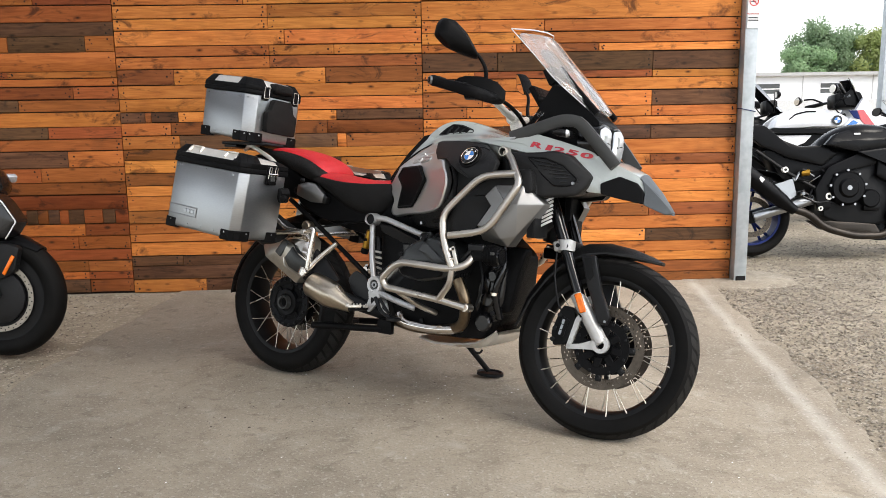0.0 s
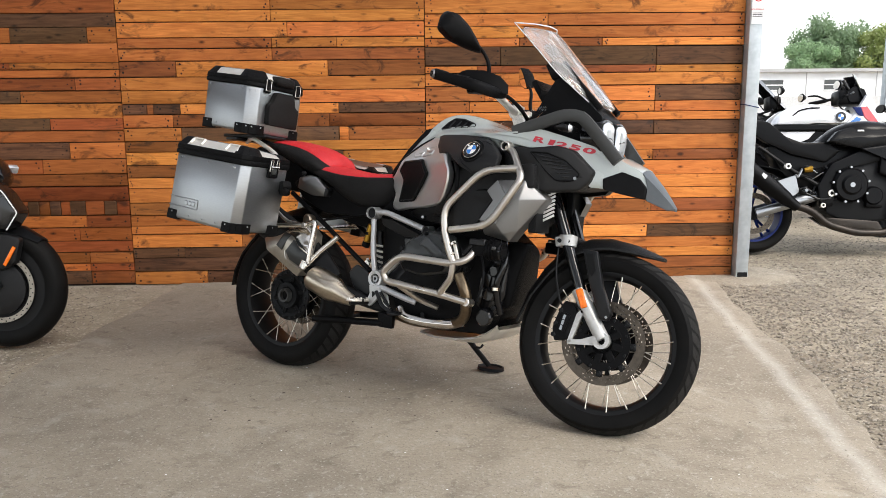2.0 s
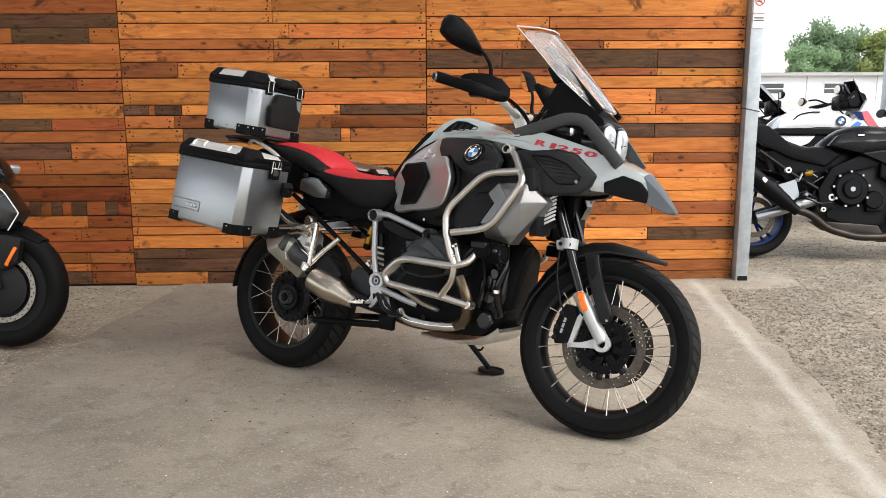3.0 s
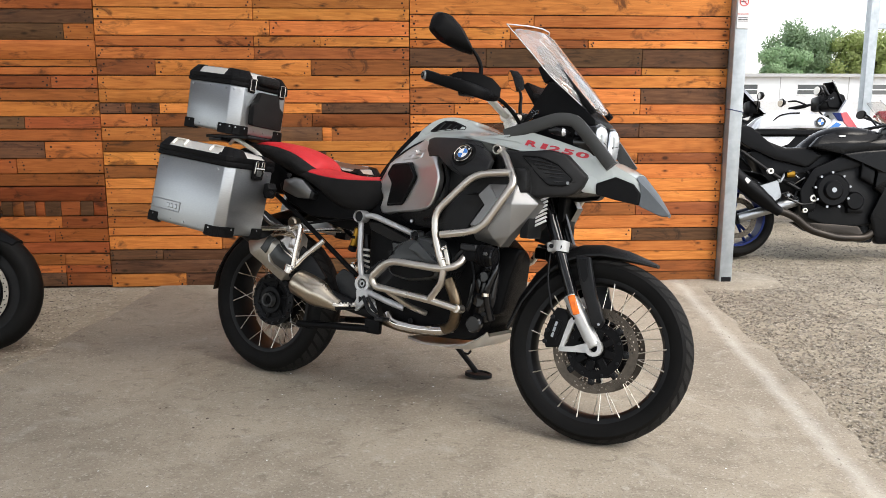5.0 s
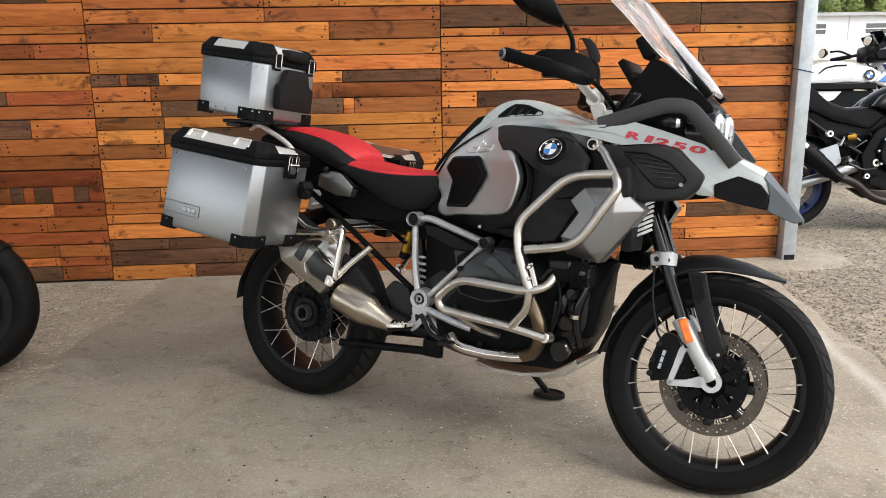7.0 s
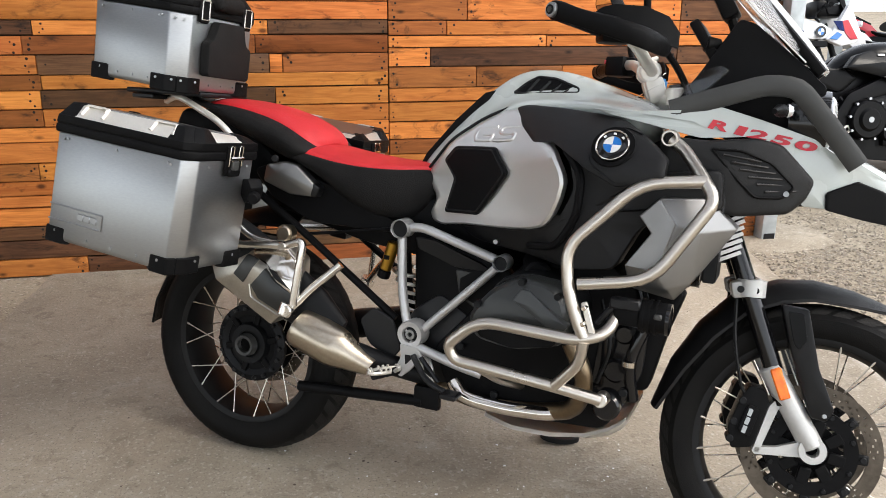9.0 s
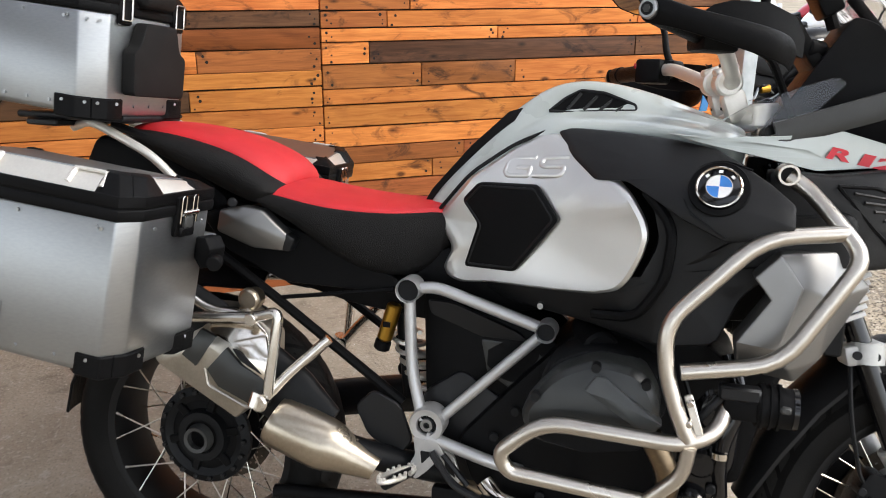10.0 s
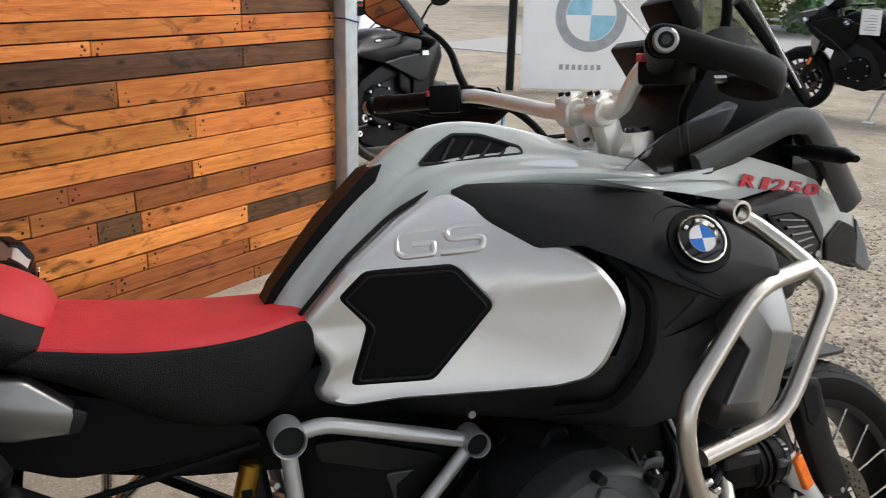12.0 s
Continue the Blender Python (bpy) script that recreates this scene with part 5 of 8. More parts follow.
tank = soft(part("tank", tank_bm(), PAINT, bike, "glossy light grey fuel tank", 60))
part("tank_pad", rings([[(x + dx, f * w, z + dz) for f in (-1, -0.8, 0, 0.8, 1)] + [(x + dx + 0.014, f * w, z + dz - 0.022) for f in (1, 0.8, 0, -0.8, -1)] for x, z, w, dx, dz in ((0.495, 0.882, 0.026, 0.0, -0.006), (0.52, 0.915, 0.030, -0.003, 0.000), (0.60, 1.008, 0.034, -0.004, 0.001), (0.675, 1.079, 0.034, -0.004, 0.003), (0.695, 1.094, 0.026, 0.0, -0.004))]), BLACKP, tank, "black rubber tank pad")
for s in (-1, 1):
    vy = lambda x, z, s=s: s * (flank(x, z) + 0.004)
    VENT = [(0.752, 1.087), (0.781, 1.113), (0.811, 1.130), (0.857, 1.127), (0.918, 1.106), (0.921, 1.095), (0.862, 1.092), (0.796, 1.086)]
    v = part("tank_vent", pillow(VENT, vy, 0.03, 0.003, 0.008), BLACKP, tank, "dark louvred tank vent")
    part("vent_rim", tube([(x, vy(x, z), z) for x, z in VENT + VENT[:1]], 0.0032, 6, 0.006), DARK, v)
    for k in range(4):
        x = 0.800 + 0.031 * k
        part("louvre", tube([(x - 0.012, vy(x, 1.092) + s * 0.001, 1.092), (x + 0.012, vy(x, 1.12) + s * 0.001, 1.124 - 0.005 * k)], 0.0036, 6, 0, flat=0.6), DARK, v)
    KNEE = [(0.790, 1.046), (0.872, 0.986), (0.906, 0.976), (0.934, 0.953), (0.958, 0.918), (0.967, 0.892), (0.960, 0.855), (0.941, 0.809), (0.921, 0.786), (0.88, 0.772), (0.809, 0.762), (0.671, 0.750), (0.600, 0.737), (0.570, 0.744), (0.559, 0.762), (0.577, 0.799), (0.574, 0.814), (0.536, 0.858), (0.613, 0.953), (0.697, 1.016), (0.760, 1.052)]
    sp = part("knee_panel", pillow(KNEE, lambda x, z, s=s: s * (-side(x, z) + 0.012), 0.035, 0.015, 0.012, -0.013, (0.76, 0.87), (0.94, 0.88, 0.75, 0.55, 0.35, 0.15)), SILVER, bike, "satin silver knee panel")
    part("knee_pad", pillow([(0.598, 0.906), (0.634, 0.945), (0.758, 0.952), (0.804, 0.894), (0.722, 0.781), (0.610, 0.772), (0.637, 0.863)], lambda x, z, s=s: s * (-side(x, z) + 0.013), 0.02, 0.007, 0.010, 0.002), BLACKP, sp, "black rubber knee pad")
    part("pad_groove", tube([(x, s * (-side(x, z) + 0.0135), z) for x, z in ((0.608, 0.903), (0.640, 0.938), (0.752, 0.944), (0.793, 0.893), (0.717, 0.789), (0.620, 0.781), (0.646, 0.862), (0.608, 0.903))], 0.0022, 6, 0.008), DARK, sp)
    part("cover_crease", tube([(x, s * (min(-side(x, z), 0.30) - 0.004), z) for x, z in ((0.955, 0.962), (1.005, 0.91), (1.0, 0.82), (0.955, 0.745), (0.88, 0.735))], 0.009, 8, 0.03), BLACKP, sp)
    part("panel_seam", tube([(x, s * (-side(x, z) + 0.007), z) for x, z in ((0.534, 0.864), (0.611, 0.958), (0.695, 1.021), (0.772, 1.056))], 0.0040, 8, 0.03), STEELD, sp)
    em = []
    gs = lambda p, q: (0.684 + 0.120 * p + 0.22 * 0.036 * q, s * (-side(0.684 + 0.120 * p + 0.008 * q, 0.960 + 0.032 * q + 0.012 * p) + 0.0015), 0.960 + 0.032 * q + 0.012 * p)
    for line in (((0.46, 1), (0.08, 1), (0.0, 0.75), (0.0, 0.2), (0.08, 0.0), (0.42, 0.0), (0.42, 0.45), (0.18, 0.45)), ((1.0, 1), (0.62, 1), (0.56, 0.85), (0.58, 0.58), (0.66, 0.5), (0.92, 0.5), (0.98, 0.38), (0.96, 0.1), (0.90, 0.0), (0.50, 0.0))):
        em.append(tube([gs(*p) for p in line], 0.0058, 10, 0.004))
    for piece in em:
        part("embossed_bar", piece, SILVER, sp)
    fl = part("upper_cover", pillow([(0.773, 1.056), (0.791, 1.060), (0.909, 1.055), (1.0, 1.048), (1.067, 1.037), (1.10, 1.020), (1.15, 0.990), (1.185, 0.962), (1.185, 0.925), (1.138, 0.905), (1.088, 0.897), (1.02, 0.925), (0.965, 0.955), (0.92, 0.976), (0.863, 0.973), (0.816, 1.007)], lambda x, z, s=s: s * (-side(x, z) + 0.013), 0.03, 0.007, 0.006, 0.003, (1.0, 0.99)), COVER, bike, "matte black tank side cover with badge")
    part("badge_recess", tube([(x, s * (-side(x, z) + 0.014), z) for x, z in ((1.120, 1.010), (1.075, 1.023), (1.035, 1.010), (1.010, 0.972), (1.025, 0.938), (1.085, 0.905))], 0.0020, 6, 0.02), STEELD, fl)
    low = part("lower_cover", pillow([(0.645, 0.735), (0.72, 0.746), (0.90, 0.764), (0.95, 0.80), (0.985, 0.88), (0.965, 0.957), (1.02, 0.935), (1.09, 0.90), (1.16, 0.93), (1.29, 0.95), (1.30, 0.86), (1.20, 0.862), (1.13, 0.80), (1.09, 0.71), (1.0, 0.698), (0.86, 0.702), (0.70, 0.708)], lambda x, z, s=s: s * (min(-side(x, z), 0.285 if x < 1.1 else 0.265) - 0.008 - 0.045 * min(1, max(0, (0.78 - z) / 0.08)) * min(1, max(0, (1.02 - x) / 0.15))), 0.06, 0.012, 0.02, 0.0, (1.0, 0.83)), COVER, bike, "matte black lower fairing")
    part("fairing_screw", cyl((0.777, s * 0.155, 0.722), (0.777, s * 0.172, 0.722), 0.006, n=10), ALU, low)
    ax = Vector((-0.10, s * 0.86, 0.50))
    turn = Matrix.Translation((1.068, s * 0.314, 0.981)) @ ax.to_track_quat("Z", "Y").to_matrix().to_4x4() @ Matrix.Diagonal((0.78, 0.78, 1, 1))
    bd = part("badge", moved(weld(lathe([(0.0, 0.006), (0.040, 0.006), (0.046, 0.003), (0.047, -0.006), (0.0, -0.006)], (0, 0, 0), 40, "z", False)), turn), BLACKG, fl, "round enamel badge with blue and white quarters")
    part("badge_ring", moved(weld(lathe([(0.0465, 0.007), (0.044, 0.008), (0.042, 0.0065), (0.0465, 0.002)], (0, 0, 0), 40, "z")), turn), CHROME, bd)
    part("badge_inner_ring", moved(weld(lathe([(0.0265, 0.0078), (0.025, 0.0078), (0.025, 0.006), (0.0265, 0.006)], (0, 0, 0), 40, "z")), turn), CHROME, bd)
    for k in range(4):
        wedge = [(0, 0)] + [(0.025 * math.cos(a), 0.025 * math.sin(a)) for a in (math.pi / 2 * (k + j / 8) for j in range(9))]
        part("badge_quarter", moved(prism(wedge, 0.006, 0.0074, plane="xy"), turn), BLUE if k % 2 == (0 if s < 0 else 1) else BADGEW, bd)
    part("badge_bar", join(*[moved(box(-0.004, -0.003, 0.006, 0.004, 0.003, 0.0072, 0, 1, pose(0, 0, 0, 0, 0, a) @ Matrix.Translation((0, 0.034, 0))), turn @ pose(0, 0, 0, 0, 0, 0 if s < 0 else 0)) for a in (48, 0, -48)]), BADGEW, bd)
    part("badge_seat", moved(weld(lathe([(0.062, 0.0), (0.060, 0.003), (0.048, 0.003), (0.048, 0.0)], (0, 0, -0.003), 40, "z")), turn), BLACKP, fl)

    # beak sides with the model number
    by = lambda x, z, s=s: 0.02 + s * float(np.interp(x, (0.98, 1.05, 1.13, 1.243, 1.36, 1.47, 1.60, 1.69, 1.73), (0.205, 0.225, 0.222, 0.198, 0.168, 0.134, 0.080, 0.035, 0.012)))
    bs = part("beak_side", pillow([(0.98, 1.060), (1.07, 1.058), (1.167, 1.066), (1.263, 1.080), (1.353, 1.057), (1.46, 1.025), (1.518, 0.987), (1.56, 0.973), (1.61, 0.947), (1.671, 0.893), (1.728, 0.824), (1.715, 0.818), (1.637, 0.848), (1.566, 0.862), (1.495, 0.877), (1.449, 0.879), (1.463, 0.936), (1.39, 1.010), (1.327, 1.020), (1.228, 1.010), (1.13, 1.030), (1.03, 1.048)], by, 0.02, 0.005, 0.008, 0.0, (1.36, 1.03), (0.8, 0.5)), PAINT, bike, "glossy light grey beak side panel")
    if s < 0:
        plane = Matrix.Translation((1.356, by(1.356, 0) - 0.0012, 1.0245)) @ pose(0, 0, 0, 0, 9.5, 0) @ pose(0, 0, 0, 90, 0, 15.5)
        for ch, u0, u1 in (("R", 0.0, 0.185), ("1", 0.245, 0.335), ("2", 0.365, 0.545), ("5", 0.585, 0.760), ("0", 0.800, 1.0)):
            txt = lettering(ch, 0.04, 0.0007, 0.0, 1.0, 0.0016)
            x0, x1, z0, z1 = min(v.co.x for v in txt.verts), max(v.co.x for v in txt.verts), min(v.co.y for v in txt.verts), max(v.co.y for v in txt.verts)
            fit = Matrix.Translation(((u0 - 0.5) * 0.230, -0.0105, 0)) @ Matrix.Diagonal((0.230 * (u1 - u0) / (x1 - x0), 0.0205 / (z1 - z0), 1, 1)) @ Matrix.Translation((-x0, -z0, 0))
            txt = moved(txt, fit)
            for v in txt.verts:
                v.co.x += 0.35 * v.co.y
            part("character", moved(txt, plane), REDTXT, bs, "raised red character")
    part("beak_lower", pillow([(1.495, 0.913), (1.556, 0.942), (1.615, 0.922), (1.639, 0.890), (1.638, 0.848), (1.566, 0.860), (1.498, 0.875)], lambda x, z, s=s: by(x, z) + s * 0.008, 0.03, 0.006, 0.006), BLACKP, bs, "dark beak insert")
    part("beak_tip", pillow([(1.628, 0.936), (1.66, 0.905), (1.70, 0.862), (1.733, 0.822), (1.708, 0.815), (1.637, 0.846), (1.640, 0.890)], lambda x, z, s=s: by(x, z) + s * 0.005, 0.02, 0.004, 0.006), TIPG, bs, "slate grey beak tip")
    iy = lambda x, s=s: 0.0 + s * float(np.interp(x, (1.1, 1.3, 1.42, 1.5), (0.238, 0.216, 0.164, 0.118)))
    ip = part("intake_panel", pillow([(1.15, 1.010), (1.248, 1.006), (1.345, 1.019), (1.397, 1.008), (1.471, 0.935), (1.457, 0.894), (1.426, 0.862), (1.322, 0.849), (1.22, 0.870), (1.16, 0.92)], lambda x, z: iy(x), 0.05, 0.010, 0.012, 0.006, (1.32, 0.94)), COVER, bike, "matte black air intake panel")
    iy2 = lambda x, s=s: iy(x) + s * 0.0055
    SLOT = [(1.260, 0.990), (1.321, 0.990), (1.381, 0.968), (1.431, 0.921), (1.409, 0.896), (1.355, 0.894), (1.318, 0.928)]
    ins = part("intake_mesh", pillow(SLOT, lambda x, z: iy2(x), 0.01, 0.002, 0.008), STEELD, ip)
    for k in range(6):
        xa, za = 1.285 + 0.018 * k, 0.980 - 0.0145 * k
        part("intake_slat", tube([(xa, iy2(xa) + s * 0.001, za), (xa + 0.075 - 0.003 * k, iy2(xa + 0.072) + s * 0.001, za - 0.010 + 0.003 * k)], 0.0030, 6, 0), DARK, ins)
    part("slot_frame", tube([(x, iy2(x), z) for x, z in SLOT + SLOT[:1]], 0.0035, 6, 0.01), BLACKP, ip)
    part("panel_screw", cyl((1.417, iy(1.417), 0.906), (1.417, iy(1.417) + s * 0.010, 0.906), 0.006, n=12), ALU, ip)
    hoop = part("fairing_hoop", strap([(1.16, s * 0.182, 1.066), (1.350, s * 0.160, 1.132), (1.412, s * 0.152, 1.130), (1.475, s * 0.135, 1.062), (1.55, s * 0.115, 0.975)], 0.044, 0.022), GREYP, bike, "grey fairing hoop")
    ind = part("indicator", join(tube([(1.385, s * 0.12, 1.082), (1.385, s * 0.17, 1.08)], 0.009, 8, 0), tube([(1.39, s * 0.165, 1.08), (1.385, s * 0.25, 1.078), (1.375, s * 0.285, 1.075)], lambda f: 0.0135 if f < 0.5 else 0.0135 - 0.016 * (f - 0.5), 12, 0.02)), BLACKP, hoop, "black turn indicator")
    part("indicator_lens", cyl((1.398, s * 0.215, 1.079), (1.408, s * 0.213, 1.079), 0.015, 0.010, 14), LAMPW, ind)
    lamp = part("headlamp", prism(smooth2([(0.012, 1.0), (0.015, 1.122), (0.075, 1.130), (0.122, 1.112), (0.126, 1.05), (0.105, 0.995)] if s > 0 else [(-0.012, 1.0), (-0.015, 1.122), (-0.075, 1.130), (-0.122, 1.112), (-0.126, 1.05), (-0.105, 0.995)], 0.012), 1.40, 1.482, 0.012, 2, "yz"), BLACKG, bike, "black headlamp housing")
    lens = lambda k, d: [(1.478 + d, s * (0.066 + (a - 0.066) * k), 1.060 + (c - 1.060) * k) for a, c in smooth2([(0.016, 1.008), (0.018, 1.112), (0.075, 1.120), (0.114, 1.104), (0.117, 1.05), (0.098, 1.004)], 0.012)]
    part("headlamp_lens", rings([lens(1, 0), lens(0.98, 0.008), lens(0.85, 0.014), lens(0.5, 0.019), lens(0.15, 0.020)]), LAMPW, lamp, "bright headlamp lens")
    part("daytime_strip", tube([(1.492, s * 0.030, 1.052), (1.496, s * 0.066, 1.060), (1.490, s * 0.108, 1.058)], 0.004, 6, 0.01), STEELD, lamp)

beak = [(1.47, 0.136, 1.008, 0.0), (1.55, 0.102, 0.982, 0.012), (1.62, 0.070, 0.944, 0.016), (1.68, 0.040, 0.886, 0.010), (1.73, 0.013, 0.826, 0.003)]
skin = lambda st: rings([[(x, 0.02 + f * w, z + c * (1 - f * f)) for f in (-1, -0.5, 0, 0.5, 1)] + [(x, 0.02 + f * w, z - 0.012) for f in (1, 0.5, 0, -0.5, -1)] for x, w, z, c in st])
part("beak_top", skin(beak[:3]), PAINT, bike, "glossy light grey beak top")
part("beak_nose", skin([(1.6215, 0.069, 0.942, 0.015)] + beak[3:]), TIPG, bike, "slate grey beak nose")
part("beak_underside", rings([[(x, 0.02 + f * w * 0.92, z - d) for f in (-1, 0, 1)] + [(x, 0.02 + f * w * 0.92, z - 0.014) for f in (1, 0, -1)] for x, w, z, d in ((1.30, 0.17, 1.0, 0.14), (1.47, 0.13, 1.0, 0.12), (1.60, 0.078, 0.95, 0.085), (1.715, 0.020, 0.838, 0.02))]), BLACKP, bike)

# cockpit
part("cockpit_body", prism(smooth2([(1.14, 1.06), (1.20, 1.15), (1.245, 1.225), (1.275, 1.275), (1.31, 1.265), (1.40, 1.195), (1.47, 1.135), (1.46, 1.03), (1.30, 1.0)], 0.012), -0.095, 0.095, 0.02, 2), BLACKP, bike, "black cockpit shell")
part("display", join(box(-0.012, -0.085, -0.055, 0.012, 0.085, 0.055, 0.006, 2, Matrix.Translation((1.205, 0, 1.225)) @ pose(0, 0, 0, 0, -35, 0))), BLACKP, bike, "dark instrument display")
part("socket", cyl((1.235, -0.06, 1.215), (1.205, -0.075, 1.22), 0.018, n=16, w=0.003), BLACKP, bike)
part("device_holder", join(box(-0.02, -0.05, -0.035, 0.02, 0.05, 0.035, 0.008, 2, Matrix.Translation((1.235, 0, 1.315)) @ pose(0, 0, 0, 0, -30, 0)), tube([(1.26, 0, 1.26), (1.24, 0, 1.31)], 0.012, 8, 0)), BLACKP, bike)
for s in (-1, 1):
    part("wind_deflector", pillow([(1.035, 1.064), (1.130, 1.055), (1.200, 1.082), (1.270, 1.160), (1.250, 1.170), (1.126, 1.122)], lambda x, z, s=s: s * (0.150 + 0.2 * (1.12 - z)), 0.005, 0.002, 0.02), BLADE, bike, "clear wind deflector")
SCR = [((1.205, 1.482), (1.108, 1.478), 0.145), ((1.262, 1.415), (1.168, 1.425), 0.165), ((1.33, 1.340), (1.238, 1.358), 0.17), ((1.41, 1.258), (1.305, 1.285), 0.16), ((1.497, 1.150), (1.42, 1.185), 0.115)]


def screen_bm():
    secs = []
    for c, e, w in SCR:
        outer = [(c[0] + (e[0] - c[0]) * abs(f) ** 2.2, f * w, c[1] + (e[1] - c[1]) * abs(f) ** 2.2) for f in [k / 6 - 1 for k in range(13)]]
        secs.append(outer + [(x - 0.0035, y * 0.98, z - 0.0025) for x, y, z in outer[::-1]])
    return rings(secs)


scr = soft(part("windscreen", screen_bm(), CLEAR, bike, "tall clear windscreen", 60), 1)
scr.visible_shadow = False
edge = [(c[0] + (e[0] - c[0]), -w, c[1] + (e[1] - c[1])) for c, e, w in SCR]
part("screen_rim", join(tube(edge, 0.0018, 6, 0.03), tube([(x, -y, z) for x, y, z in edge], 0.0018, 6, 0.03), tube([(SCR[0][0][0] + (SCR[0][1][0] - SCR[0][0][0]) * abs(f) ** 2.2, f * SCR[0][2], SCR[0][0][1] + (SCR[0][1][1] - SCR[0][0][1]) * abs(f) ** 2.2) for f in (-1, -0.6, -0.2, 0.2, 0.6, 1)], 0.0025, 6, 0.01)), BADGEW, scr, "pale polished screen edge")
for s in (-1, 1):
    part("screen_bracket", tube([(1.30, s * 0.095, 1.33), (1.37, s * 0.10, 1.255), (1.455, s * 0.09, 1.165)], 0.012, 8, 0.03, flat=0.7), BLACKP, scr, "black screen bracket")
fb = part("fork_bridge", join(tube([(1.105, 0.155, 1.072), (1.085, 0.07, 1.076), (1.112, 0.005, 1.084), (1.150, -0.030, 1.090)], 0.021, 14, 0.03, flat=1.5), cyl((1.153, -0.030, 1.076), (1.150, -0.030, 1.120), 0.030, 0.028, 24, 0.004), cyl((1.103, 0.158, 1.062), (1.100, 0.158, 1.106), 0.030, 0.028, 24, 0.004)), ALUL, bike, "pale silver upper fork bridge")
for (x, y, z) in ((1.150, -0.030, 1.120), (1.100, 0.158, 1.106), (1.080, 0.044, 1.104)):
    part("fork_cap", cyl((x, y, z - 0.002), (x - 0.001, y, z + 0.008), 0.021, n=20, w=0.003), BLACKG, fb, "glossy black cap")
part("adjuster_ring", join(cyl((1.158, -0.030, 1.052), (1.156, -0.030, 1.066), 0.024, n=24, w=0.003), cyl((1.156, -0.030, 1.066), (1.154, -0.030, 1.080), 0.017, n=20)), CHROME, fb, "bright adjuster ring")
for x, y in ((1.062, 0.040), (1.081, -0.026)):
    part("bar_riser", join(box(-0.020, -0.017, -0.050, 0.024, 0.017, 0.010, 0.009, 2, Matrix.Translation((x + 0.010, y, 1.130)) @ pose(0, 0, 0, 0, -22, 14)), cyl((x - 0.004, y + 0.018, 1.155), (x + 0.004, y - 0.018, 1.155), 0.026, n=22, w=0.004), box(-0.022, -0.016, -0.004, 0.022, 0.016, 0.010, 0.004, 1, Matrix.Translation((x - 0.004, y, 1.176)) @ pose(0, 0, 0, 0, -20, 14))), ALUL, fb, "pale silver handlebar riser")
    for d in (-0.012, 0.012):
        part("riser_bolt", cyl((x - 0.012, y + d, 1.184), (x - 0.014, y + d, 1.190), 0.005, n=10), STEELD, fb)
BAR = [(1.090, -0.055, 1.156), (1.086, -0.085, 1.164), (1.062, -0.165, 1.212), (1.025, -0.265, 1.230), (0.952, -0.385, 1.244)]
hb = part("handlebar", tube([(0.850, 0.475, 1.178), (0.925, 0.345, 1.186), (0.979, 0.290, 1.191), (1.020, 0.175, 1.172), (1.048, 0.095, 1.157), (1.060, 0.050, 1.155)] + BAR, 0.0140, 16, 0.05), ALUL, bike, "pale silver tapered handlebar")
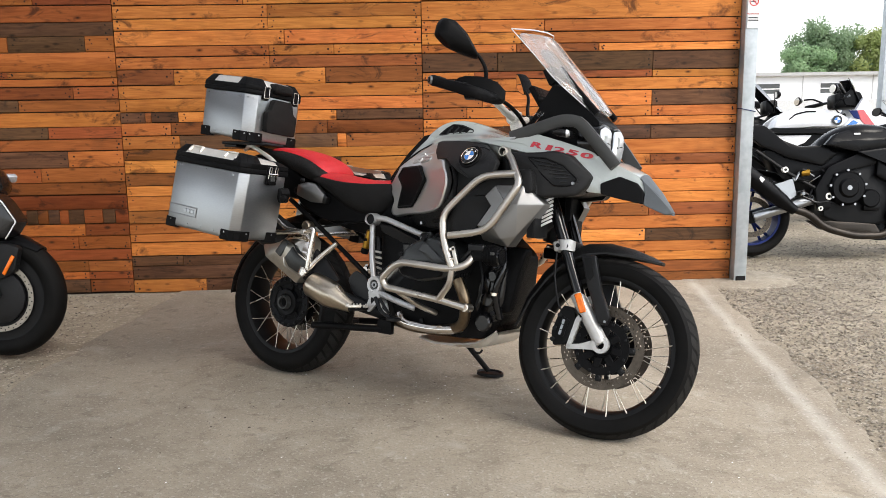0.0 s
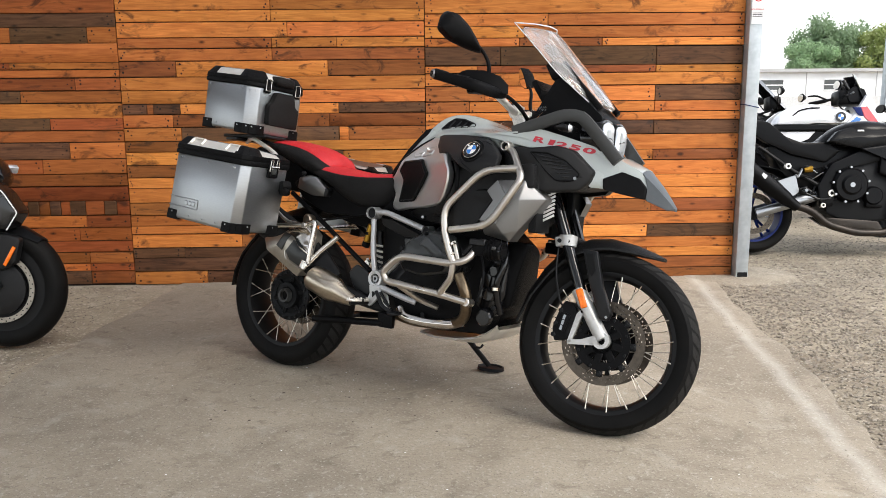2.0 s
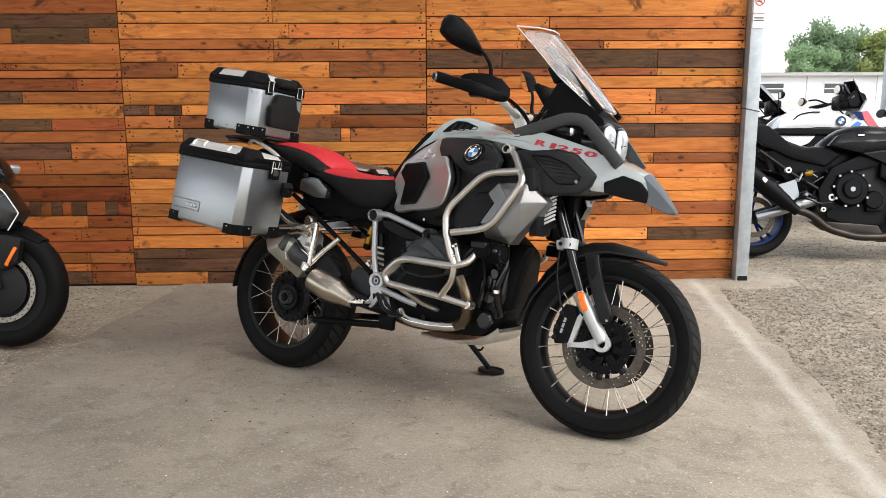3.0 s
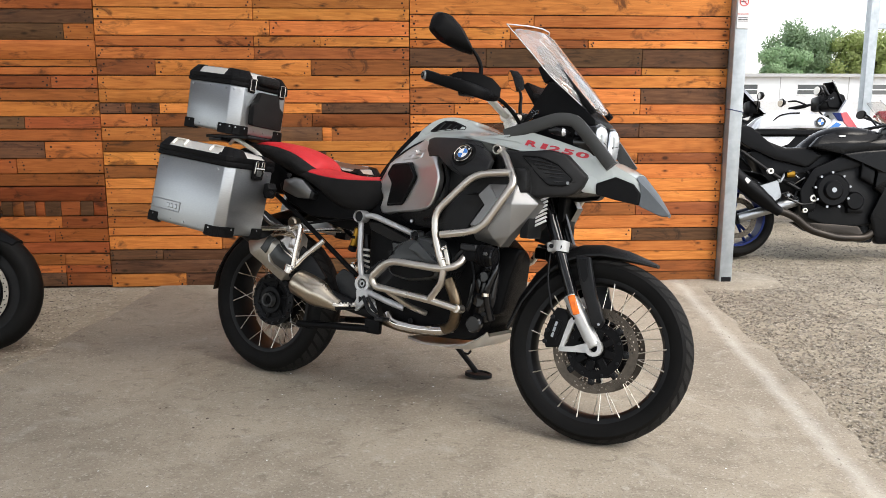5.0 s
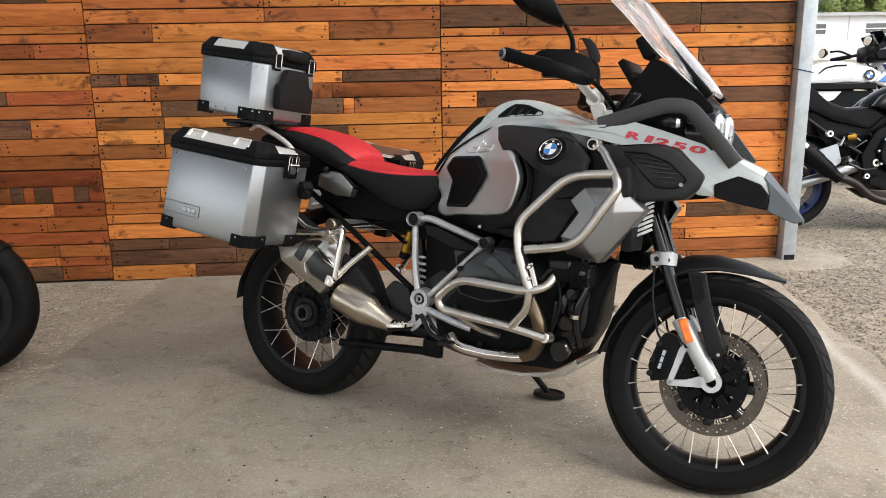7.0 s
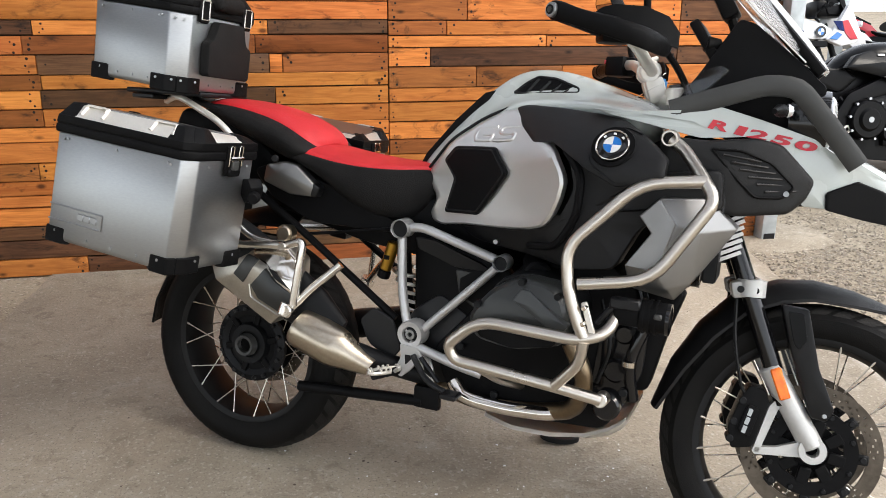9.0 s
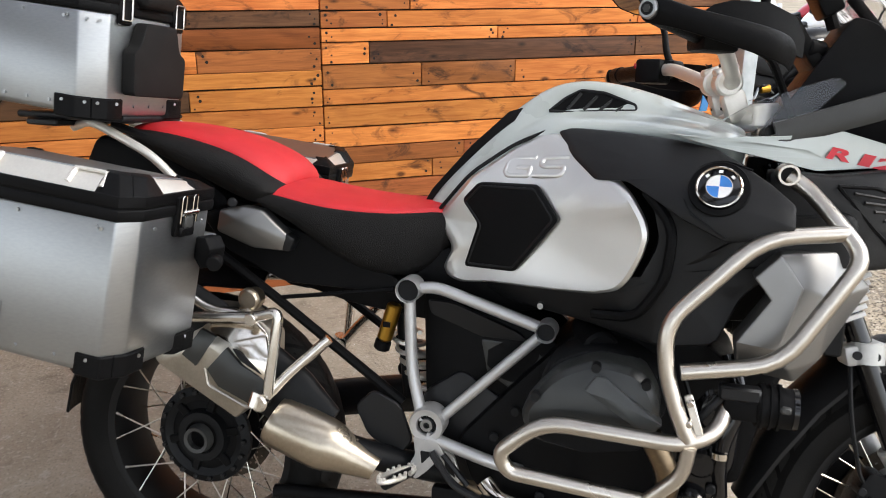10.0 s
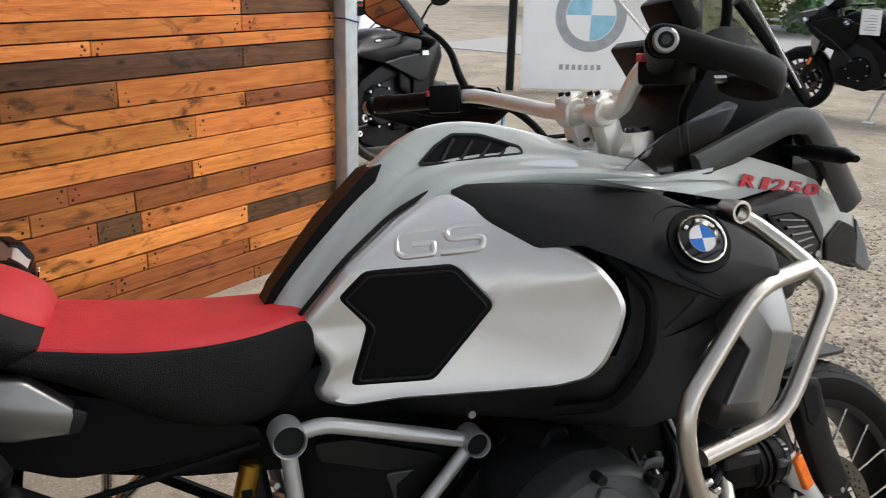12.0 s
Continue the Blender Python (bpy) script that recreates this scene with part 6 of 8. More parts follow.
for s in (-1, 1):
    def g(x, y, z, s=s):
        q = min(1.4, max(-0.3, (-y - 0.275) / 0.115))
        return (x, y, z) if s < 0 else (x - 0.10 - 0.005 * q, -y + 0.053 + 0.046 * q, z - 0.037 - 0.031 * q)
    part("grip", tube([g(1.015, -0.29, 1.224), g(0.957, -0.375, 1.241)], 0.0185, 14, 0), BLACKP, hb, "black rubber grip")
    part("switch_box", join(box(-0.03, -0.03, -0.028, 0.035, 0.03, 0.028, 0.008, 2, Matrix.Translation(g(1.035, -0.275, 1.222)) @ pose(0, 0, 0, 0, 0, -s * 28)), box(-0.02, -0.03, -0.014, 0.03, 0.02, 0.016, 0.008, 2, Matrix.Translation(g(1.072, -0.275, 1.232)) @ pose(0, 0, 0, 0, 0, -s * 28))), BLACKP, hb, "black switch cluster")
    part("red_switch", box(-0.012, -0.006, -0.006, 0.012, 0.006, 0.006, 0.002, 1, Matrix.Translation(g(1.005, -0.27, 1.232))), REDP, hb)
    part("brake_hose", tube([g(1.10, -0.26, 1.205), g(1.135, -0.20, 1.195), g(1.165, -0.13, 1.150), g(1.20, -0.10, 1.08)], 0.0075, 8, 0.04), BLACKP, hb)
    part("lever", tube([g(1.085, -0.28, 1.232), g(1.08, -0.34, 1.232), g(1.02, -0.40, 1.238)], 0.007, 8, 0.03), BLACKP, hb, "black hand lever")
    part("bar_end", cyl(g(0.966, -0.360, 1.239), g(0.948, -0.390, 1.2445), 0.0200, 0.0200, 22, 0.004), BLACKP, hb, "black bar-end weight")
    part("end_bolt", cyl(g(0.944, -0.400, 1.2448), g(0.9345, -0.4180, 1.2452), 0.0150, n=24, w=0.002), ALU, hb, "bright bar-end bolt")
    part("bolt_socket", cyl(g(0.9349, -0.4172, 1.2452), g(0.9340, -0.4190, 1.2452), 0.0098, n=18), STEELD, hb)
    part("socket_screw", cyl(g(0.9344, -0.4182, 1.2452), g(0.9333, -0.4202, 1.2453), 0.0060, n=6), GREYP, hb)
    gd = [((0.925, -0.392, 1.246), 0.016, 0.010), ((0.942, -0.402, 1.245), 0.0225, 0.016), ((0.965, -0.412, 1.240), 0.020, 0.013), ((1.00, -0.420, 1.229), 0.0175, 0.011), ((1.06, -0.420, 1.214), 0.0205, 0.011), ((1.115, -0.405, 1.200), 0.0225, 0.012), ((1.139, -0.375, 1.192), 0.0225, 0.012), ((1.150, -0.315, 1.187), 0.021, 0.011), ((1.152, -0.262, 1.190), 0.015, 0.009), ((1.148, -0.238, 1.192), 0.009, 0.007)]
    secs = []
    for i, (p, h, t) in enumerate(gd):
        a, b = Vector(gd[max(i - 1, 0)][0]), Vector(gd[min(i + 1, len(gd) - 1)][0])
        n = (b - a).normalized().cross(Vector((0, 0, 1))).normalized()
        shape = ((0.15, 1.0), (0.55, 0.92), (1.0, 0.30), (0.80, -0.35), (0.35, -1.0), (-0.15, -0.96), (-0.30, 0.0), (-0.15, 0.95))
        secs.append([g(*(Vector(p) + n * t * a + Vector((0, 0, h * b)))) for a, b in shape])
    gu = soft(part("hand_guard", rings(secs), BLACKP, hb, "black plastic hand guard", 60), 2)
    part("guard_screw", cyl(g(1.132, -0.252, 1.200), g(1.150, -0.256, 1.200), 0.006, n=12), ALU, gu)
    part("guard_spoiler", rings([[g(x, y, z0), g(x, y, z1), g(x + 0.006, y + 0.004, z1), g(x + 0.006, y + 0.004, z0)] for x, y, z0, z1 in ((1.010, -0.372, 1.222, 1.244), (1.030, -0.370, 1.216, 1.258), (1.055, -0.365, 1.210, 1.265), (1.105, -0.345, 1.200, 1.265), (1.148, -0.308, 1.195, 1.250), (1.168, -0.278, 1.190, 1.222))]), BLACKP, gu, "black upper wind spoiler")
    stalk = [g(1.095, -0.300, 1.225), g(1.108, -0.305, 1.262), g(1.106, -0.312, 1.300), g(1.088, -0.325, 1.335), g(1.070, -0.345, 1.358)] if s < 0 else [(0.980, 0.305, 1.190), (0.962, 0.318, 1.232), (0.956, 0.335, 1.275), (0.940, 0.358, 1.305), (0.915, 0.380, 1.328)]
    mi = part("mirror", join(tube(stalk, lambda f: 0.0085 - 0.0025 * f, 10, 0.02), cyl(Vector(stalk[0]) - Vector((0.003, 0, 0.010)), stalk[0], 0.014, 0.010, 14)), BLACKP, hb, "black mirror on a bent stalk")
    inner, outer = (Vector((1.090, -0.322, 1.335)), Vector((0.976, -0.456, 1.440))) if s < 0 else (Vector((0.925, 0.372, 1.318)), Vector((0.816, 0.478, 1.408)))
    ax = (outer - inner).normalized()
    nr = Vector((-0.80, 0.55, 0.0) if s < 0 else (-0.86, -0.38, 0.0))
    nr = (nr - ax * nr.dot(ax)).normalized()
    up = nr.cross(ax) if nr.cross(ax).z > 0 else ax.cross(nr)
    hm = Matrix.Translation((inner + outer) / 2) @ Matrix((ax, up, nr)).transposed().to_4x4()
    o2 = smooth2([(-0.100, -0.012), (-0.060, 0.010), (-0.005, 0.034), (0.060, 0.044), (0.094, 0.030), (0.100, 0.0), (0.085, -0.044), (0.030, -0.052), (-0.045, -0.034)], 0.014)
    o2 = o2 if s < 0 else [(a * 0.82, c * 0.82) for a, c in o2]
    head = rings([[(a * 0.55 + 0.004, c * 0.5, -0.040) for a, c in o2], [(a * 0.88, c * 0.88, -0.026) for a, c in o2], [(a, c, 0.0) for a, c in o2], [(a * 0.98, c * 0.97, 0.008) for a, c in o2], [(a * 0.92, c * 0.90, 0.006) for a, c in o2]])
    part("mirror_head", moved(head, hm), BLACKP, mi)
    part("mirror_face", moved(prism([(a * 0.91, c * 0.89) for a, c in o2], 0.0065, 0.0085, plane="xy"), hm), MIRROR, mi, "mirror glass")

# seats
def seat(name, st, label, share):
    """Stations of (x, top, edge height, half-width, lower edge); share: how much of the width the red top covers."""
    red, blk = [], []
    for x, zt, ze, w, zb in st:
        r = w * share
        crown = [(0.0, zt), (r * 0.45, zt - 0.002), (r * 0.82, ze + (zt - ze) * 0.5), (r, ze)]
        red.append([(x, -y, z) for y, z in crown[::-1]] + [(x, y, z) for y, z in crown[1:]] + [(x, y, z - 0.02) for y, z in crown[::-1]] + [(x, -y, z - 0.02) for y, z in crown[1:]])
        sidep = [(r * 0.97, ze - 0.003), (r + 0.004, ze - 0.006), (w + 0.006, ze - 0.010 - 0.25 * (w - r)), (w + 0.016, ze * 0.5 + zb * 0.5), (w * 0.98, zb + 0.012), (w * 0.75, zb), (0.0, zb)]
        blk.append([(x, -y, z) for y, z in sidep] + [(x, y, z) for y, z in sidep[-2::-1]])
    b = soft(part(name, rings(blk), SEATB, bike, label, 60), 2)
    soft(part("red_cover", rings(red), SEATR, b, "red vinyl seat top", 60), 2)
    return b


seat("rider_seat", [(0.140, 0.905, 0.890, 0.125, 0.865), (0.185, 0.918, 0.898, 0.136, 0.846), (0.25, 0.908, 0.886, 0.142, 0.822), (0.32, 0.898, 0.876, 0.144, 0.772), (0.40, 0.890, 0.872, 0.140, 0.738), (0.47, 0.889, 0.873, 0.124, 0.728), (0.52, 0.893, 0.877, 0.100, 0.744), (0.555, 0.893, 0.880, 0.082, 0.780), (0.580, 0.876, 0.866, 0.072, 0.820)], "red and black rider seat", 1.0)
seat("passenger_seat", [(-0.200, 1.004, 0.998, 0.050, 0.985), (-0.17, 1.020, 1.008, 0.085, 0.972), (-0.07, 1.024, 1.006, 0.122, 0.940), (0.03, 1.012, 0.990, 0.134, 0.905), (0.10, 0.996, 0.972, 0.142, 0.876), (0.15, 0.978, 0.950, 0.144, 0.860), (0.185, 0.962, 0.930, 0.140, 0.858), (0.208, 0.944, 0.915, 0.122, 0.866), (0.218, 0.925, 0.905, 0.095, 0.880)], "red and black passenger seat", 0.80)
for s in (-1, 1):
    tl = part("tail_cover", facets({"a": (0.088, 0.149, 0.850), "b": (0.143, 0.150, 0.862), "c": (0.186, 0.150, 0.856), "d": (0.250, 0.142, 0.799), "e": (0.236, 0.140, 0.773), "f": (0.161, 0.143, 0.774), "h": (0.078, 0.145, 0.803), "g": (0.136, 0.166, 0.832)}, ["abg", "bcg", "cdg", "deg", "efg", "fhg", "hag"], s, 0.03, 0.005), SHELL, bike, "satin silver faceted tail cover")
    part("cover_tip", facets({"a": (0.238, 0.146, 0.812), "b": (0.256, 0.141, 0.800), "c": (0.244, 0.139, 0.772), "d": (0.228, 0.144, 0.774)}, ["abcd"], s, 0.03, 0.004), DARK, tl)
    part("cover_lock", cyl((0.120, s * 0.150, 0.868), (0.124, s * 0.162, 0.869), 0.010, n=14, w=0.002), DARK, tl)
    part("tail_side", pillow([(0.02, 0.83), (0.10, 0.86), (0.30, 0.80), (0.46, 0.74), (0.50, 0.70), (0.22, 0.70), (0.08, 0.76)], lambda x, z, s=s: s * 0.112, 0.04, 0.01, 0.02), BLACKP, bike)
    part("grab_rail", tube([(-0.30, s * 0.10, 1.0), (-0.22, s * 0.15, 1.020), (-0.06, s * 0.165, 0.955), (0.0, s * 0.16, 0.90)], 0.0095, 10, 0.04), ALUL, bike, "silver grab rail")
    car = part("case_carrier", join(tube([(-0.02, s * 0.22, 0.735), (0.093, s * 0.215, 0.652), (0.20, s * 0.20, 0.642)], 0.0095, 10, 0.03), tube([(-0.10, s * 0.235, 0.615), (0.028, s * 0.225, 0.630), (0.202, s * 0.21, 0.645), (0.258, s * 0.215, 0.664), (0.252, s * 0.22, 0.595), (0.240, s * 0.224, 0.490)], 0.0115, 10, 0.02), tube([(0.350, s * 0.17, 0.606), (0.275, s * 0.200, 0.53), (0.226, s * 0.222, 0.470)], 0.0115, 10, 0.02), tube([(-0.24, s * 0.23, 0.70), (-0.02, s * 0.225, 0.735)], 0.0095, 8, 0)), CARRY, bike, "bright stainless case carrier")
    part("carrier_boss", join(cyl((0.226, s * 0.20, 0.472), (0.226, s * 0.242, 0.472), 0.019, n=18, w=0.004), tube([(0.222, s * 0.226, 0.492), (0.215, s * 0.232, 0.462)], 0.016, 10, 0)), CARRY, car)
    part("carrier_boss", cyl((0.20, s * 0.20, 0.643), (0.20, s * 0.23, 0.643), 0.013, n=14, w=0.002), CARRY, car)
    part("lock_knob", join(cyl((0.166, s * 0.13, 0.667), (0.166, s * 0.172, 0.667), 0.022, n=18, w=0.004), weld(lathe([(0.026, s * 0.155), (0.026, s * 0.165), (0.02, s * 0.165), (0.02, s * 0.155)], (0.166, 0, 0.667), 10))), NICKEL, car, "knurled lock knob")
part("rear_rack", join(box(-0.40, -0.16, 1.018, -0.13, 0.06, 1.034, 0.006, 2), box(-0.36, -0.18, 1.004, -0.28, 0.10, 1.019, 0.004), tube([(-0.20, -0.10, 1.01), (-0.05, -0.10, 0.97)], 0.01, 8, 0)), DARK, bike, "dark luggage rack")
part("tail_unit", join(prism(smooth2([(-0.30, 0.90), (-0.26, 0.985), (-0.05, 0.965), (0.08, 0.86), (0.05, 0.78), (-0.18, 0.80)], 0.02), -0.085, 0.085, 0.02, 2)), BLACKP, bike)


# aluminium cases
def case(name, P, plan, h, label, handles, fall=0.0):
    """plan: corners (u, y) in order; h: body, band and lid heights. P(u, y, v) places a point."""
    cu, cy = sum(p[0] for p in plan) / len(plan), sum(p[1] for p in plan) / len(plan)
    grow = lambda k, e=0.0: [(cu + (u - cu) * k + (e if u > cu else -e), cy + (y - cy) * k + (e if y > cy else -e)) for u, y in plan]
    ring = lambda pl, v: [P(u, y, v) for u, y in pl]
    outer = min(p[1] for p in plan)
    cap = lambda pl, v: [P(u, y, v - fall * (y - outer)) for u, y in pl]
    h0, h1, h2 = h
    body = part(name, bevel(weld(rings([ring(grow(0.985), 0.0), ring(plan, 0.012), ring(plan, h0)])), 0.004, 2), ALU, bike, label, 30)
    band = part("lid_band", bevel(weld(rings([ring(grow(1, 0.004), h0), ring(grow(1, 0.006), h0 + 0.004), ring(grow(1, 0.006), h0 + (h1 - h0) * 0.45), ring(grow(1, 0.003), h0 + (h1 - h0) * 0.5), ring(grow(1, 0.006), h0 + (h1 - h0) * 0.55), ring(grow(1, 0.004), h1)])), 0.0015), BLACKP, body, "black plastic lid band", 30)
    # One aluminium: slope toned lighter, top darker, for what each face reflects.
    part("lid", bevel(weld(rings([ring(grow(1, 0.002), h1 - 0.002), cap(grow(1, -0.026), h2 - 0.001), cap(grow(1, -0.040), h2 - 0.001)])), 0.003, 2), ALUL, body, "aluminium lid slope, toned light for its sky reflection", 30)
    part("lid_top", bevel(weld(rings([cap(grow(1, -0.030), h2 - 0.002), cap(grow(1, -0.030), h2 + 0.0015)])), 0.001), ALU, body, "aluminium lid top, toned dark for its dim reflection", 30)
    n = len(plan)
    for i, (u, y) in enumerate(plan):
        a, b = plan[i - 1], plan[(i + 1) % n]
        da, db = Vector((a[0] - u, a[1] - y)), Vector((b[0] - u, b[1] - y))
        if min(da.length, db.length) < 0.10:
            la, lb = min(0.035, da.length * 0.5 + 0.0015), min(0.035, db.length * 0.5 + 0.0015)
            la, lb = (0.05 if da.length > 0.1 else la), (0.05 if db.length > 0.1 else lb)
        else:
            la = lb = 0.055
        da, db = da.normalized(), db.normalized()
        outw = (Vector((u - cu, y - cy))).normalized()
        q = lambda d, l, e: (u + d.x * l + outw.x * e, y + d.y * l + outw.y * e)
        low = [q(da, la, 0.005), q(da, 0, 0.007), q(db, lb, 0.005)]
        inn = [q(da, la, -0.02), q(da, 0, -0.03), q(db, lb, -0.02)]
        part("corner_cap", bevel(weld(rings([[P(*p, v) for p in low + inn[::-1]] for v in (-0.008, 0.036)])), 0.003), BLACKP, body, "black corner protector", 30)
        inward = lambda p, e: (p[0] + (-e if p[0] > cu else e), p[1] + (-e if p[1] > cy else e))
        short = [q(da, la * (0.4 if la > 0.04 else 1), 0.005), low[1], q(db, lb * (0.4 if lb > 0.04 else 1), 0.005)]
        top = [inward(p, 0.022) for p in short]
        tin = [inward(p, 0.042) for p in short]
        part("lid_corner", bevel(weld(rings([[P(*p, h1 - 0.003) for p in low] + [P(*p, h1 - 0.003) for p in inn[::-1]], cap(top, h2 + 0.002) + cap(tin[::-1], h2 - 0.004), cap(tin, h2 + 0.0055) + cap(tin[::-1], h2 + 0.001)])), 0.002), BLACKP, body, "black lid corner", 30)
        for d, l in ((da, la * 0.6), (db, lb * 0.6)):
            if l > 0.018:
                for v in (0.026, h0 - 0.016):
                    c = Vector(P(*q(d, l, 0.006), v))
                    e = Vector(P(*q(d, l, 0.010), v)) - c
                    part("rivet", cyl(c, c + e.normalized() * 0.003, 0.0034, n=8), ALU, body)
    for i in range(n):
        a, b = Vector(plan[i]), Vector(plan[(i + 1) % n])
        if (b - a).length > 0.2:
            nrm = Vector((b.y - a.y, a.x - b.x)).normalized()
            if nrm.dot((a + b) / 2 - Vector((cu, cy))) < 0:
                nrm = -nrm
            for f, v in ((0.34, 0.02), (0.55, 0.02), (0.76, 0.02), (0.09, h0 - 0.013), (0.5, h0 - 0.013), (0.91, h0 - 0.013)):
                c = a.lerp(b, f)
                for v in (v,):
                    p = Vector(P(c.x, c.y, v))
                    part("rivet", cyl(p, Vector(P(c.x + nrm.x * 0.003, c.y + nrm.y * 0.003, v)), 0.0034, n=8), ALU, body)
    for u, y in handles:
        pts = [P(u - 0.034, y - 0.022, h2 - 0.014), P(u - 0.030, y - 0.012, h2 - 0.002), P(u + 0.030, y - 0.012, h2 - 0.002), P(u + 0.034, y - 0.022, h2 - 0.014)]
        eye = part("lashing_eye", tube(pts, 0.0034, 8, 0.008), ALUL, body, "aluminium lashing eye")
        for e in (-0.034, 0.034):
            part("eye_foot", tube([P(u + e, y - 0.030, h2 - 0.026), P(u + e * 0.95, y - 0.008, h2 - 0.003)], 0.0052, 8, 0), ALUL, eye)
    return body


for s in (-1, 1):
    def PP(u, y, v, s=s):
        return (-0.312 + 0.975 * u + 0.155 * v, -s * y, 0.640 - 0.10 * u + 0.965 * v)
    plan = [(0.0, -0.525), (0.388, -0.525), (0.412, -0.485), (0.424, -0.29), (0.0, -0.275)]
    pn = case("pannier", PP, plan, (0.283, 0.328, 0.362), "riveted brushed aluminium side case", [(0.095, -0.490), (0.315, -0.490)], 0.11)
    em = [tube([PP(a, -0.526, b), PP(c, -0.526, d)], 0.0022, 6, 0) for a, b, c, d in ((0.0, 0.095, 0.175, 0.095), (0.175, 0.095, 0.175, 0.055), (0.175, 0.055, 0.0, 0.055))]
    part("pressed_frame", join(*em), ALU, pn)
    part("pressed_mark", join(*[box(-0.010, -0.002, -0.009, 0.010, 0.002, 0.009, 0.003, 1, Matrix.Translation(PP(0.105 + 0.022 * k, -0.526, 0.076)) @ pose(0, 0, 0, 0, 10, 0)) for k in range(3)]), ALU, pn)
    LM = Matrix.Translation(PP(0.424, -0.375, 0.285)) @ pose(0, 0, 0, 0, 9, s * 5)
    lt = part("latch", moved(join(box(-0.004, -0.028, -0.040, 0.006, 0.028, 0.034, 0.004, 2), box(0.0, -0.020, -0.040, 0.012, 0.020, -0.022, 0.003)), LM), BLACKP, pn, "black latch housing")
    for y in (-0.016, 0.016):
        part("latch_loop", moved(tube([(0.010, y - 0.006, -0.014), (0.010, y - 0.006, 0.036), (0.010, y + 0.006, 0.036), (0.010, y + 0.006, -0.014)], 0.0020, 6, 0.004, closed=True), LM), CHROME, lt, "bright wire latch loop")
    part("latch_pin", moved(cyl((0.011, -0.022, 0.006), (0.011, 0.022, 0.006), 0.0055, n=12), LM), CHROME, lt)
    part("latch_lever", moved(box(0.004, -0.012, -0.024, 0.014, 0.012, 0.000, 0.003), LM), GREYP, lt)
    part("case_lock", join(moved(prism(smooth2([(-0.020, 0.026), (0.004, 0.034), (0.024, 0.016), (0.020, -0.022), (0.004, -0.032), (-0.018, -0.016)], 0.004), -0.020, 0.020, 0.006, 2), Matrix.Translation(PP(0.448, -0.31, 0.205)) @ pose(0, 0, 0, 0, 14, s * 20)), cyl(Vector(PP(0.474, -0.325, 0.195)), Vector(PP(0.482, -0.348, 0.193)), 0.015, n=16, w=0.003)), BLACKP, pn, "black angular case lock")


def TP(u, y, v):
    return (-0.415 + 0.988 * u + 0.07 * v, y - 0.10, 1.062 - 0.10 * u + 0.994 * v)


tplan = [(0.0, -0.17), (0.255, -0.17), (0.295, -0.125), (0.295, 0.135), (0.265, 0.17), (0.0, 0.17)]
tc = case("top_case", TP, tplan, (0.205, 0.245, 0.275), "riveted brushed aluminium top case", [(0.13, -0.06), (0.13, 0.06)])
padm = lambda pts, x0, x1: prism(smooth2(pts, 0.012), x0, x1, 0.010, 2, "yz")
TF = Matrix.Translation(TP(0.295, 0.01, 0.0)) @ pose(0, 0, 0, 0, 4, 0)
part("back_pad", moved(padm([(-0.092, 0.045), (-0.095, 0.135), (-0.075, 0.145), (-0.055, 0.195), (0.055, 0.195), (0.07, 0.14), (0.095, 0.13), (0.092, 0.04)], 0.0, 0.032), TF), SEATB, tc, "black padded backrest")
part("lid_pad", moved(box(-0.04, -0.058, 0.225, 0.03, 0.058, 0.268, 0.016, 3), TF), SEATB, tc, "black lid cushion")
for y in (-0.095, 0.095):
    lt = part("latch", moved(box(-0.004, y - 0.020, 0.185, 0.010, y + 0.020, 0.240, 0.004), TF), BLACKP, tc, "black toggle latch")
    part("latch_loop", moved(tube([(0.012, y + a, b) for a, b in ((-0.015, 0.195), (-0.015, 0.245), (0.015, 0.245), (0.015, 0.195), (-0.015, 0.195))], 0.0022, 6, 0.006), TF), CHROME, lt)

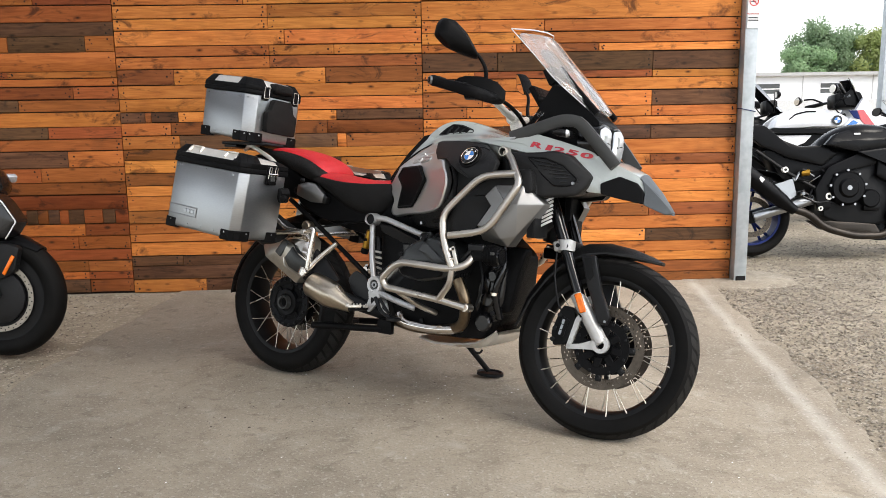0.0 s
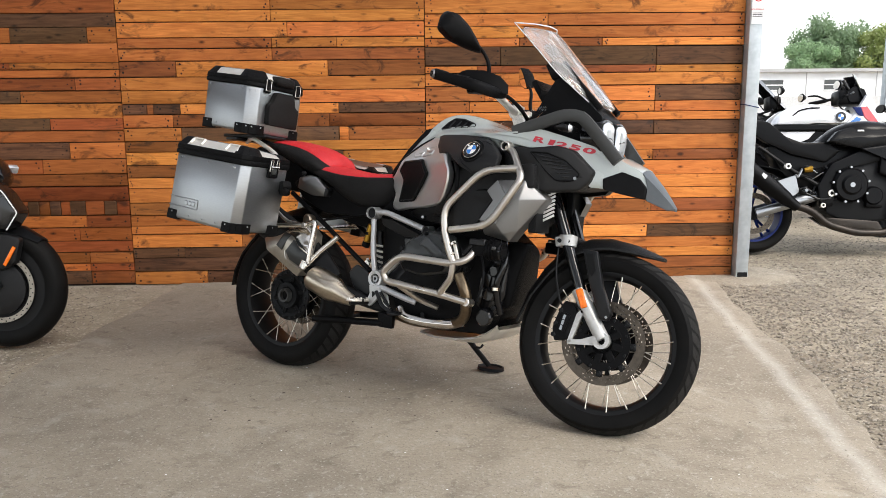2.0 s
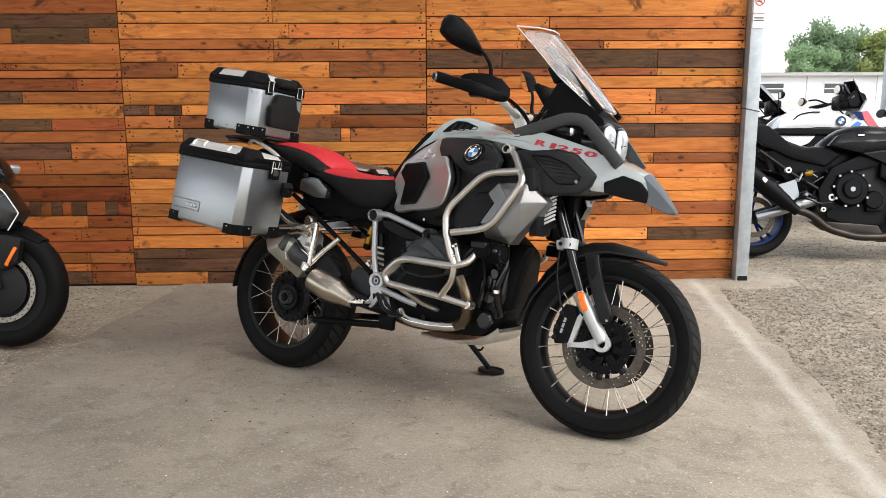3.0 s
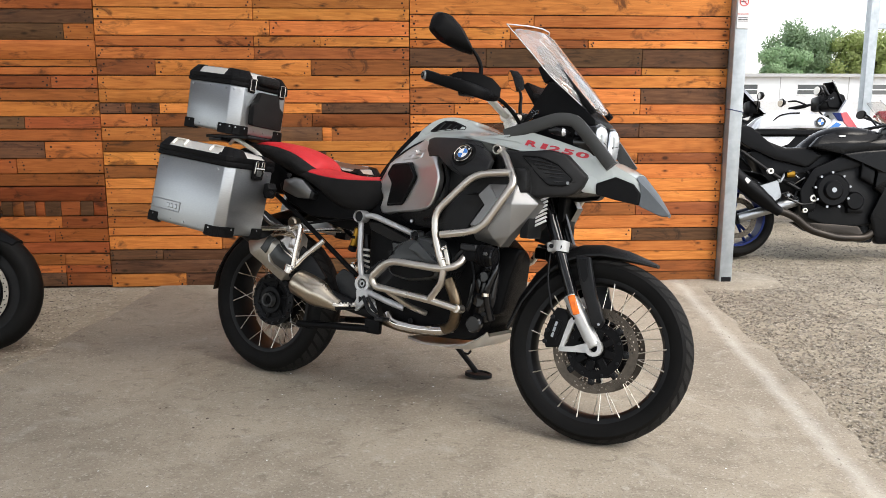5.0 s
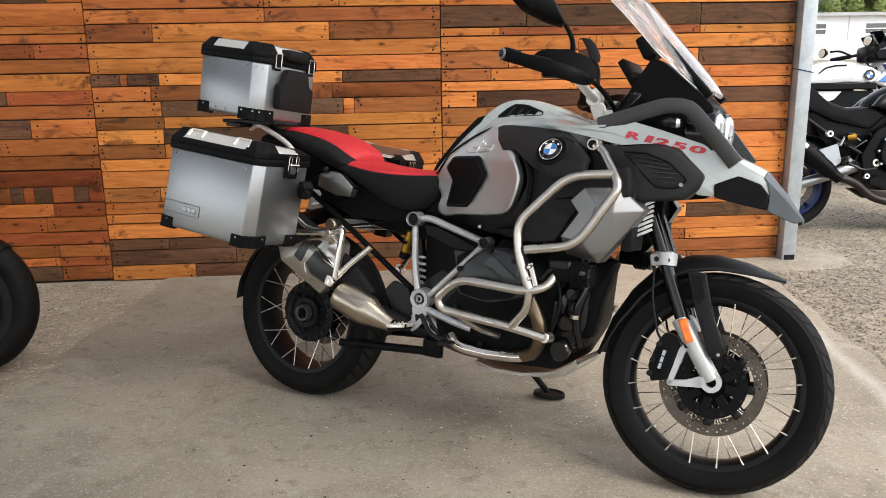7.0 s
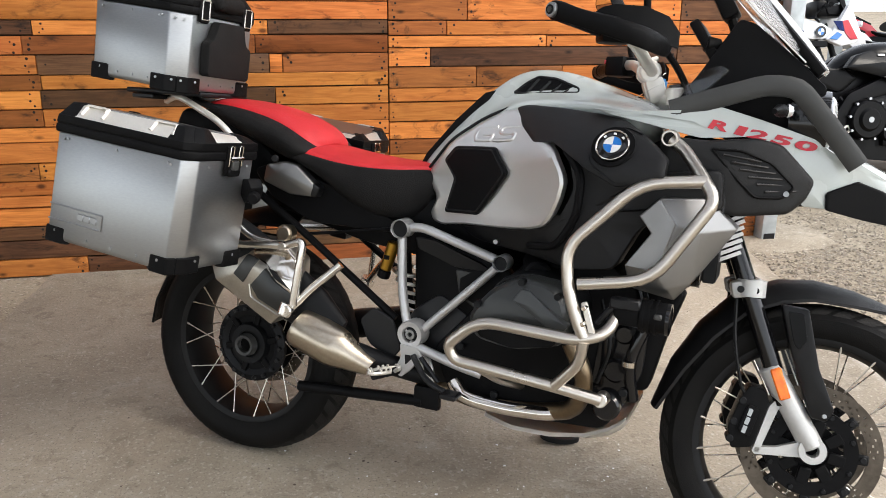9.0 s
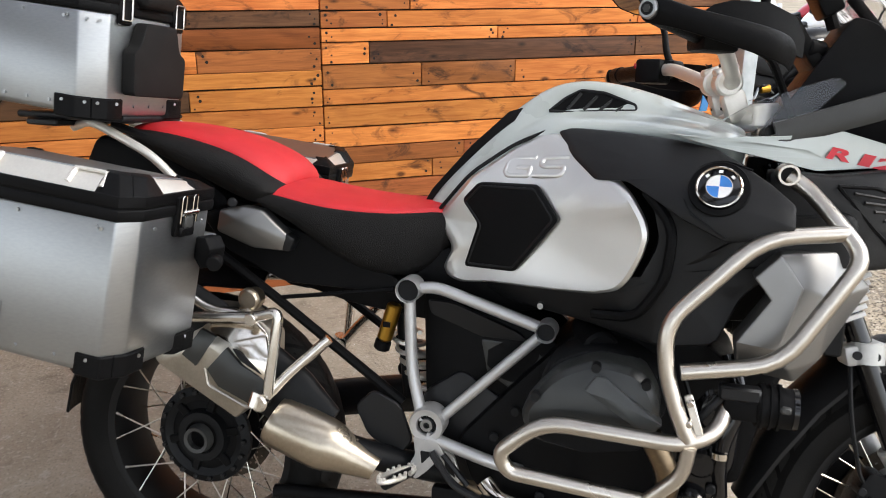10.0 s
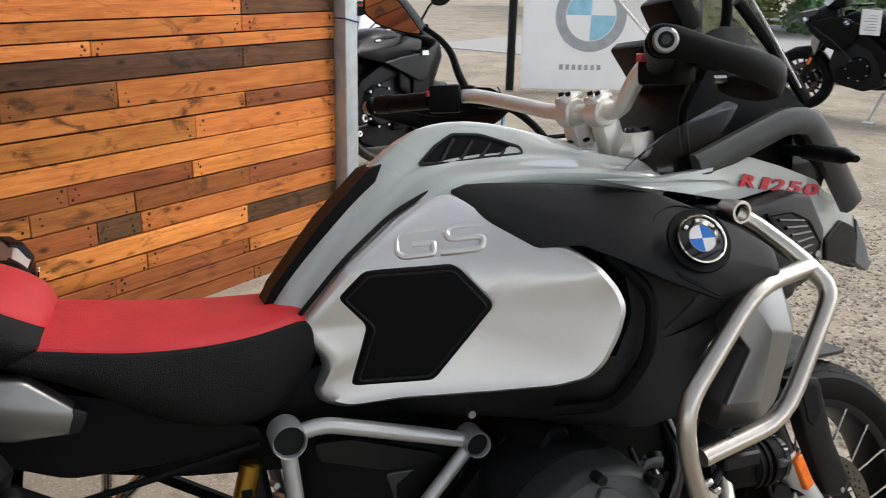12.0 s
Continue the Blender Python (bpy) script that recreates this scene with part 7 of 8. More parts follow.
# ---- the yard behind and beside ----
def parked(name, m, main, accent, rimm, label, group="", tall=False, lower=True, stand=True, rims=5, nose=None, bare=False, solid=False):
    """A parked road motorcycle, x forward from the rear wheel's contact."""
    t = thing(name, m, label, "motorcycle", group)
    nose = nose or main
    FCx, R = 1.42, 0.30
    for nm, c, w, lab in (("front_wheel", (FCx, 0, R), 0.12, "front wheel"), ("rear_wheel", (0, 0, R), 0.19, "rear wheel")):
        hub = part(nm, weld(lathe([(0, -w * 0.3), (0.05, -w * 0.3), (0.05, w * 0.3), (0, w * 0.3)], c, 20, closed=False)), STEELD, t)
        part("tyre", tyre_bm(R, w, 0.216, c), RUBBER, hub)
        part("rim", lathe([(0.22, -w * 0.38), (0.20, -w * 0.36), (0.195, 0), (0.20, w * 0.36), (0.22, w * 0.38)], c, 40, closed=False), rimm, hub)
        if solid:
            part("wheel_disc", weld(lathe([(0.0, -0.050), (0.215, -0.044), (0.215, 0.044), (0.0, 0.050)], c, 48, closed=False)), RIMB, hub, "solid dark rim")
            part("hub_cover", weld(lathe([(0.0, -0.078), (0.095, -0.078), (0.128, -0.066), (0.128, -0.052), (0.0, -0.052)], c, 40, closed=False)), COVER, hub, "plain black hub cover")
        for k in range(0 if solid else rims):
            a = 2 * math.pi * k / rims + 0.3
            part("wheel_spoke", join(*[tube([(c[0] + 0.04 * math.cos(a), 0, c[2] + 0.04 * math.sin(a)), (c[0] + 0.20 * math.cos(a + d), 0, c[2] + 0.20 * math.sin(a + d))], 0.011, 6, 0) for d in (-0.16, 0.16)]), rimm, hub)
        for s in (-1, 1) if nm == "front_wheel" else (-1,):
            ro, ri, pale = (0.170, 0.146, PALED) if solid else (0.155, 0.115, DISC)
            d = part("brake_disc", weld(lathe([(ro, s * 0.058), (ro, s * 0.063), (ri, s * 0.063), (ri, s * 0.058)], c, 48)), pale, hub, "pale drilled brake disc" if solid else "")
            holes = bmesh.new()
            for k in range(24):
                for r, o in ((0.153, 0), (0.163, 0.5)) if solid else ((0.125, 0), (0.14, 0.5)):
                    a = 2 * math.pi * (k + o) / 24
                    cc = Vector((c[0] + r * math.cos(a), s * 0.0637, c[2] + r * math.sin(a)))
                    holes.faces.new([holes.verts.new(cc + Vector((0.004 * math.cos(b), 0, 0.004 * math.sin(b)))) for b in (0, 1.05, 2.1, 3.14, 4.19, 5.24)])
            part("drillings", holes, STEELD, d)
    for s in (-1, 1):
        part("fork_leg", join(cyl((FCx, s * 0.09, R), (FCx - 0.18, s * 0.09, 0.72), 0.026), cyl((FCx - 0.15, s * 0.09, 0.64), (FCx - 0.27, s * 0.09, 0.95), 0.022)), STEELD, t)
        part("caliper", prism(smooth2([(FCx - 0.17, R + 0.02), (FCx - 0.12, R + 0.10), (FCx - 0.08, R + 0.08), (FCx - 0.11, R - 0.02)], 0.01), s * 0.045, s * 0.085, 0.004), YARDB, t)
        part("reflector", box(-0.012, -0.006, -0.035, 0.012, 0.006, 0.035, 0.003, 1, Matrix.Translation((FCx - 0.09, s * 0.115, 0.50)) @ pose(0, 0, 0, 0, -24, 0)), ORANGE, t)
        if bare:
            continue
        part("side_fairing", pillow([(0.98, 0.86), (1.12, 0.93), (1.30, 0.90), (1.34, 0.80), (1.20, 0.62), (1.14, 0.40), (1.06, 0.29), (0.66, 0.30), (0.60, 0.38), (0.86, 0.46), (0.92, 0.66)] if lower else [(0.86, 0.88), (1.10, 0.95), (1.32, 0.88), (1.36, 0.80), (1.16, 0.66), (1.02, 0.62), (0.92, 0.72)], lambda x, z, s=s: s * (0.20 + 0.06 * (z - 0.6) - 0.25 * max(0, x - 1.15)), 0.05, 0.012, 0.02, 0.012, (1.02, 0.60) if lower else (1.08, 0.80)), main, t, "side fairing")
        part("fairing_crease", tube([(0.90, s * 0.205, 0.55), (1.08, s * 0.225, 0.72), (1.30, s * 0.195, 0.84)], 0.008, 6, 0.05), accent, t)
        part("frame_spar", pillow([(0.55, 0.42), (0.60, 0.62), (0.80, 0.78), (1.02, 0.84), (1.0, 0.76), (0.78, 0.66), (0.68, 0.52), (0.66, 0.40)], lambda x, z, s=s: s * 0.165, 0.05, 0.012, 0.03, 0.006, (0.68, 0.60)), YARDB, t)
        part("pivot_nut", weld(lathe([(0.022, s * 0.165), (0.022, s * 0.176), (0.011, s * 0.176), (0.011, s * 0.165)], (0.60, 0, 0.46), 18)), ALUL, t)
        part("engine_cover", join(cyl((0.86, s * 0.10, 0.48), (0.86, s * 0.205, 0.48), 0.115, 0.105, 28, 0.012), cyl((1.0, s * 0.10, 0.42), (1.0, s * 0.19, 0.42), 0.07, 0.062, 24, 0.01)), YARDB, t)
        for k in range(7):
            a = 2 * math.pi * k / 7
            part("cover_bolt", cyl((0.86 + 0.10 * math.cos(a), s * 0.19, 0.48 + 0.10 * math.sin(a)), (0.86 + 0.10 * math.cos(a), s * 0.206, 0.48 + 0.10 * math.sin(a)), 0.008, n=8), ALU, t)
        part("footpeg", tube([(0.52, s * 0.14, 0.42), (0.50, s * 0.23, 0.42)], 0.011, 8, 0), ALU, t)
        part("peg_plate", prism(smooth2([(0.46, 0.36), (0.50, 0.56), (0.58, 0.54), (0.56, 0.36)], 0.02), s * 0.13, s * 0.145, 0.004), STEELD, t)
        part("mirror", join(tube([(1.12, s * 0.16, 1.0), (1.08, s * 0.30, 1.13), (1.06, s * 0.36, 1.15)], 0.007, 8, 0.03), rings([[(1.06 + dx, s * (0.42 + 0.075 * k * math.cos(a)), 1.165 + 0.045 * k * math.sin(a)) for a in (2 * math.pi * j / 16 for j in range(16))] for dx, k in ((-0.012, 0.92), (-0.008, 1.0), (0.012, 0.9), (0.03, 0.5))])), YARDB, t)
        part("mirror_face", cyl((1.0475, s * 0.42, 1.165), (1.0455, s * 0.42, 1.165), 0.034), MIRROR, t)
        part("grip", tube([(1.05, s * 0.20, 0.985), (0.98, s * 0.36, 0.97)], 0.018, 10, 0), YARDB, t)
    if bare:
        return t
    part("handlebar", tube([(0.98, -0.36, 0.97), (1.10, -0.10, 1.0), (1.10, 0.10, 1.0), (0.98, 0.36, 0.97)], 0.012, 8, 0.04), STEELD, t)
    part("engine", prism(smooth2([(0.62, 0.34), (0.66, 0.60), (0.86, 0.74), (1.08, 0.72), (1.14, 0.50), (1.06, 0.32), (0.80, 0.27)], 0.03), -0.16, 0.16, 0.02, 2), STEELD, t)
    soft(part("tank", rings([[(x, -y, z) for y, z in ((0, zt), (w * 0.6, zt - 0.008), (w, zt - 0.06), (w * 1.05, zb + 0.06), (w * 0.8, zb))] + [(x, y, z) for y, z in ((w * 0.8, zb), (w * 1.05, zb + 0.06), (w, zt - 0.06), (w * 0.6, zt - 0.008))] for x, zt, zb, w in ((0.52, 0.82, 0.74, 0.07), (0.58, 0.88, 0.73, 0.11), (0.70, 0.98, 0.74, 0.16), (0.84, 1.01, 0.76, 0.18), (0.98, 0.98, 0.80, 0.16), (1.10, 0.93, 0.82, 0.12))]), main, t, "", 60), 1)
    soft(part("seat", rings([[(x, f * w, z - 0.03 * f * f) for f in (-1, -0.5, 0, 0.5, 1)] + [(x, f * w * 0.8, z - 0.07) for f in (1, 0, -1)] for x, z, w in ((0.16, 0.87, 0.10), (0.26, 0.82, 0.13), (0.42, 0.805, 0.14), (0.54, 0.83, 0.10), (0.58, 0.86, 0.07))]), YARDB, t, "", 60), 1)
    part("core", prism(smooth2([(0.08, 0.72), (0.20, 0.54), (0.40, 0.44), (0.66, 0.40), (0.80, 0.60), (0.86, 0.78), (0.56, 0.80), (0.24, 0.78)], 0.03), -0.085, 0.085, 0.02, 2), YARDB, t)
    part("tail", prism(smooth2([(-0.20, 0.99), (-0.10, 1.0), (0.20, 0.88), (0.32, 0.76), (0.10, 0.74), (-0.16, 0.92)], 0.02), -0.085, 0.085, 0.025, 2), main, t)
    part("passenger_pad", prism(smooth2([(-0.10, 0.998), (0.02, 0.985), (0.20, 0.90), (0.18, 0.88), (-0.05, 0.95)], 0.01), -0.08, 0.08, 0.012, 2), YARDB, t)
    part("tail_lamp", box(-0.215, -0.05, 0.945, -0.18, 0.05, 0.975, 0.008, 2), REDP, t)
    part("swingarm", join(*[tube([(0.0, s * 0.12, R), (0.30, s * 0.125, 0.42), (0.60, s * 0.12, 0.46)], 0.032, 8, 0.1, flat=0.6) for s in (-1, 1)]), YARDB, t)
    part("hugger", mudguard([(0.28, 0.53, 0.08, 0.03), (0.16, 0.60, 0.09, 0.03), (0.02, 0.63, 0.09, 0.03), (-0.08, 0.61, 0.08, 0.03)], 0.09), YARDB, t)
    part("front_mudguard", mudguard([(FCx - 0.32, 0.34, 0.05, 0.02), (FCx - 0.28, 0.46, 0.065, 0.035), (FCx - 0.18, 0.57, 0.07, 0.04), (FCx - 0.04, 0.625, 0.07, 0.04), (FCx + 0.10, 0.60, 0.065, 0.035), (FCx + 0.20, 0.54, 0.045, 0.02)], 0.07), YARDB, t)
    part("exhaust", join(tube([(1.05, -0.10, 0.26), (0.72, -0.12, 0.25), (0.56, -0.16, 0.30), (0.34, -0.20, 0.44), (0.20, -0.205, 0.53)], 0.024, 12, 0.08), tube([(0.20, -0.21, 0.53), (0.05, -0.215, 0.62), (-0.06, -0.22, 0.68)], lambda f: 0.040 + 0.012 * f, 16, 0)), STEELD, t, "dark exhaust and silencer")
    part("spring", tube([(0.42 + 0.03 * math.cos(k * 0.6), 0.03 * math.sin(k * 0.6), 0.40 + 0.004 * k) for k in range(55)], 0.006, 6, 0), STEELD, t)
    soft(part("nose", rings([[(x, -y, z) for y, z in ((0, zt), (w * 0.7, zt - 0.02), (w, (zt + zb) / 2), (w * 0.6, zb))] + [(x, y, z) for y, z in ((w * 0.6, zb), (w, (zt + zb) / 2), (w * 0.7, zt - 0.02))] for x, zt, zb, w in ((1.10, 1.02, 0.86, 0.16), (1.24, 1.03, 0.80, 0.17), (1.36, 0.98, 0.78, 0.14), (1.46, 0.88, 0.78, 0.07))]), nose, t, "", 60), 1)
    for s in (-1, 1):
        part("headlamp", box(-0.02, -0.05, -0.02, 0.012, 0.05, 0.02, 0.008, 2, Matrix.Translation((1.40, s * 0.075, 0.88)) @ pose(0, 0, 0, 0, 35, -s * 35)), LAMPW, t)
    h = 0.32 if tall else 0.16
    sc = part("windscreen", rings([[(1.30 - 0.9 * h * f - 0.10 * abs(g), 0.15 * g * (1 - 0.35 * f), 1.02 + h * f) for g in (-1, -0.6, 0, 0.6, 1)] + [(1.295 - 0.9 * h * f - 0.10 * abs(g), 0.147 * g * (1 - 0.35 * f), 1.018 + h * f) for g in (1, 0.6, 0, -0.6, -1)] for f in (0, 0.35, 0.7, 1)]), CLEAR if not tall else BLACKG, t)
    if tall:
        part("cockpit", box(1.06, -0.10, 1.0, 1.20, 0.10, 1.16, 0.03, 2), YARDB, t)
    if stand:
        part("side_stand", join(tube([(0.62, 0.14, 0.28), (0.66, 0.30, 0.055)], 0.011, 8, 0), box(0.62, 0.27, 0.030, 0.72, 0.34, 0.042, 0.004)), ALU, t)
    return t


def badge(t, x, y, z, r, name="badge"):
    s = 1 if y > 0 else -1
    b = part(name, cyl((x, y, z), (x, y + s * 0.006, z), r, n=28), BLACKG, t)
    for k in range(4):
        part("badge_quarter", prism([(x, z)] + [(x + r * 0.6 * math.cos(a), z + r * 0.6 * math.sin(a)) for a in (math.pi / 2 * (k + j / 6) for j in range(7))], y + s * 0.006, y + s * 0.0075), BLUE if k % 2 else BADGEW, b)


stood = lambda x, y, yaw, lean=8: Matrix.Translation((x, y, 0)) @ pose(0, 0, 0, 0, 0, yaw) @ pose(0, 0, 0, -lean, 0, 0)
black = parked("sports_motorcycle", stood(2.60, 6.02, -4), BLACKC, YARDB, BLUEG, "gloss black sports motorcycle with blue rims on gravel", "parked motorcycles", bare=True)


def racer_body(t):
    """Tank, seat, fairing, engine and exhaust of the black sports motorcycle."""
    for s in (-1, 1):
        part("frame_spar", pillow([(0.45, 0.34), (0.43, 0.50), (0.53, 0.67), (0.78, 0.78), (1.02, 0.84), (1.02, 0.76), (0.86, 0.68), (0.60, 0.62), (0.52, 0.50), (0.55, 0.35)], lambda x, z: s * 0.172, 0.05, 0.010, 0.03, 0.006, (0.56, 0.62)), YARDB, t, "black frame spar")
        for x, z, r in ((0.53, 0.45, 0.026), (0.21, 0.65, 0.022), (0.47, 0.36, 0.018)):
            part("pivot_nut", weld(lathe([(r, s * 0.15), (r, s * 0.186), (r * 0.5, s * 0.186), (r * 0.5, s * 0.15)], (x, 0, z), 20)), ALUL, t, "bright pivot nut")
        ec = part("clutch_cover", join(cyl((0.66, s * 0.12, 0.51), (0.66, s * 0.215, 0.51), 0.135, 0.125, 36, 0.014), cyl((0.66, s * 0.21, 0.51), (0.66, s * 0.232, 0.51), 0.075, 0.066, 28, 0.006)), YARDB, t, "black round clutch cover")
        part("cover_crest", cyl((0.66, s * 0.231, 0.51), (0.66, s * 0.234, 0.51), 0.018, n=16), ALU, ec)
        for k in range(9):
            a = 2 * math.pi * k / 9 + 0.2
            part("cover_bolt", cyl((0.66 + 0.13 * math.cos(a), s * 0.19, 0.51 + 0.13 * math.sin(a)), (0.66 + 0.13 * math.cos(a), s * 0.212, 0.51 + 0.13 * math.sin(a)), 0.009, n=8), ALU, ec)
        part("pump_cover", join(cyl((0.83, s * 0.10, 0.43), (0.83, s * 0.20, 0.43), 0.075, 0.068, 24, 0.01), box(0.78, s * 0.12, 0.34, 0.90, s * 0.185, 0.40, 0.01, 2)), YARDB, t)
        part("heel_plate", prism(smooth2([(0.10, 0.53), (0.27, 0.585), (0.30, 0.46), (0.23, 0.41), (0.15, 0.45)], 0.015), s * 0.160, s * 0.170, 0.003), ALU, t, "pale aluminium heel plate")
        part("belly_plate", pillow([(0.48, 0.27), (0.70, 0.255), (0.88, 0.24), (0.92, 0.17), (0.60, 0.195)], lambda x, z: s * 0.165, 0.05, 0.008, 0.015, 0.004), PIPE, t, "brown metal belly plate")
        part("front_fairing", pillow([(0.72, 0.775), (0.90, 0.80), (1.12, 0.815), (1.33, 0.88), (1.36, 0.78), (1.22, 0.62), (1.16, 0.45), (1.12, 0.11), (1.0, 0.11), (0.945, 0.31), (1.03, 0.48), (0.97, 0.52), (0.99, 0.65), (0.86, 0.725)], lambda x, z: s * (0.205 + 0.05 * (z - 0.6) - 0.25 * max(0, x - 1.15)), 0.05, 0.012, 0.02, 0.010, (1.08, 0.62)), BLACKC, t, "gloss black front fairing")
        part("fairing_inset", pillow([(0.88, 0.72), (0.98, 0.655), (0.965, 0.545), (0.87, 0.60)], lambda x, z: s * 0.19, 0.04, 0.006, 0.012, 0.004), YARDB, t)
        part("tank_side", pillow([(0.50, 0.83), (0.58, 0.91), (0.73, 0.955), (0.95, 0.945), (1.17, 0.90), (1.12, 0.82), (0.74, 0.775)], lambda x, z: s * (0.175 - 0.6 * max(0, z - 0.86)), 0.05, 0.010, 0.02, 0.008), BLACKC, t, "gloss black tank side")
        part("tail_side", pillow([(-0.10, 1.02), (0.08, 0.985), (0.21, 0.875), (0.34, 0.825), (0.52, 0.83), (0.62, 0.77), (0.52, 0.68), (0.26, 0.74), (0.05, 0.84), (-0.10, 0.96)], lambda x, z: s * 0.115, 0.05, 0.010, 0.02, 0.006, (0.30, 0.79)), YARDB, t, "black tail side panel")
        part("subframe", tube([(0.02, s * 0.10, 0.80), (0.26, s * 0.13, 0.62), (0.46, s * 0.15, 0.50)], 0.014, 8, 0.04), STEELD, t)
        part("footpeg", tube([(0.34, s * 0.15, 0.47), (0.32, s * 0.25, 0.47)], 0.012, 8, 0), ALU, t)
        part("pedal", tube([(0.34, s * 0.18, 0.45), (0.44, s * 0.19, 0.40), (0.52, s * 0.20, 0.41)], 0.008, 8, 0.03), DARK, t)
        rg = random.Random(17)
        for k in range(16):
            x, z = rg.uniform(0.28, 0.50), rg.uniform(0.42, 0.66)
            part("hose", tube([(x, s * 0.13, z), (x + rg.uniform(-0.06, 0.08), s * rg.uniform(0.15, 0.17), z + rg.uniform(-0.06, 0.06)), (x + rg.uniform(0.02, 0.12), s * 0.14, z + rg.uniform(-0.10, 0.08))], rg.uniform(0.004, 0.010), 6, 0.03), rg.choice((YARDB, STEELD, DARK, ALU)), t)
        part("grip", tube([(1.06, s * 0.20, 0.985), (0.98, s * 0.36, 0.97)], 0.018, 10, 0), YARDB, t)
        part("mirror", join(tube([(1.16, s * 0.15, 1.0), (1.14, s * 0.26, 1.10), (1.13, s * 0.30, 1.12)], 0.008, 8, 0.03), rings([[(1.13 + dx, s * (0.37 + 0.08 * k * math.cos(a)), 1.13 + 0.035 * k * math.sin(a)) for a in (2 * math.pi * j / 16 for j in range(16))] for dx, k in ((-0.010, 0.92), (0.0, 1.0), (0.03, 0.5))])), YARDB, t)
        part("headlamp", box(-0.02, -0.05, -0.02, 0.012, 0.05, 0.02, 0.008, 2, Matrix.Translation((1.40, s * 0.075, 0.88)) @ pose(0, 0, 0, 0, 35, -s * 35)), LAMPW, t)
    part("handlebar", tube([(0.98, -0.36, 0.97), (1.10, -0.10, 1.0), (1.10, 0.10, 1.0), (0.98, 0.36, 0.97)], 0.012, 8, 0.04), STEELD, t)
    part("damper", join(cyl((0.34, -0.14, 0.625), (0.40, -0.15, 0.63), 0.026, n=16, w=0.004), ), GOLD, t, "gold damper body")
    part("engine", prism(smooth2([(0.50, 0.30), (0.52, 0.62), (0.78, 0.74), (1.06, 0.72), (1.12, 0.48), (1.04, 0.26), (0.70, 0.22)], 0.03), -0.15, 0.15, 0.02, 2), STEELD, t)
    part("core", prism(smooth2([(0.08, 0.80), (0.22, 0.58), (0.40, 0.44), (0.60, 0.42), (0.80, 0.62), (0.86, 0.80), (0.56, 0.82), (0.24, 0.82)], 0.03), -0.085, 0.085, 0.02, 2), YARDB, t)
    soft(part("tank", rings([[(x, -y, z) for y, z in ((0, zt), (w * 0.6, zt - 0.008), (w, zt - 0.05), (w, zb))] + [(x, y, z) for y, z in ((w, zb), (w, zt - 0.05), (w * 0.6, zt - 0.008))] for x, zt, zb, w in ((0.48, 0.85, 0.78, 0.07), (0.55, 0.92, 0.78, 0.11), (0.66, 0.985, 0.79, 0.15), (0.80, 1.005, 0.79, 0.165), (0.98, 0.985, 0.80, 0.15), (1.14, 0.93, 0.82, 0.12))]), BLACKC, t, "", 60), 1)
    soft(part("seat", rings([[(x, f * w, z - 0.03 * f * f) for f in (-1, -0.5, 0, 0.5, 1)] + [(x, f * w * 0.8, z - 0.06) for f in (1, 0, -1)] for x, z, w in ((0.16, 0.92, 0.09), (0.24, 0.865, 0.12), (0.36, 0.835, 0.135), (0.48, 0.84, 0.11), (0.53, 0.86, 0.08))]), YARDB, t, "smooth black seat", 60), 1)
    part("passenger_pad", prism(smooth2([(-0.16, 1.045), (0.02, 1.02), (0.17, 0.935), (0.14, 0.91), (-0.12, 1.0)], 0.01), -0.085, 0.085, 0.014, 2), YARDB, t)
    part("tail_lamp", box(-0.20, -0.05, 0.98, -0.15, 0.05, 1.01, 0.008, 2), REDP, t)
    part("swingarm", join(*[tube([(0.0, s * 0.12, 0.30), (0.20, s * 0.13, 0.36), (0.48, s * 0.12, 0.44)], 0.036, 8, 0.1, flat=0.5) for s in (-1, 1)]), ALU, t, "grey aluminium swingarm")
    part("hugger", mudguard([(0.28, 0.53, 0.08, 0.03), (0.16, 0.60, 0.09, 0.03), (0.02, 0.63, 0.09, 0.03), (-0.08, 0.61, 0.08, 0.03)], 0.09), YARDB, t)
    part("front_mudguard", mudguard([(1.10, 0.34, 0.05, 0.02), (1.14, 0.46, 0.065, 0.035), (1.24, 0.57, 0.07, 0.04), (1.38, 0.625, 0.07, 0.04), (1.52, 0.60, 0.065, 0.035), (1.62, 0.54, 0.045, 0.02)], 0.07), BLACKC, t)
    ex = part("exhaust", tube([(0.24, -0.215, 0.36), (0.37, -0.20, 0.325), (0.50, -0.19, 0.215), (0.72, -0.17, 0.155), (0.94, -0.16, 0.155), (1.04, -0.14, 0.26)], 0.028, 14, 0.06), PIPE, t, "brown-black exhaust pipe")
    part("silencer", tube([(0.27, -0.212, 0.345), (0.20, -0.215, 0.395), (0.10, -0.222, 0.475), (-0.06, -0.235, 0.60), (-0.16, -0.24, 0.675)], lambda f: 0.036 + 0.026 * min(1, 2.2 * f), 20, 0.03), YARDB, ex, "black silencer can")
    part("maker_mark", box(-0.020, -0.004, -0.016, 0.020, 0.0, 0.016, 0.003, 1, Matrix.Translation((0.0, -0.2885, 0.575)) @ pose(0, 0, 0, 0, 38, 0)), SIGNW, ex)
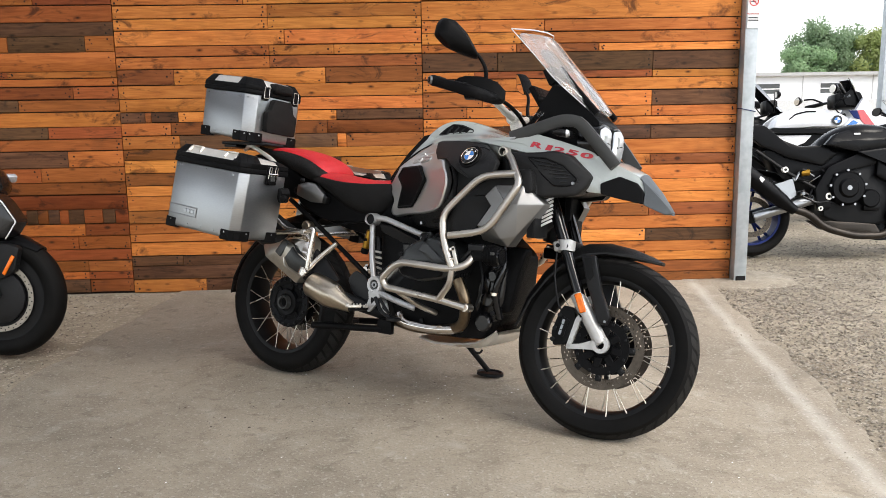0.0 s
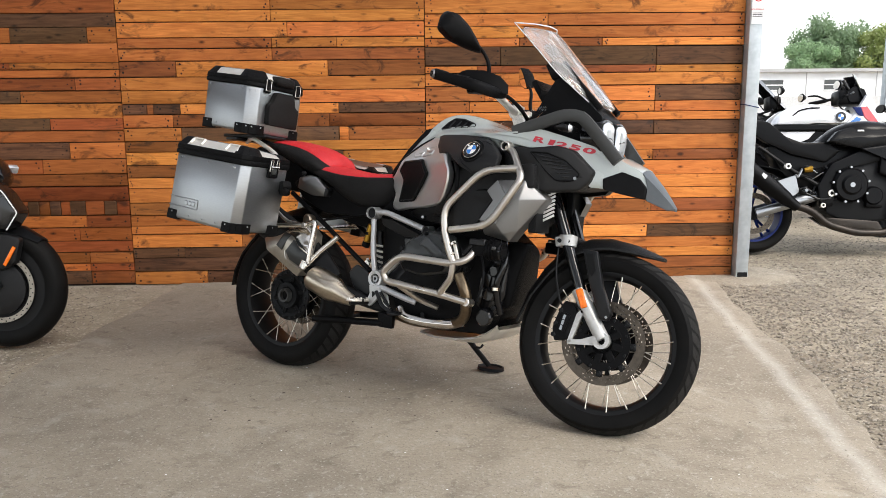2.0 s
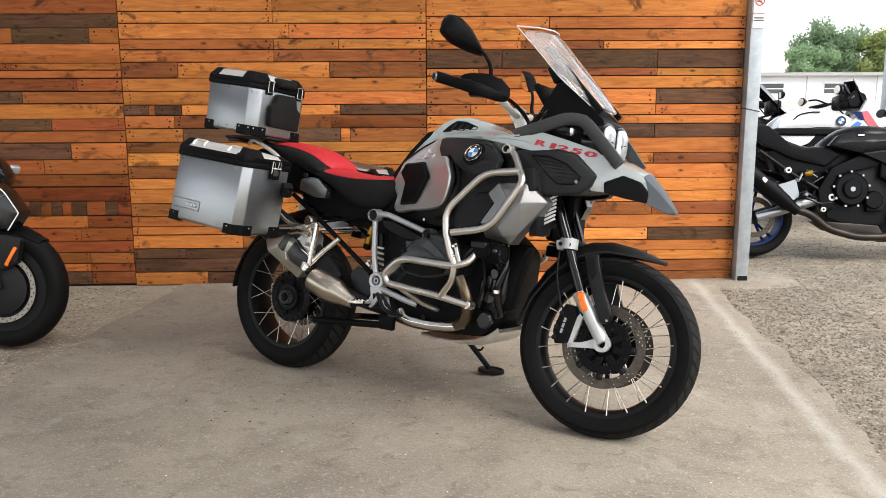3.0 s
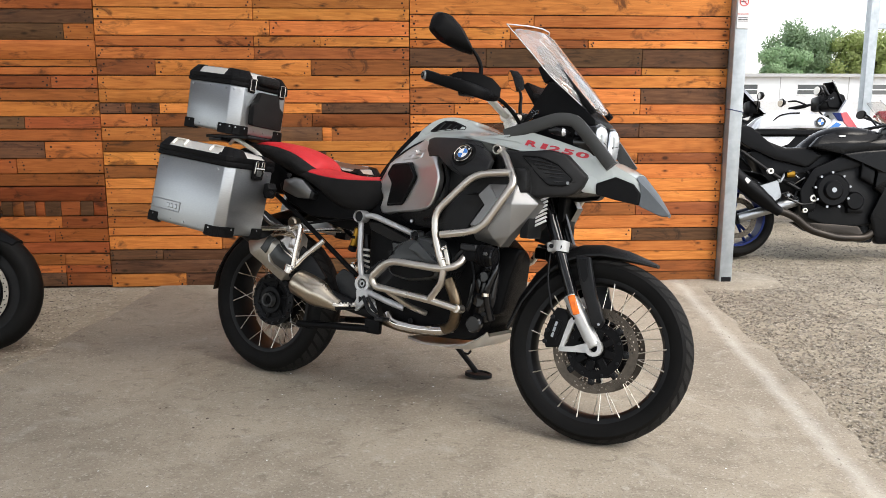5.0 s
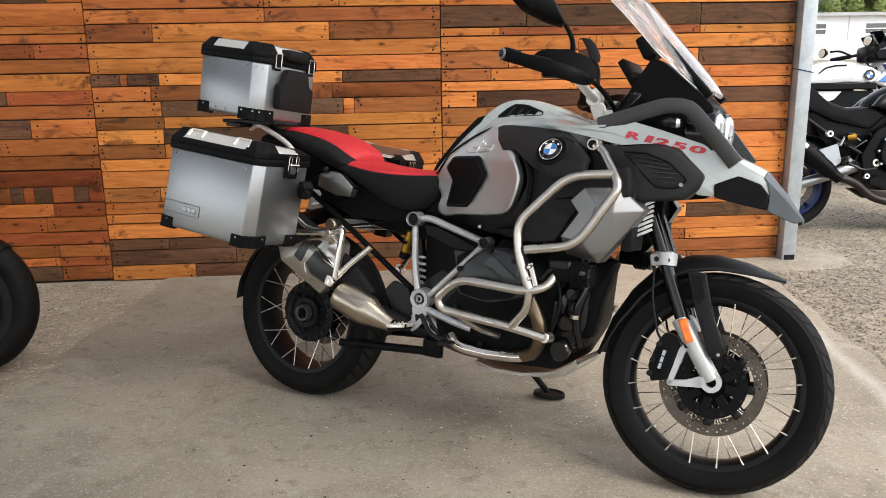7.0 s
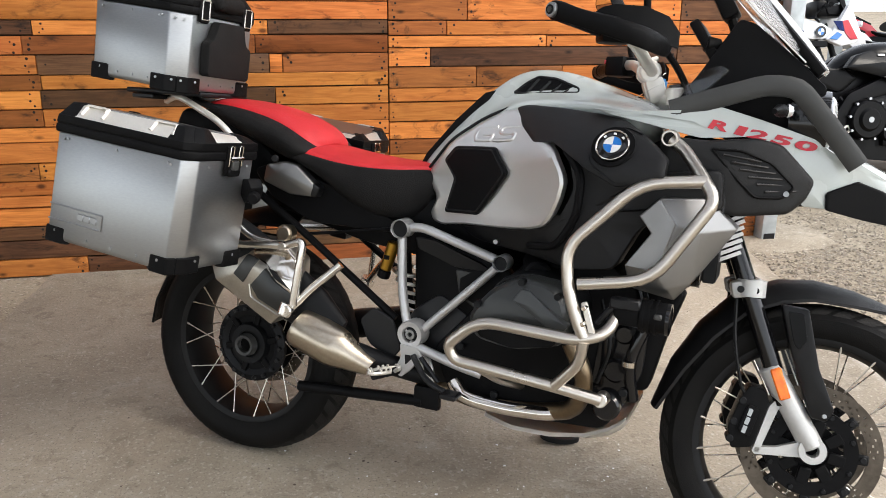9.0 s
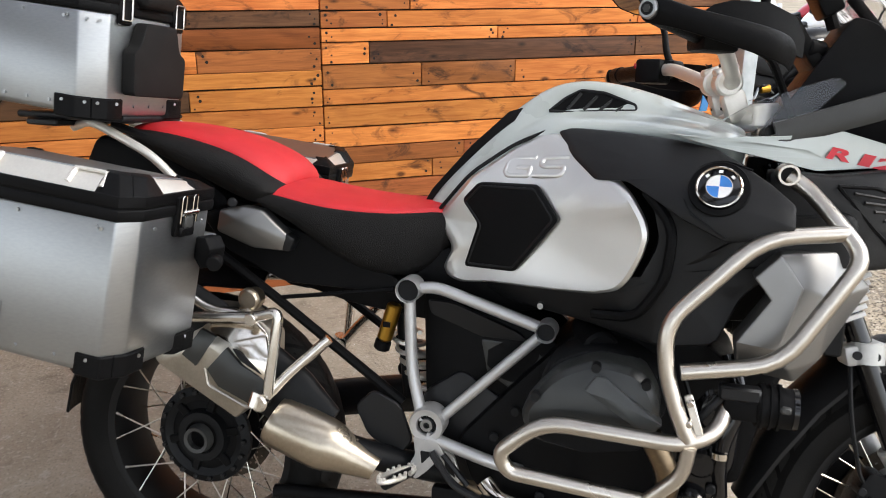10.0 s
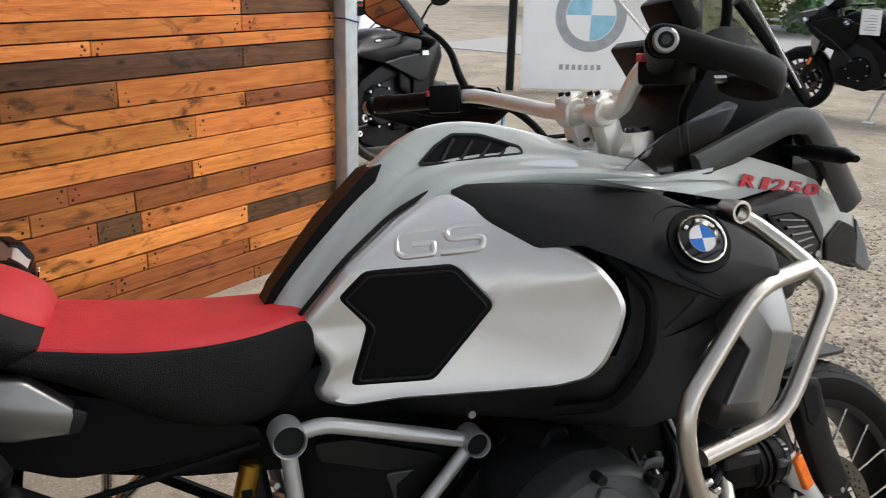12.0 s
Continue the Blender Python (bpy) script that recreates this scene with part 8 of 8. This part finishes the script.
    soft(part("nose", rings([[(x, -y, z) for y, z in ((0, zt), (w * 0.7, zt - 0.02), (w, (zt + zb) / 2), (w * 0.6, zb))] + [(x, y, z) for y, z in ((w * 0.6, zb), (w, (zt + zb) / 2), (w * 0.7, zt - 0.02))] for x, zt, zb, w in ((1.10, 1.02, 0.84, 0.16), (1.24, 1.03, 0.80, 0.18), (1.36, 0.98, 0.78, 0.15), (1.46, 0.88, 0.78, 0.07))]), BLACKC, t, "", 60), 1)
    part("windscreen", rings([[(1.30 - 0.16 * f - 0.10 * abs(g), 0.15 * g * (1 - 0.35 * f), 1.02 + 0.17 * f) for g in (-1, -0.6, 0, 0.6, 1)] + [(1.295 - 0.16 * f - 0.10 * abs(g), 0.147 * g * (1 - 0.35 * f), 1.018 + 0.17 * f) for g in (1, 0.6, 0, -0.6, -1)] for f in (0, 0.35, 0.7, 1)]), CLEAR, t, "low clear windscreen")
    part("side_mark", box(0.72, -0.160, 0.905, 0.765, -0.150, 0.917), SIGNW, t)
    part("paper_tag", box(1.08, -0.226, 0.795, 1.14, -0.220, 0.825), SIGNW, t)


racer_body(black)


def roadster_body(t):
    """Silver-white tank over a black strip, tall black cockpit and striped nose."""
    for s in (-1, 1):
        part("tank_side", pillow([(0.52, 0.825), (0.56, 0.90), (0.63, 0.962), (0.74, 0.985), (0.90, 0.985), (1.10, 0.955), (1.18, 0.90), (1.10, 0.83), (0.86, 0.835), (0.78, 0.825)], lambda x, z: s * (0.195 - 0.7 * max(0, z - 0.88)), 0.06, 0.014, 0.02, 0.010), WHITEP, t, "silver-white tank side")
        part("tank_groove", tube([(0.66, s * 0.188, 0.895), (0.72, s * 0.165, 0.945), (0.82, s * 0.150, 0.968), (0.90, s * 0.150, 0.968)], 0.007, 6, 0.03, flat=0.6), STEELD, t)
        part("side_strip", box(0.50, s * 0.165, 0.775, 1.12, s * 0.205, 0.820, 0.006), YARDB, t, "matt black side strip")
        part("lower_panel", pillow([(0.55, 0.765), (0.86, 0.765), (0.80, 0.70), (0.70, 0.66), (0.60, 0.70)], lambda x, z: s * 0.18, 0.04, 0.008, 0.012), WHITEP, t)
        part("knee_panel", pillow([(0.70, 0.765), (1.10, 0.765), (1.02, 0.62), (0.86, 0.60)], lambda x, z: s * 0.165, 0.04, 0.008, 0.012), YARDB, t)
        part("nose_side", pillow([(1.10, 0.83), (1.19, 0.93), (1.30, 1.085), (1.36, 1.03), (1.47, 0.87), (1.40, 0.81), (1.24, 0.78)], lambda x, z: s * (0.20 - 0.45 * max(0, x - 1.22)), 0.05, 0.010, 0.012, 0.008), WHITEP, t, "white nose side")
        part("blue_flash", pillow([(1.13, 0.835), (1.19, 0.885), (1.23, 0.865), (1.19, 0.825)], lambda x, z: s * 0.212, 0.008, 0.002, 0.003), BLUE, t)
        part("navy_flash", pillow([(1.15, 0.965), (1.22, 0.965), (1.25, 0.89), (1.20, 0.90)], lambda x, z: s * (0.214 - 0.45 * max(0, x - 1.22)), 0.008, 0.002, 0.003), BLUEG, t)
        part("red_flash", pillow([(1.22, 0.965), (1.285, 0.975), (1.41, 0.84), (1.33, 0.83), (1.26, 0.88)], lambda x, z: s * (0.214 - 0.45 * max(0, x - 1.22)), 0.008, 0.002, 0.003), REDP, t)
        part("grip", tube([(1.10, s * 0.22, 1.075), (1.02, s * 0.38, 1.065)], 0.018, 10, 0), YARDB, t)
        part("lever", tube([(1.14, s * 0.20, 1.08), (1.12, s * 0.30, 1.075), (1.08, s * 0.38, 1.07)], 0.007, 6, 0.03), ALU, t)
        part("mirror", join(tube([(1.10, s * 0.20, 1.08), (1.04, s * 0.28, 1.13), (0.99, s * 0.34, 1.13)], 0.008, 8, 0.03), rings([[(0.95 + dx, s * (0.39 + 0.07 * k * math.cos(a)), 1.125 + 0.040 * k * math.sin(a)) for a in (2 * math.pi * j / 16 for j in range(16))] for dx, k in ((-0.010, 0.92), (0.0, 1.0), (0.03, 0.5))])), YARDB, t)
        part("mirror_face", rings([[(0.938 + dx, s * (0.39 + 0.062 * math.cos(a)), 1.125 + 0.034 * math.sin(a)) for a in (2 * math.pi * j / 16 for j in range(16))] for dx in (0.0, 0.003)]), MIRROR, t)
        part("headlamp", box(-0.02, -0.05, -0.02, 0.012, 0.05, 0.02, 0.008, 2, Matrix.Translation((1.42, s * 0.075, 0.95)) @ pose(0, 0, 0, 0, 35, -s * 35)), LAMPW, t)
        part("hand_shield", pillow([(1.17, 1.02), (1.34, 1.02), (1.30, 1.13), (1.22, 1.16), (1.14, 1.10)], lambda x, z: s * 0.10, 0.03, 0.008, 0.012), YARDB, t, "black cockpit side")
        part("footpeg", tube([(0.48, s * 0.14, 0.42), (0.46, s * 0.24, 0.42)], 0.011, 8, 0), ALU, t)
    part("handlebar", tube([(1.02, -0.38, 1.065), (1.14, -0.12, 1.08), (1.14, 0.12, 1.08), (1.02, 0.38, 1.065)], 0.012, 8, 0.04), STEELD, t)
    part("cockpit", box(1.08, -0.09, 1.0, 1.30, 0.09, 1.13, 0.03, 2), YARDB, t, "black cockpit")
    part("display", box(-0.010, -0.09, -0.05, 0.010, 0.09, 0.05, 0.006, 2, Matrix.Translation((1.15, 0, 1.17)) @ pose(0, 0, 0, 0, -30, 0)), BLACKG, t)
    part("windscreen", rings([[(1.36 - 0.10 * f - 0.06 * abs(q), 0.14 * q * (1 - 0.35 * f), 1.01 + 0.25 * f) for q in (-1, -0.6, 0, 0.6, 1)] + [(1.354 - 0.10 * f - 0.06 * abs(q), 0.137 * q * (1 - 0.35 * f), 1.008 + 0.25 * f) for q in (1, 0.6, 0, -0.6, -1)] for f in (0, 0.35, 0.7, 1)]), BLACKG, t, "dark smoked windscreen")
    part("screen_stay", join(*[tube([(1.20, s * 0.06, 1.06), (1.24, s * 0.07, 1.20)], 0.010, 8, 0) for s in (-1, 1)]), YARDB, t)
    part("cable", join(*[tube([(1.12 + 0.01 * k, -0.14 + 0.05 * k, 1.07), (1.06 + 0.02 * k, -0.10 + 0.04 * k, 1.02), (1.14, -0.05, 0.96)], 0.006, 6, 0.04) for k in range(5)]), STEELD, t)
    soft(part("tank", rings([[(x, -y, z) for y, z in ((0, zt), (w * 0.6, zt - 0.008), (w, zt - 0.05), (w, zb))] + [(x, y, z) for y, z in ((w, zb), (w, zt - 0.05), (w * 0.6, zt - 0.008))] for x, zt, zb, w in ((0.54, 0.86, 0.80, 0.08), (0.62, 0.965, 0.80, 0.12), (0.74, 1.010, 0.80, 0.15), (0.86, 1.022, 0.80, 0.16), (1.02, 1.005, 0.80, 0.15), (1.16, 0.97, 0.82, 0.12))]), WHITEP, t, "", 60), 1)
    soft(part("seat", rings([[(x, f * w, z - 0.03 * f * f) for f in (-1, -0.5, 0, 0.5, 1)] + [(x, f * w * 0.8, z - 0.06) for f in (1, 0, -1)] for x, z, w in ((-0.10, 0.90, 0.10), (0.10, 0.86, 0.13), (0.36, 0.82, 0.14), (0.50, 0.83, 0.11), (0.56, 0.85, 0.08))]), YARDB, t, "", 60), 1)
    part("engine", prism(smooth2([(0.50, 0.30), (0.52, 0.62), (0.78, 0.74), (1.06, 0.72), (1.12, 0.48), (1.04, 0.26), (0.70, 0.22)], 0.03), -0.15, 0.15, 0.02, 2), STEELD, t)
    part("core", prism(smooth2([(-0.08, 0.84), (0.22, 0.58), (0.40, 0.44), (0.60, 0.42), (0.80, 0.62), (0.86, 0.80), (0.56, 0.82), (0.0, 0.86)], 0.03), -0.085, 0.085, 0.02, 2), YARDB, t)
    part("swingarm", join(*[tube([(0.0, s * 0.12, 0.30), (0.20, s * 0.13, 0.36), (0.48, s * 0.12, 0.44)], 0.032, 8, 0.1, flat=0.6) for s in (-1, 1)]), YARDB, t)
    part("front_mudguard", mudguard([(1.10, 0.34, 0.05, 0.02), (1.14, 0.46, 0.065, 0.035), (1.24, 0.57, 0.07, 0.04), (1.38, 0.625, 0.07, 0.04), (1.52, 0.60, 0.065, 0.035), (1.62, 0.54, 0.045, 0.02)], 0.07), YARDB, t)
    part("side_stand", join(tube([(0.62, 0.14, 0.28), (0.66, 0.30, 0.055)], 0.011, 8, 0), box(0.62, 0.27, 0.030, 0.72, 0.34, 0.042, 0.004)), ALU, t)


white = parked("road_motorcycle", stood(2.80, 7.6, -4) @ Matrix.Scale(1.08, 4), WHITEP, DARK, STEELD, "silver-white road motorcycle with red and blue nose stripes", "parked motorcycles", bare=True)
roadster_body(white)
badge(white, 1.055, -0.207, 0.885, 0.042)
parked("touring_motorcycle", stood(3.70, 10.9, -98), BLACKC, DARK, STEELD, "dark touring motorcycle with tall screen in the yard", "parked motorcycles", tall=True, lower=False)
parked("touring_motorcycle", stood(2.90, 9.1, -2), YARDB, WHITEP, STEELD, "black touring motorcycle with tall dark screen", "parked motorcycles", tall=True, lower=False)
far = parked("sports_motorcycle", stood(5.05, 8.6, -8), WHITEP, BLUEG, STEELD, "white and blue motorcycle with yellow rear plate", "parked motorcycles", nose=REDP)
plate = part("rear_plate", box(-0.02, -0.13, 0.0, 0.0, 0.13, 0.11, 0.004, 1, Matrix.Translation((-0.22, -0.02, 0.80)) @ pose(0, 0, 0, 0, 15, 0)), YELLOW, far, "yellow rear plate")
part("plate_bars", join(*[box(-0.024, -0.10 + 0.05 * k, 0.025, -0.0205, -0.065 + 0.05 * k, 0.085, 0, 1, Matrix.Translation((-0.22, -0.02, 0.80)) @ pose(0, 0, 0, 0, 15, 0)) for k in range(4)]), STEELD, plate)
parked("sports_motorcycle", stood(6.3, 10.2, -20), REDP, DARK, STEELD, "red sports motorcycle at the back of the yard", "parked motorcycles")
side_bike = parked("motor_scooter", stood(-3.39, 3.98, -5, 6), BLACKG, DARK, STEELD, "gloss black motor scooter with broad front fender beside concrete strip", "parked motorcycles", solid=True)
part("front_cowl", pillow([(1.16, 0.95), (1.36, 0.89), (1.49, 0.77), (1.545, 0.67), (1.50, 0.59), (1.20, 0.60)], lambda x, z: -(0.17 - 0.35 * max(0, x - 1.34)), 0.10, 0.012, 0.015, 0.008), BLACKG, side_bike, "gloss black front cowl")
part("cowl_edge", tube([(1.42, -0.160, 0.842), (1.492, -0.132, 0.77), (1.548, -0.112, 0.67), (1.502, -0.128, 0.588)], 0.0035, 6, 0.01), BADGEW, side_bike, "pale cowl edging")
part("cowl_crease", tube([(1.30, -0.185, 0.66), (1.44, -0.155, 0.725), (1.50, -0.130, 0.760)], 0.0025, 6, 0.03), ALU, side_bike)
part("fork_guard", pillow([(1.20, 0.52), (1.40, 0.575), (1.49, 0.566), (1.552, 0.545), (1.538, 0.495), (1.525, 0.43), (1.46, 0.392), (1.36, 0.385), (1.22, 0.40)], lambda x, z: -0.105, 0.04, 0.010, 0.02, 0.008, (1.40, 0.48)), COVER, side_bike, "broad black front fender")
part("long_reflector", box(-0.009, -0.005, -0.052, 0.009, 0.005, 0.052, 0.004, 2, Matrix.Translation((1.505, -0.119, 0.462)) @ pose(0, 0, 0, 0, 30, 0)), ORANGE, side_bike, "long orange reflector")
adv = parked("touring_motorcycle", Matrix.Translation((8.63, 3.02, 0)) @ pose(0, 0, 0, 0, 0, 80) @ pose(0, 0, 0, -8, 0, 0) @ Matrix.Scale(1.1, 4), BLACKP, DARK, STEELD, "black adventure motorcycle with paper tag near the kerb", "parked motorcycles", tall=True, lower=False, rims=9)
badge(adv, 0.98, 0.235, 0.90, 0.035)
part("paper_tag", box(0.70, 0.212, 0.80, 0.87, 0.217, 1.02), SIGNW, adv, "white paper sheet")
part("tag_lines", join(*[box(0.73, 0.217, 0.84 + 0.025 * k, 0.84 - 0.02 * (k % 3), 0.2182, 0.848 + 0.025 * k) for k in range(6)]), PALEG, adv)
part("beak", rings([[(x, f * w, z) for f in (-1, 0, 1)] + [(x, f * w, z - 0.05) for f in (1, 0, -1)] for x, w, z in ((1.30, 0.12, 0.98), (1.50, 0.09, 0.93), (1.62, 0.03, 0.86))]), GREYP, adv)
part("fork_trim", pillow([(1.20, 0.80), (1.30, 0.82), (1.33, 0.68), (1.28, 0.56), (1.25, 0.68)], lambda x, z: 0.14, 0.03, 0.006, 0.01), ALU, adv)

# banner frame with its round emblem
bn = thing("banner_frame", Matrix.Translation((7.95, 7.55, 0)) @ pose(0, 0, 0, 0, 0, -52), "white printed banner with a pale round emblem on a black frame", "banner")
part("cloth", box(0.0, -0.01, 0.02, 2.0, 0.01, 2.3, 0.004), BANNER, bn)
part("pole", cyl((-0.12, 0.0, 0.0), (-0.12, 0.0, 2.4), 0.05, n=12), STEELD, bn, "black banner pole")
part("pole", cyl((2.12, 0.0, 0.0), (2.12, 0.0, 2.4), 0.05, n=12), STEELD, bn, "black banner pole")
part("rail", tube([(-0.12, 0, 1.25), (0.0, 0, 1.25)], 0.02, 8, 0), STEELD, bn)
part("rail", tube([(-0.6, 0, 1.6), (0.0, 0, 1.6)], 0.03, 8, 0), STEELD, bn)
part("emblem_ring", weld(lathe([(0.42, -0.014), (0.42, -0.0105), (0.30, -0.0105), (0.30, -0.014)], (0.80, 0, 0.88), 48)), PALEG, bn, "pale grey ring")
for k in (0, 2):
    part("emblem_quarter", prism([(0.80, 0.88)] + [(0.80 + 0.29 * math.cos(a), 0.88 + 0.29 * math.sin(a)) for a in (math.pi / 2 * (k + 1 + j / 8) for j in range(9))], -0.013, -0.0105), PALEB, bn)
for k in range(7):
    part("wording_bar", box(0.46 + 0.075 * k, -0.013, 0.25, 0.505 + 0.075 * k, -0.0105, 0.31), PALEG, bn, "grey wording bar")

tag = thing("key_tag", BIKE @ pose(1.064, 0.326, 1.158, 9, 0, 60), "bright blue plastic key tag hanging beside the handlebar", "tag")
part("card", prism(smooth2([(-0.017, -0.058), (0.017, -0.058), (0.017, -0.010), (0.008, 0.0), (-0.008, 0.0), (-0.017, -0.010)], 0.004), -0.0015, 0.0015, 0.0006), BLUEP, tag)
part("ring", tube([(0.010 * math.cos(a), 0.0, 0.006 + 0.010 * math.sin(a)) for a in (math.pi * k / 6 for k in range(13))], 0.0014, 6, 0), CHROME, tag, "bright split ring")
part("key_cord", tube([(0, 0, 0.015), (0.004, 0.01, 0.030), (0.0, 0.02, 0.046)], 0.0015, 6, 0.01), STEELD, tag)

# second canopy row with its column and beam
col = thing("canopy_column", pose(5.22, 9.0, 0), "blue-grey steel column with a cross beam", "column")
part("shaft", box(-0.05, -0.05, 0, 0.05, 0.05, 2.7, 0.005), GALV, col)
part("cross_beam", box(0.0, -0.03, 1.93, 5.0, 0.03, 1.99, 0.004), GALV, col)
part("eave_beam", box(-3.4, -0.06, 2.35, 6.0, 0.06, 2.75, 0.006), RENDERW, col, "pale canopy fascia")

# kerb, far building, fence and trees
kerb = part("kerb", join(*[box(11.6, -14 + 0.92 * k, -0.02, 11.85, -14 + 0.92 * k + 0.90, 0.16, 0.015) for k in range(24)]), CONC)
tagged(kerb, "grey concrete kerb along the yard", "kerb", kind="structure")
road = part("road", box(11.85, -30, -0.02, 60, 12, 0.0), mat("pale_asphalt", (0.34, 0.33, 0.32), (0.26, 0.25, 0.24), rough=0.9, scale=30, bscale=200))
tagged(road, "pale bleached road beyond the kerb", "road", kind="structure")
bld = thing("building", pose(8, 40, 0), "long low white clad building with dark windows", "building")
part("wall", box(0, 0, 0, 38, 8, 2.05), RENDERW, bld)
part("roof", box(-0.3, -0.3, 2.05, 38.3, 8.3, 2.2), ROOFM, bld)
for k in range(11):
    w = part("window", box(1.2 + 3.4 * k, -0.03, 1.22, 2.6 + 3.4 * k, 0.02, 1.68), WINDOW, bld)
    part("window_frame", join(*[box(1.15 + 3.4 * k, -0.05, z, 2.65 + 3.4 * k, -0.03, z + 0.05) for z in (1.17, 1.42, 1.68)]), RENDERW, w)
    part("clad_joint", box(0.3 + 3.4 * k, -0.012, 0, 0.34 + 3.4 * k, 0, 2.05), ROOFM, bld)
part("plinth", box(-0.1, -0.08, 0, 38.1, 0, 0.9), mat("pale_plinth", (0.62, 0.62, 0.62), rough=0.8), bld)


def tree(x, y, h, r, leafm, seed, label, low=0.32, name="tree"):
    """Trunk, limbs and a crown of many small leaf sprays in uneven clumps."""
    rg = random.Random(seed)
    t = thing(name, pose(x, y, 0), label, name, "trees behind the yard")
    limbs = [tube([(0, 0, 0), (0.05 * r, 0, h * 0.25), (0, 0.05 * r, h * 0.55), (0, 0, h * 0.85)], lambda f: 0.05 * h * (1 - 0.8 * f) * 0.6 + 0.02, 8, 0.5)]
    clumps = []
    for k in range(40):
        a, q = rg.uniform(0, 2 * math.pi), rg.uniform(0.1, 1.0) ** 0.6
        z = h * rg.uniform(low, 0.92)
        rad = r * math.sqrt(max(0.05, 1 - ((z / h - 0.55) / 0.5) ** 2)) * q * 0.85
        c = Vector((rad * math.cos(a), rad * math.sin(a), z))
        clumps.append((c, r * rg.uniform(0.20, 0.36)))
        if k < 12:
            limbs.append(tube([(0, 0, z * 0.55), tuple(c * 0.6 + Vector((0, 0, z * 0.15))), tuple(c)], lambda f: 0.014 * h * (1 - 0.8 * f), 6, 0.3))
    part("trunk", join(*limbs), BARK, t)
    vs, fs = [], []
    for c, cr in clumps:
        for _ in range(520):
            d = Vector((rg.gauss(0, 1), rg.gauss(0, 1), rg.gauss(0, 0.8))).normalized()
            p = c + d * cr * rg.uniform(0.55, 1.05)
            u = Vector((rg.gauss(0, 1), rg.gauss(0, 1), rg.gauss(0, 1))).normalized()
            v = u.cross(d).normalized()
            s = rg.uniform(0.07, 0.15) * (r / 3) ** 0.5
            n = len(vs)
            vs += [tuple(p - u * s), tuple(p + v * s * 0.6), tuple(p + u * s), tuple(p - v * s * 0.6)]
            fs.append((n, n + 1, n + 2, n + 3))
    me = bpy.data.meshes.new("crown")
    me.from_pydata(vs, [], fs)
    me.materials.append(leafm)
    cr = new("crown", me)
    cr.parent = t


for i, (x, y, h, r, lm) in enumerate(((27.0, 58, 4.4, 2.0, LEAF), (29.5, 60, 6.1, 3.1, LEAF), (32.6, 58, 5.4, 2.6, LEAF2), (36.0, 60, 5.2, 2.6, LEAF2), (23.5, 62, 3.5, 1.6, LEAF2), (39.5, 60, 4.8, 2.6, LEAF), (43, 58, 5.2, 2.8, LEAF2),
                                     (26, 12.0, 5.5, 2.6, LEAF), (29, 8.2, 6.2, 3.0, LEAF2), (27, 4.6, 5.8, 2.6, LEAF), (30, 15.5, 6.0, 3.0, LEAF), (31, 1.0, 6.4, 3.2, LEAF))):
    tree(x, y, h, r, lm, 40 + i, "broadleaf tree in full summer leaf" if lm is LEAF else "yellow-green broadleaf tree in summer leaf")

for i, (x, y, h, r, lm) in enumerate(((21.5, 9.6, 2.6, 2.0, LEAF2), (22.5, 6.6, 2.4, 2.0, LEAF), (23.4, 12.2, 3.0, 2.3, LEAF), (23.6, 3.4, 2.6, 2.1, LEAF2))):
    tree(x, y, h, r, lm, 70 + i, "dense green roadside bush in full leaf", 0.08, "bush")
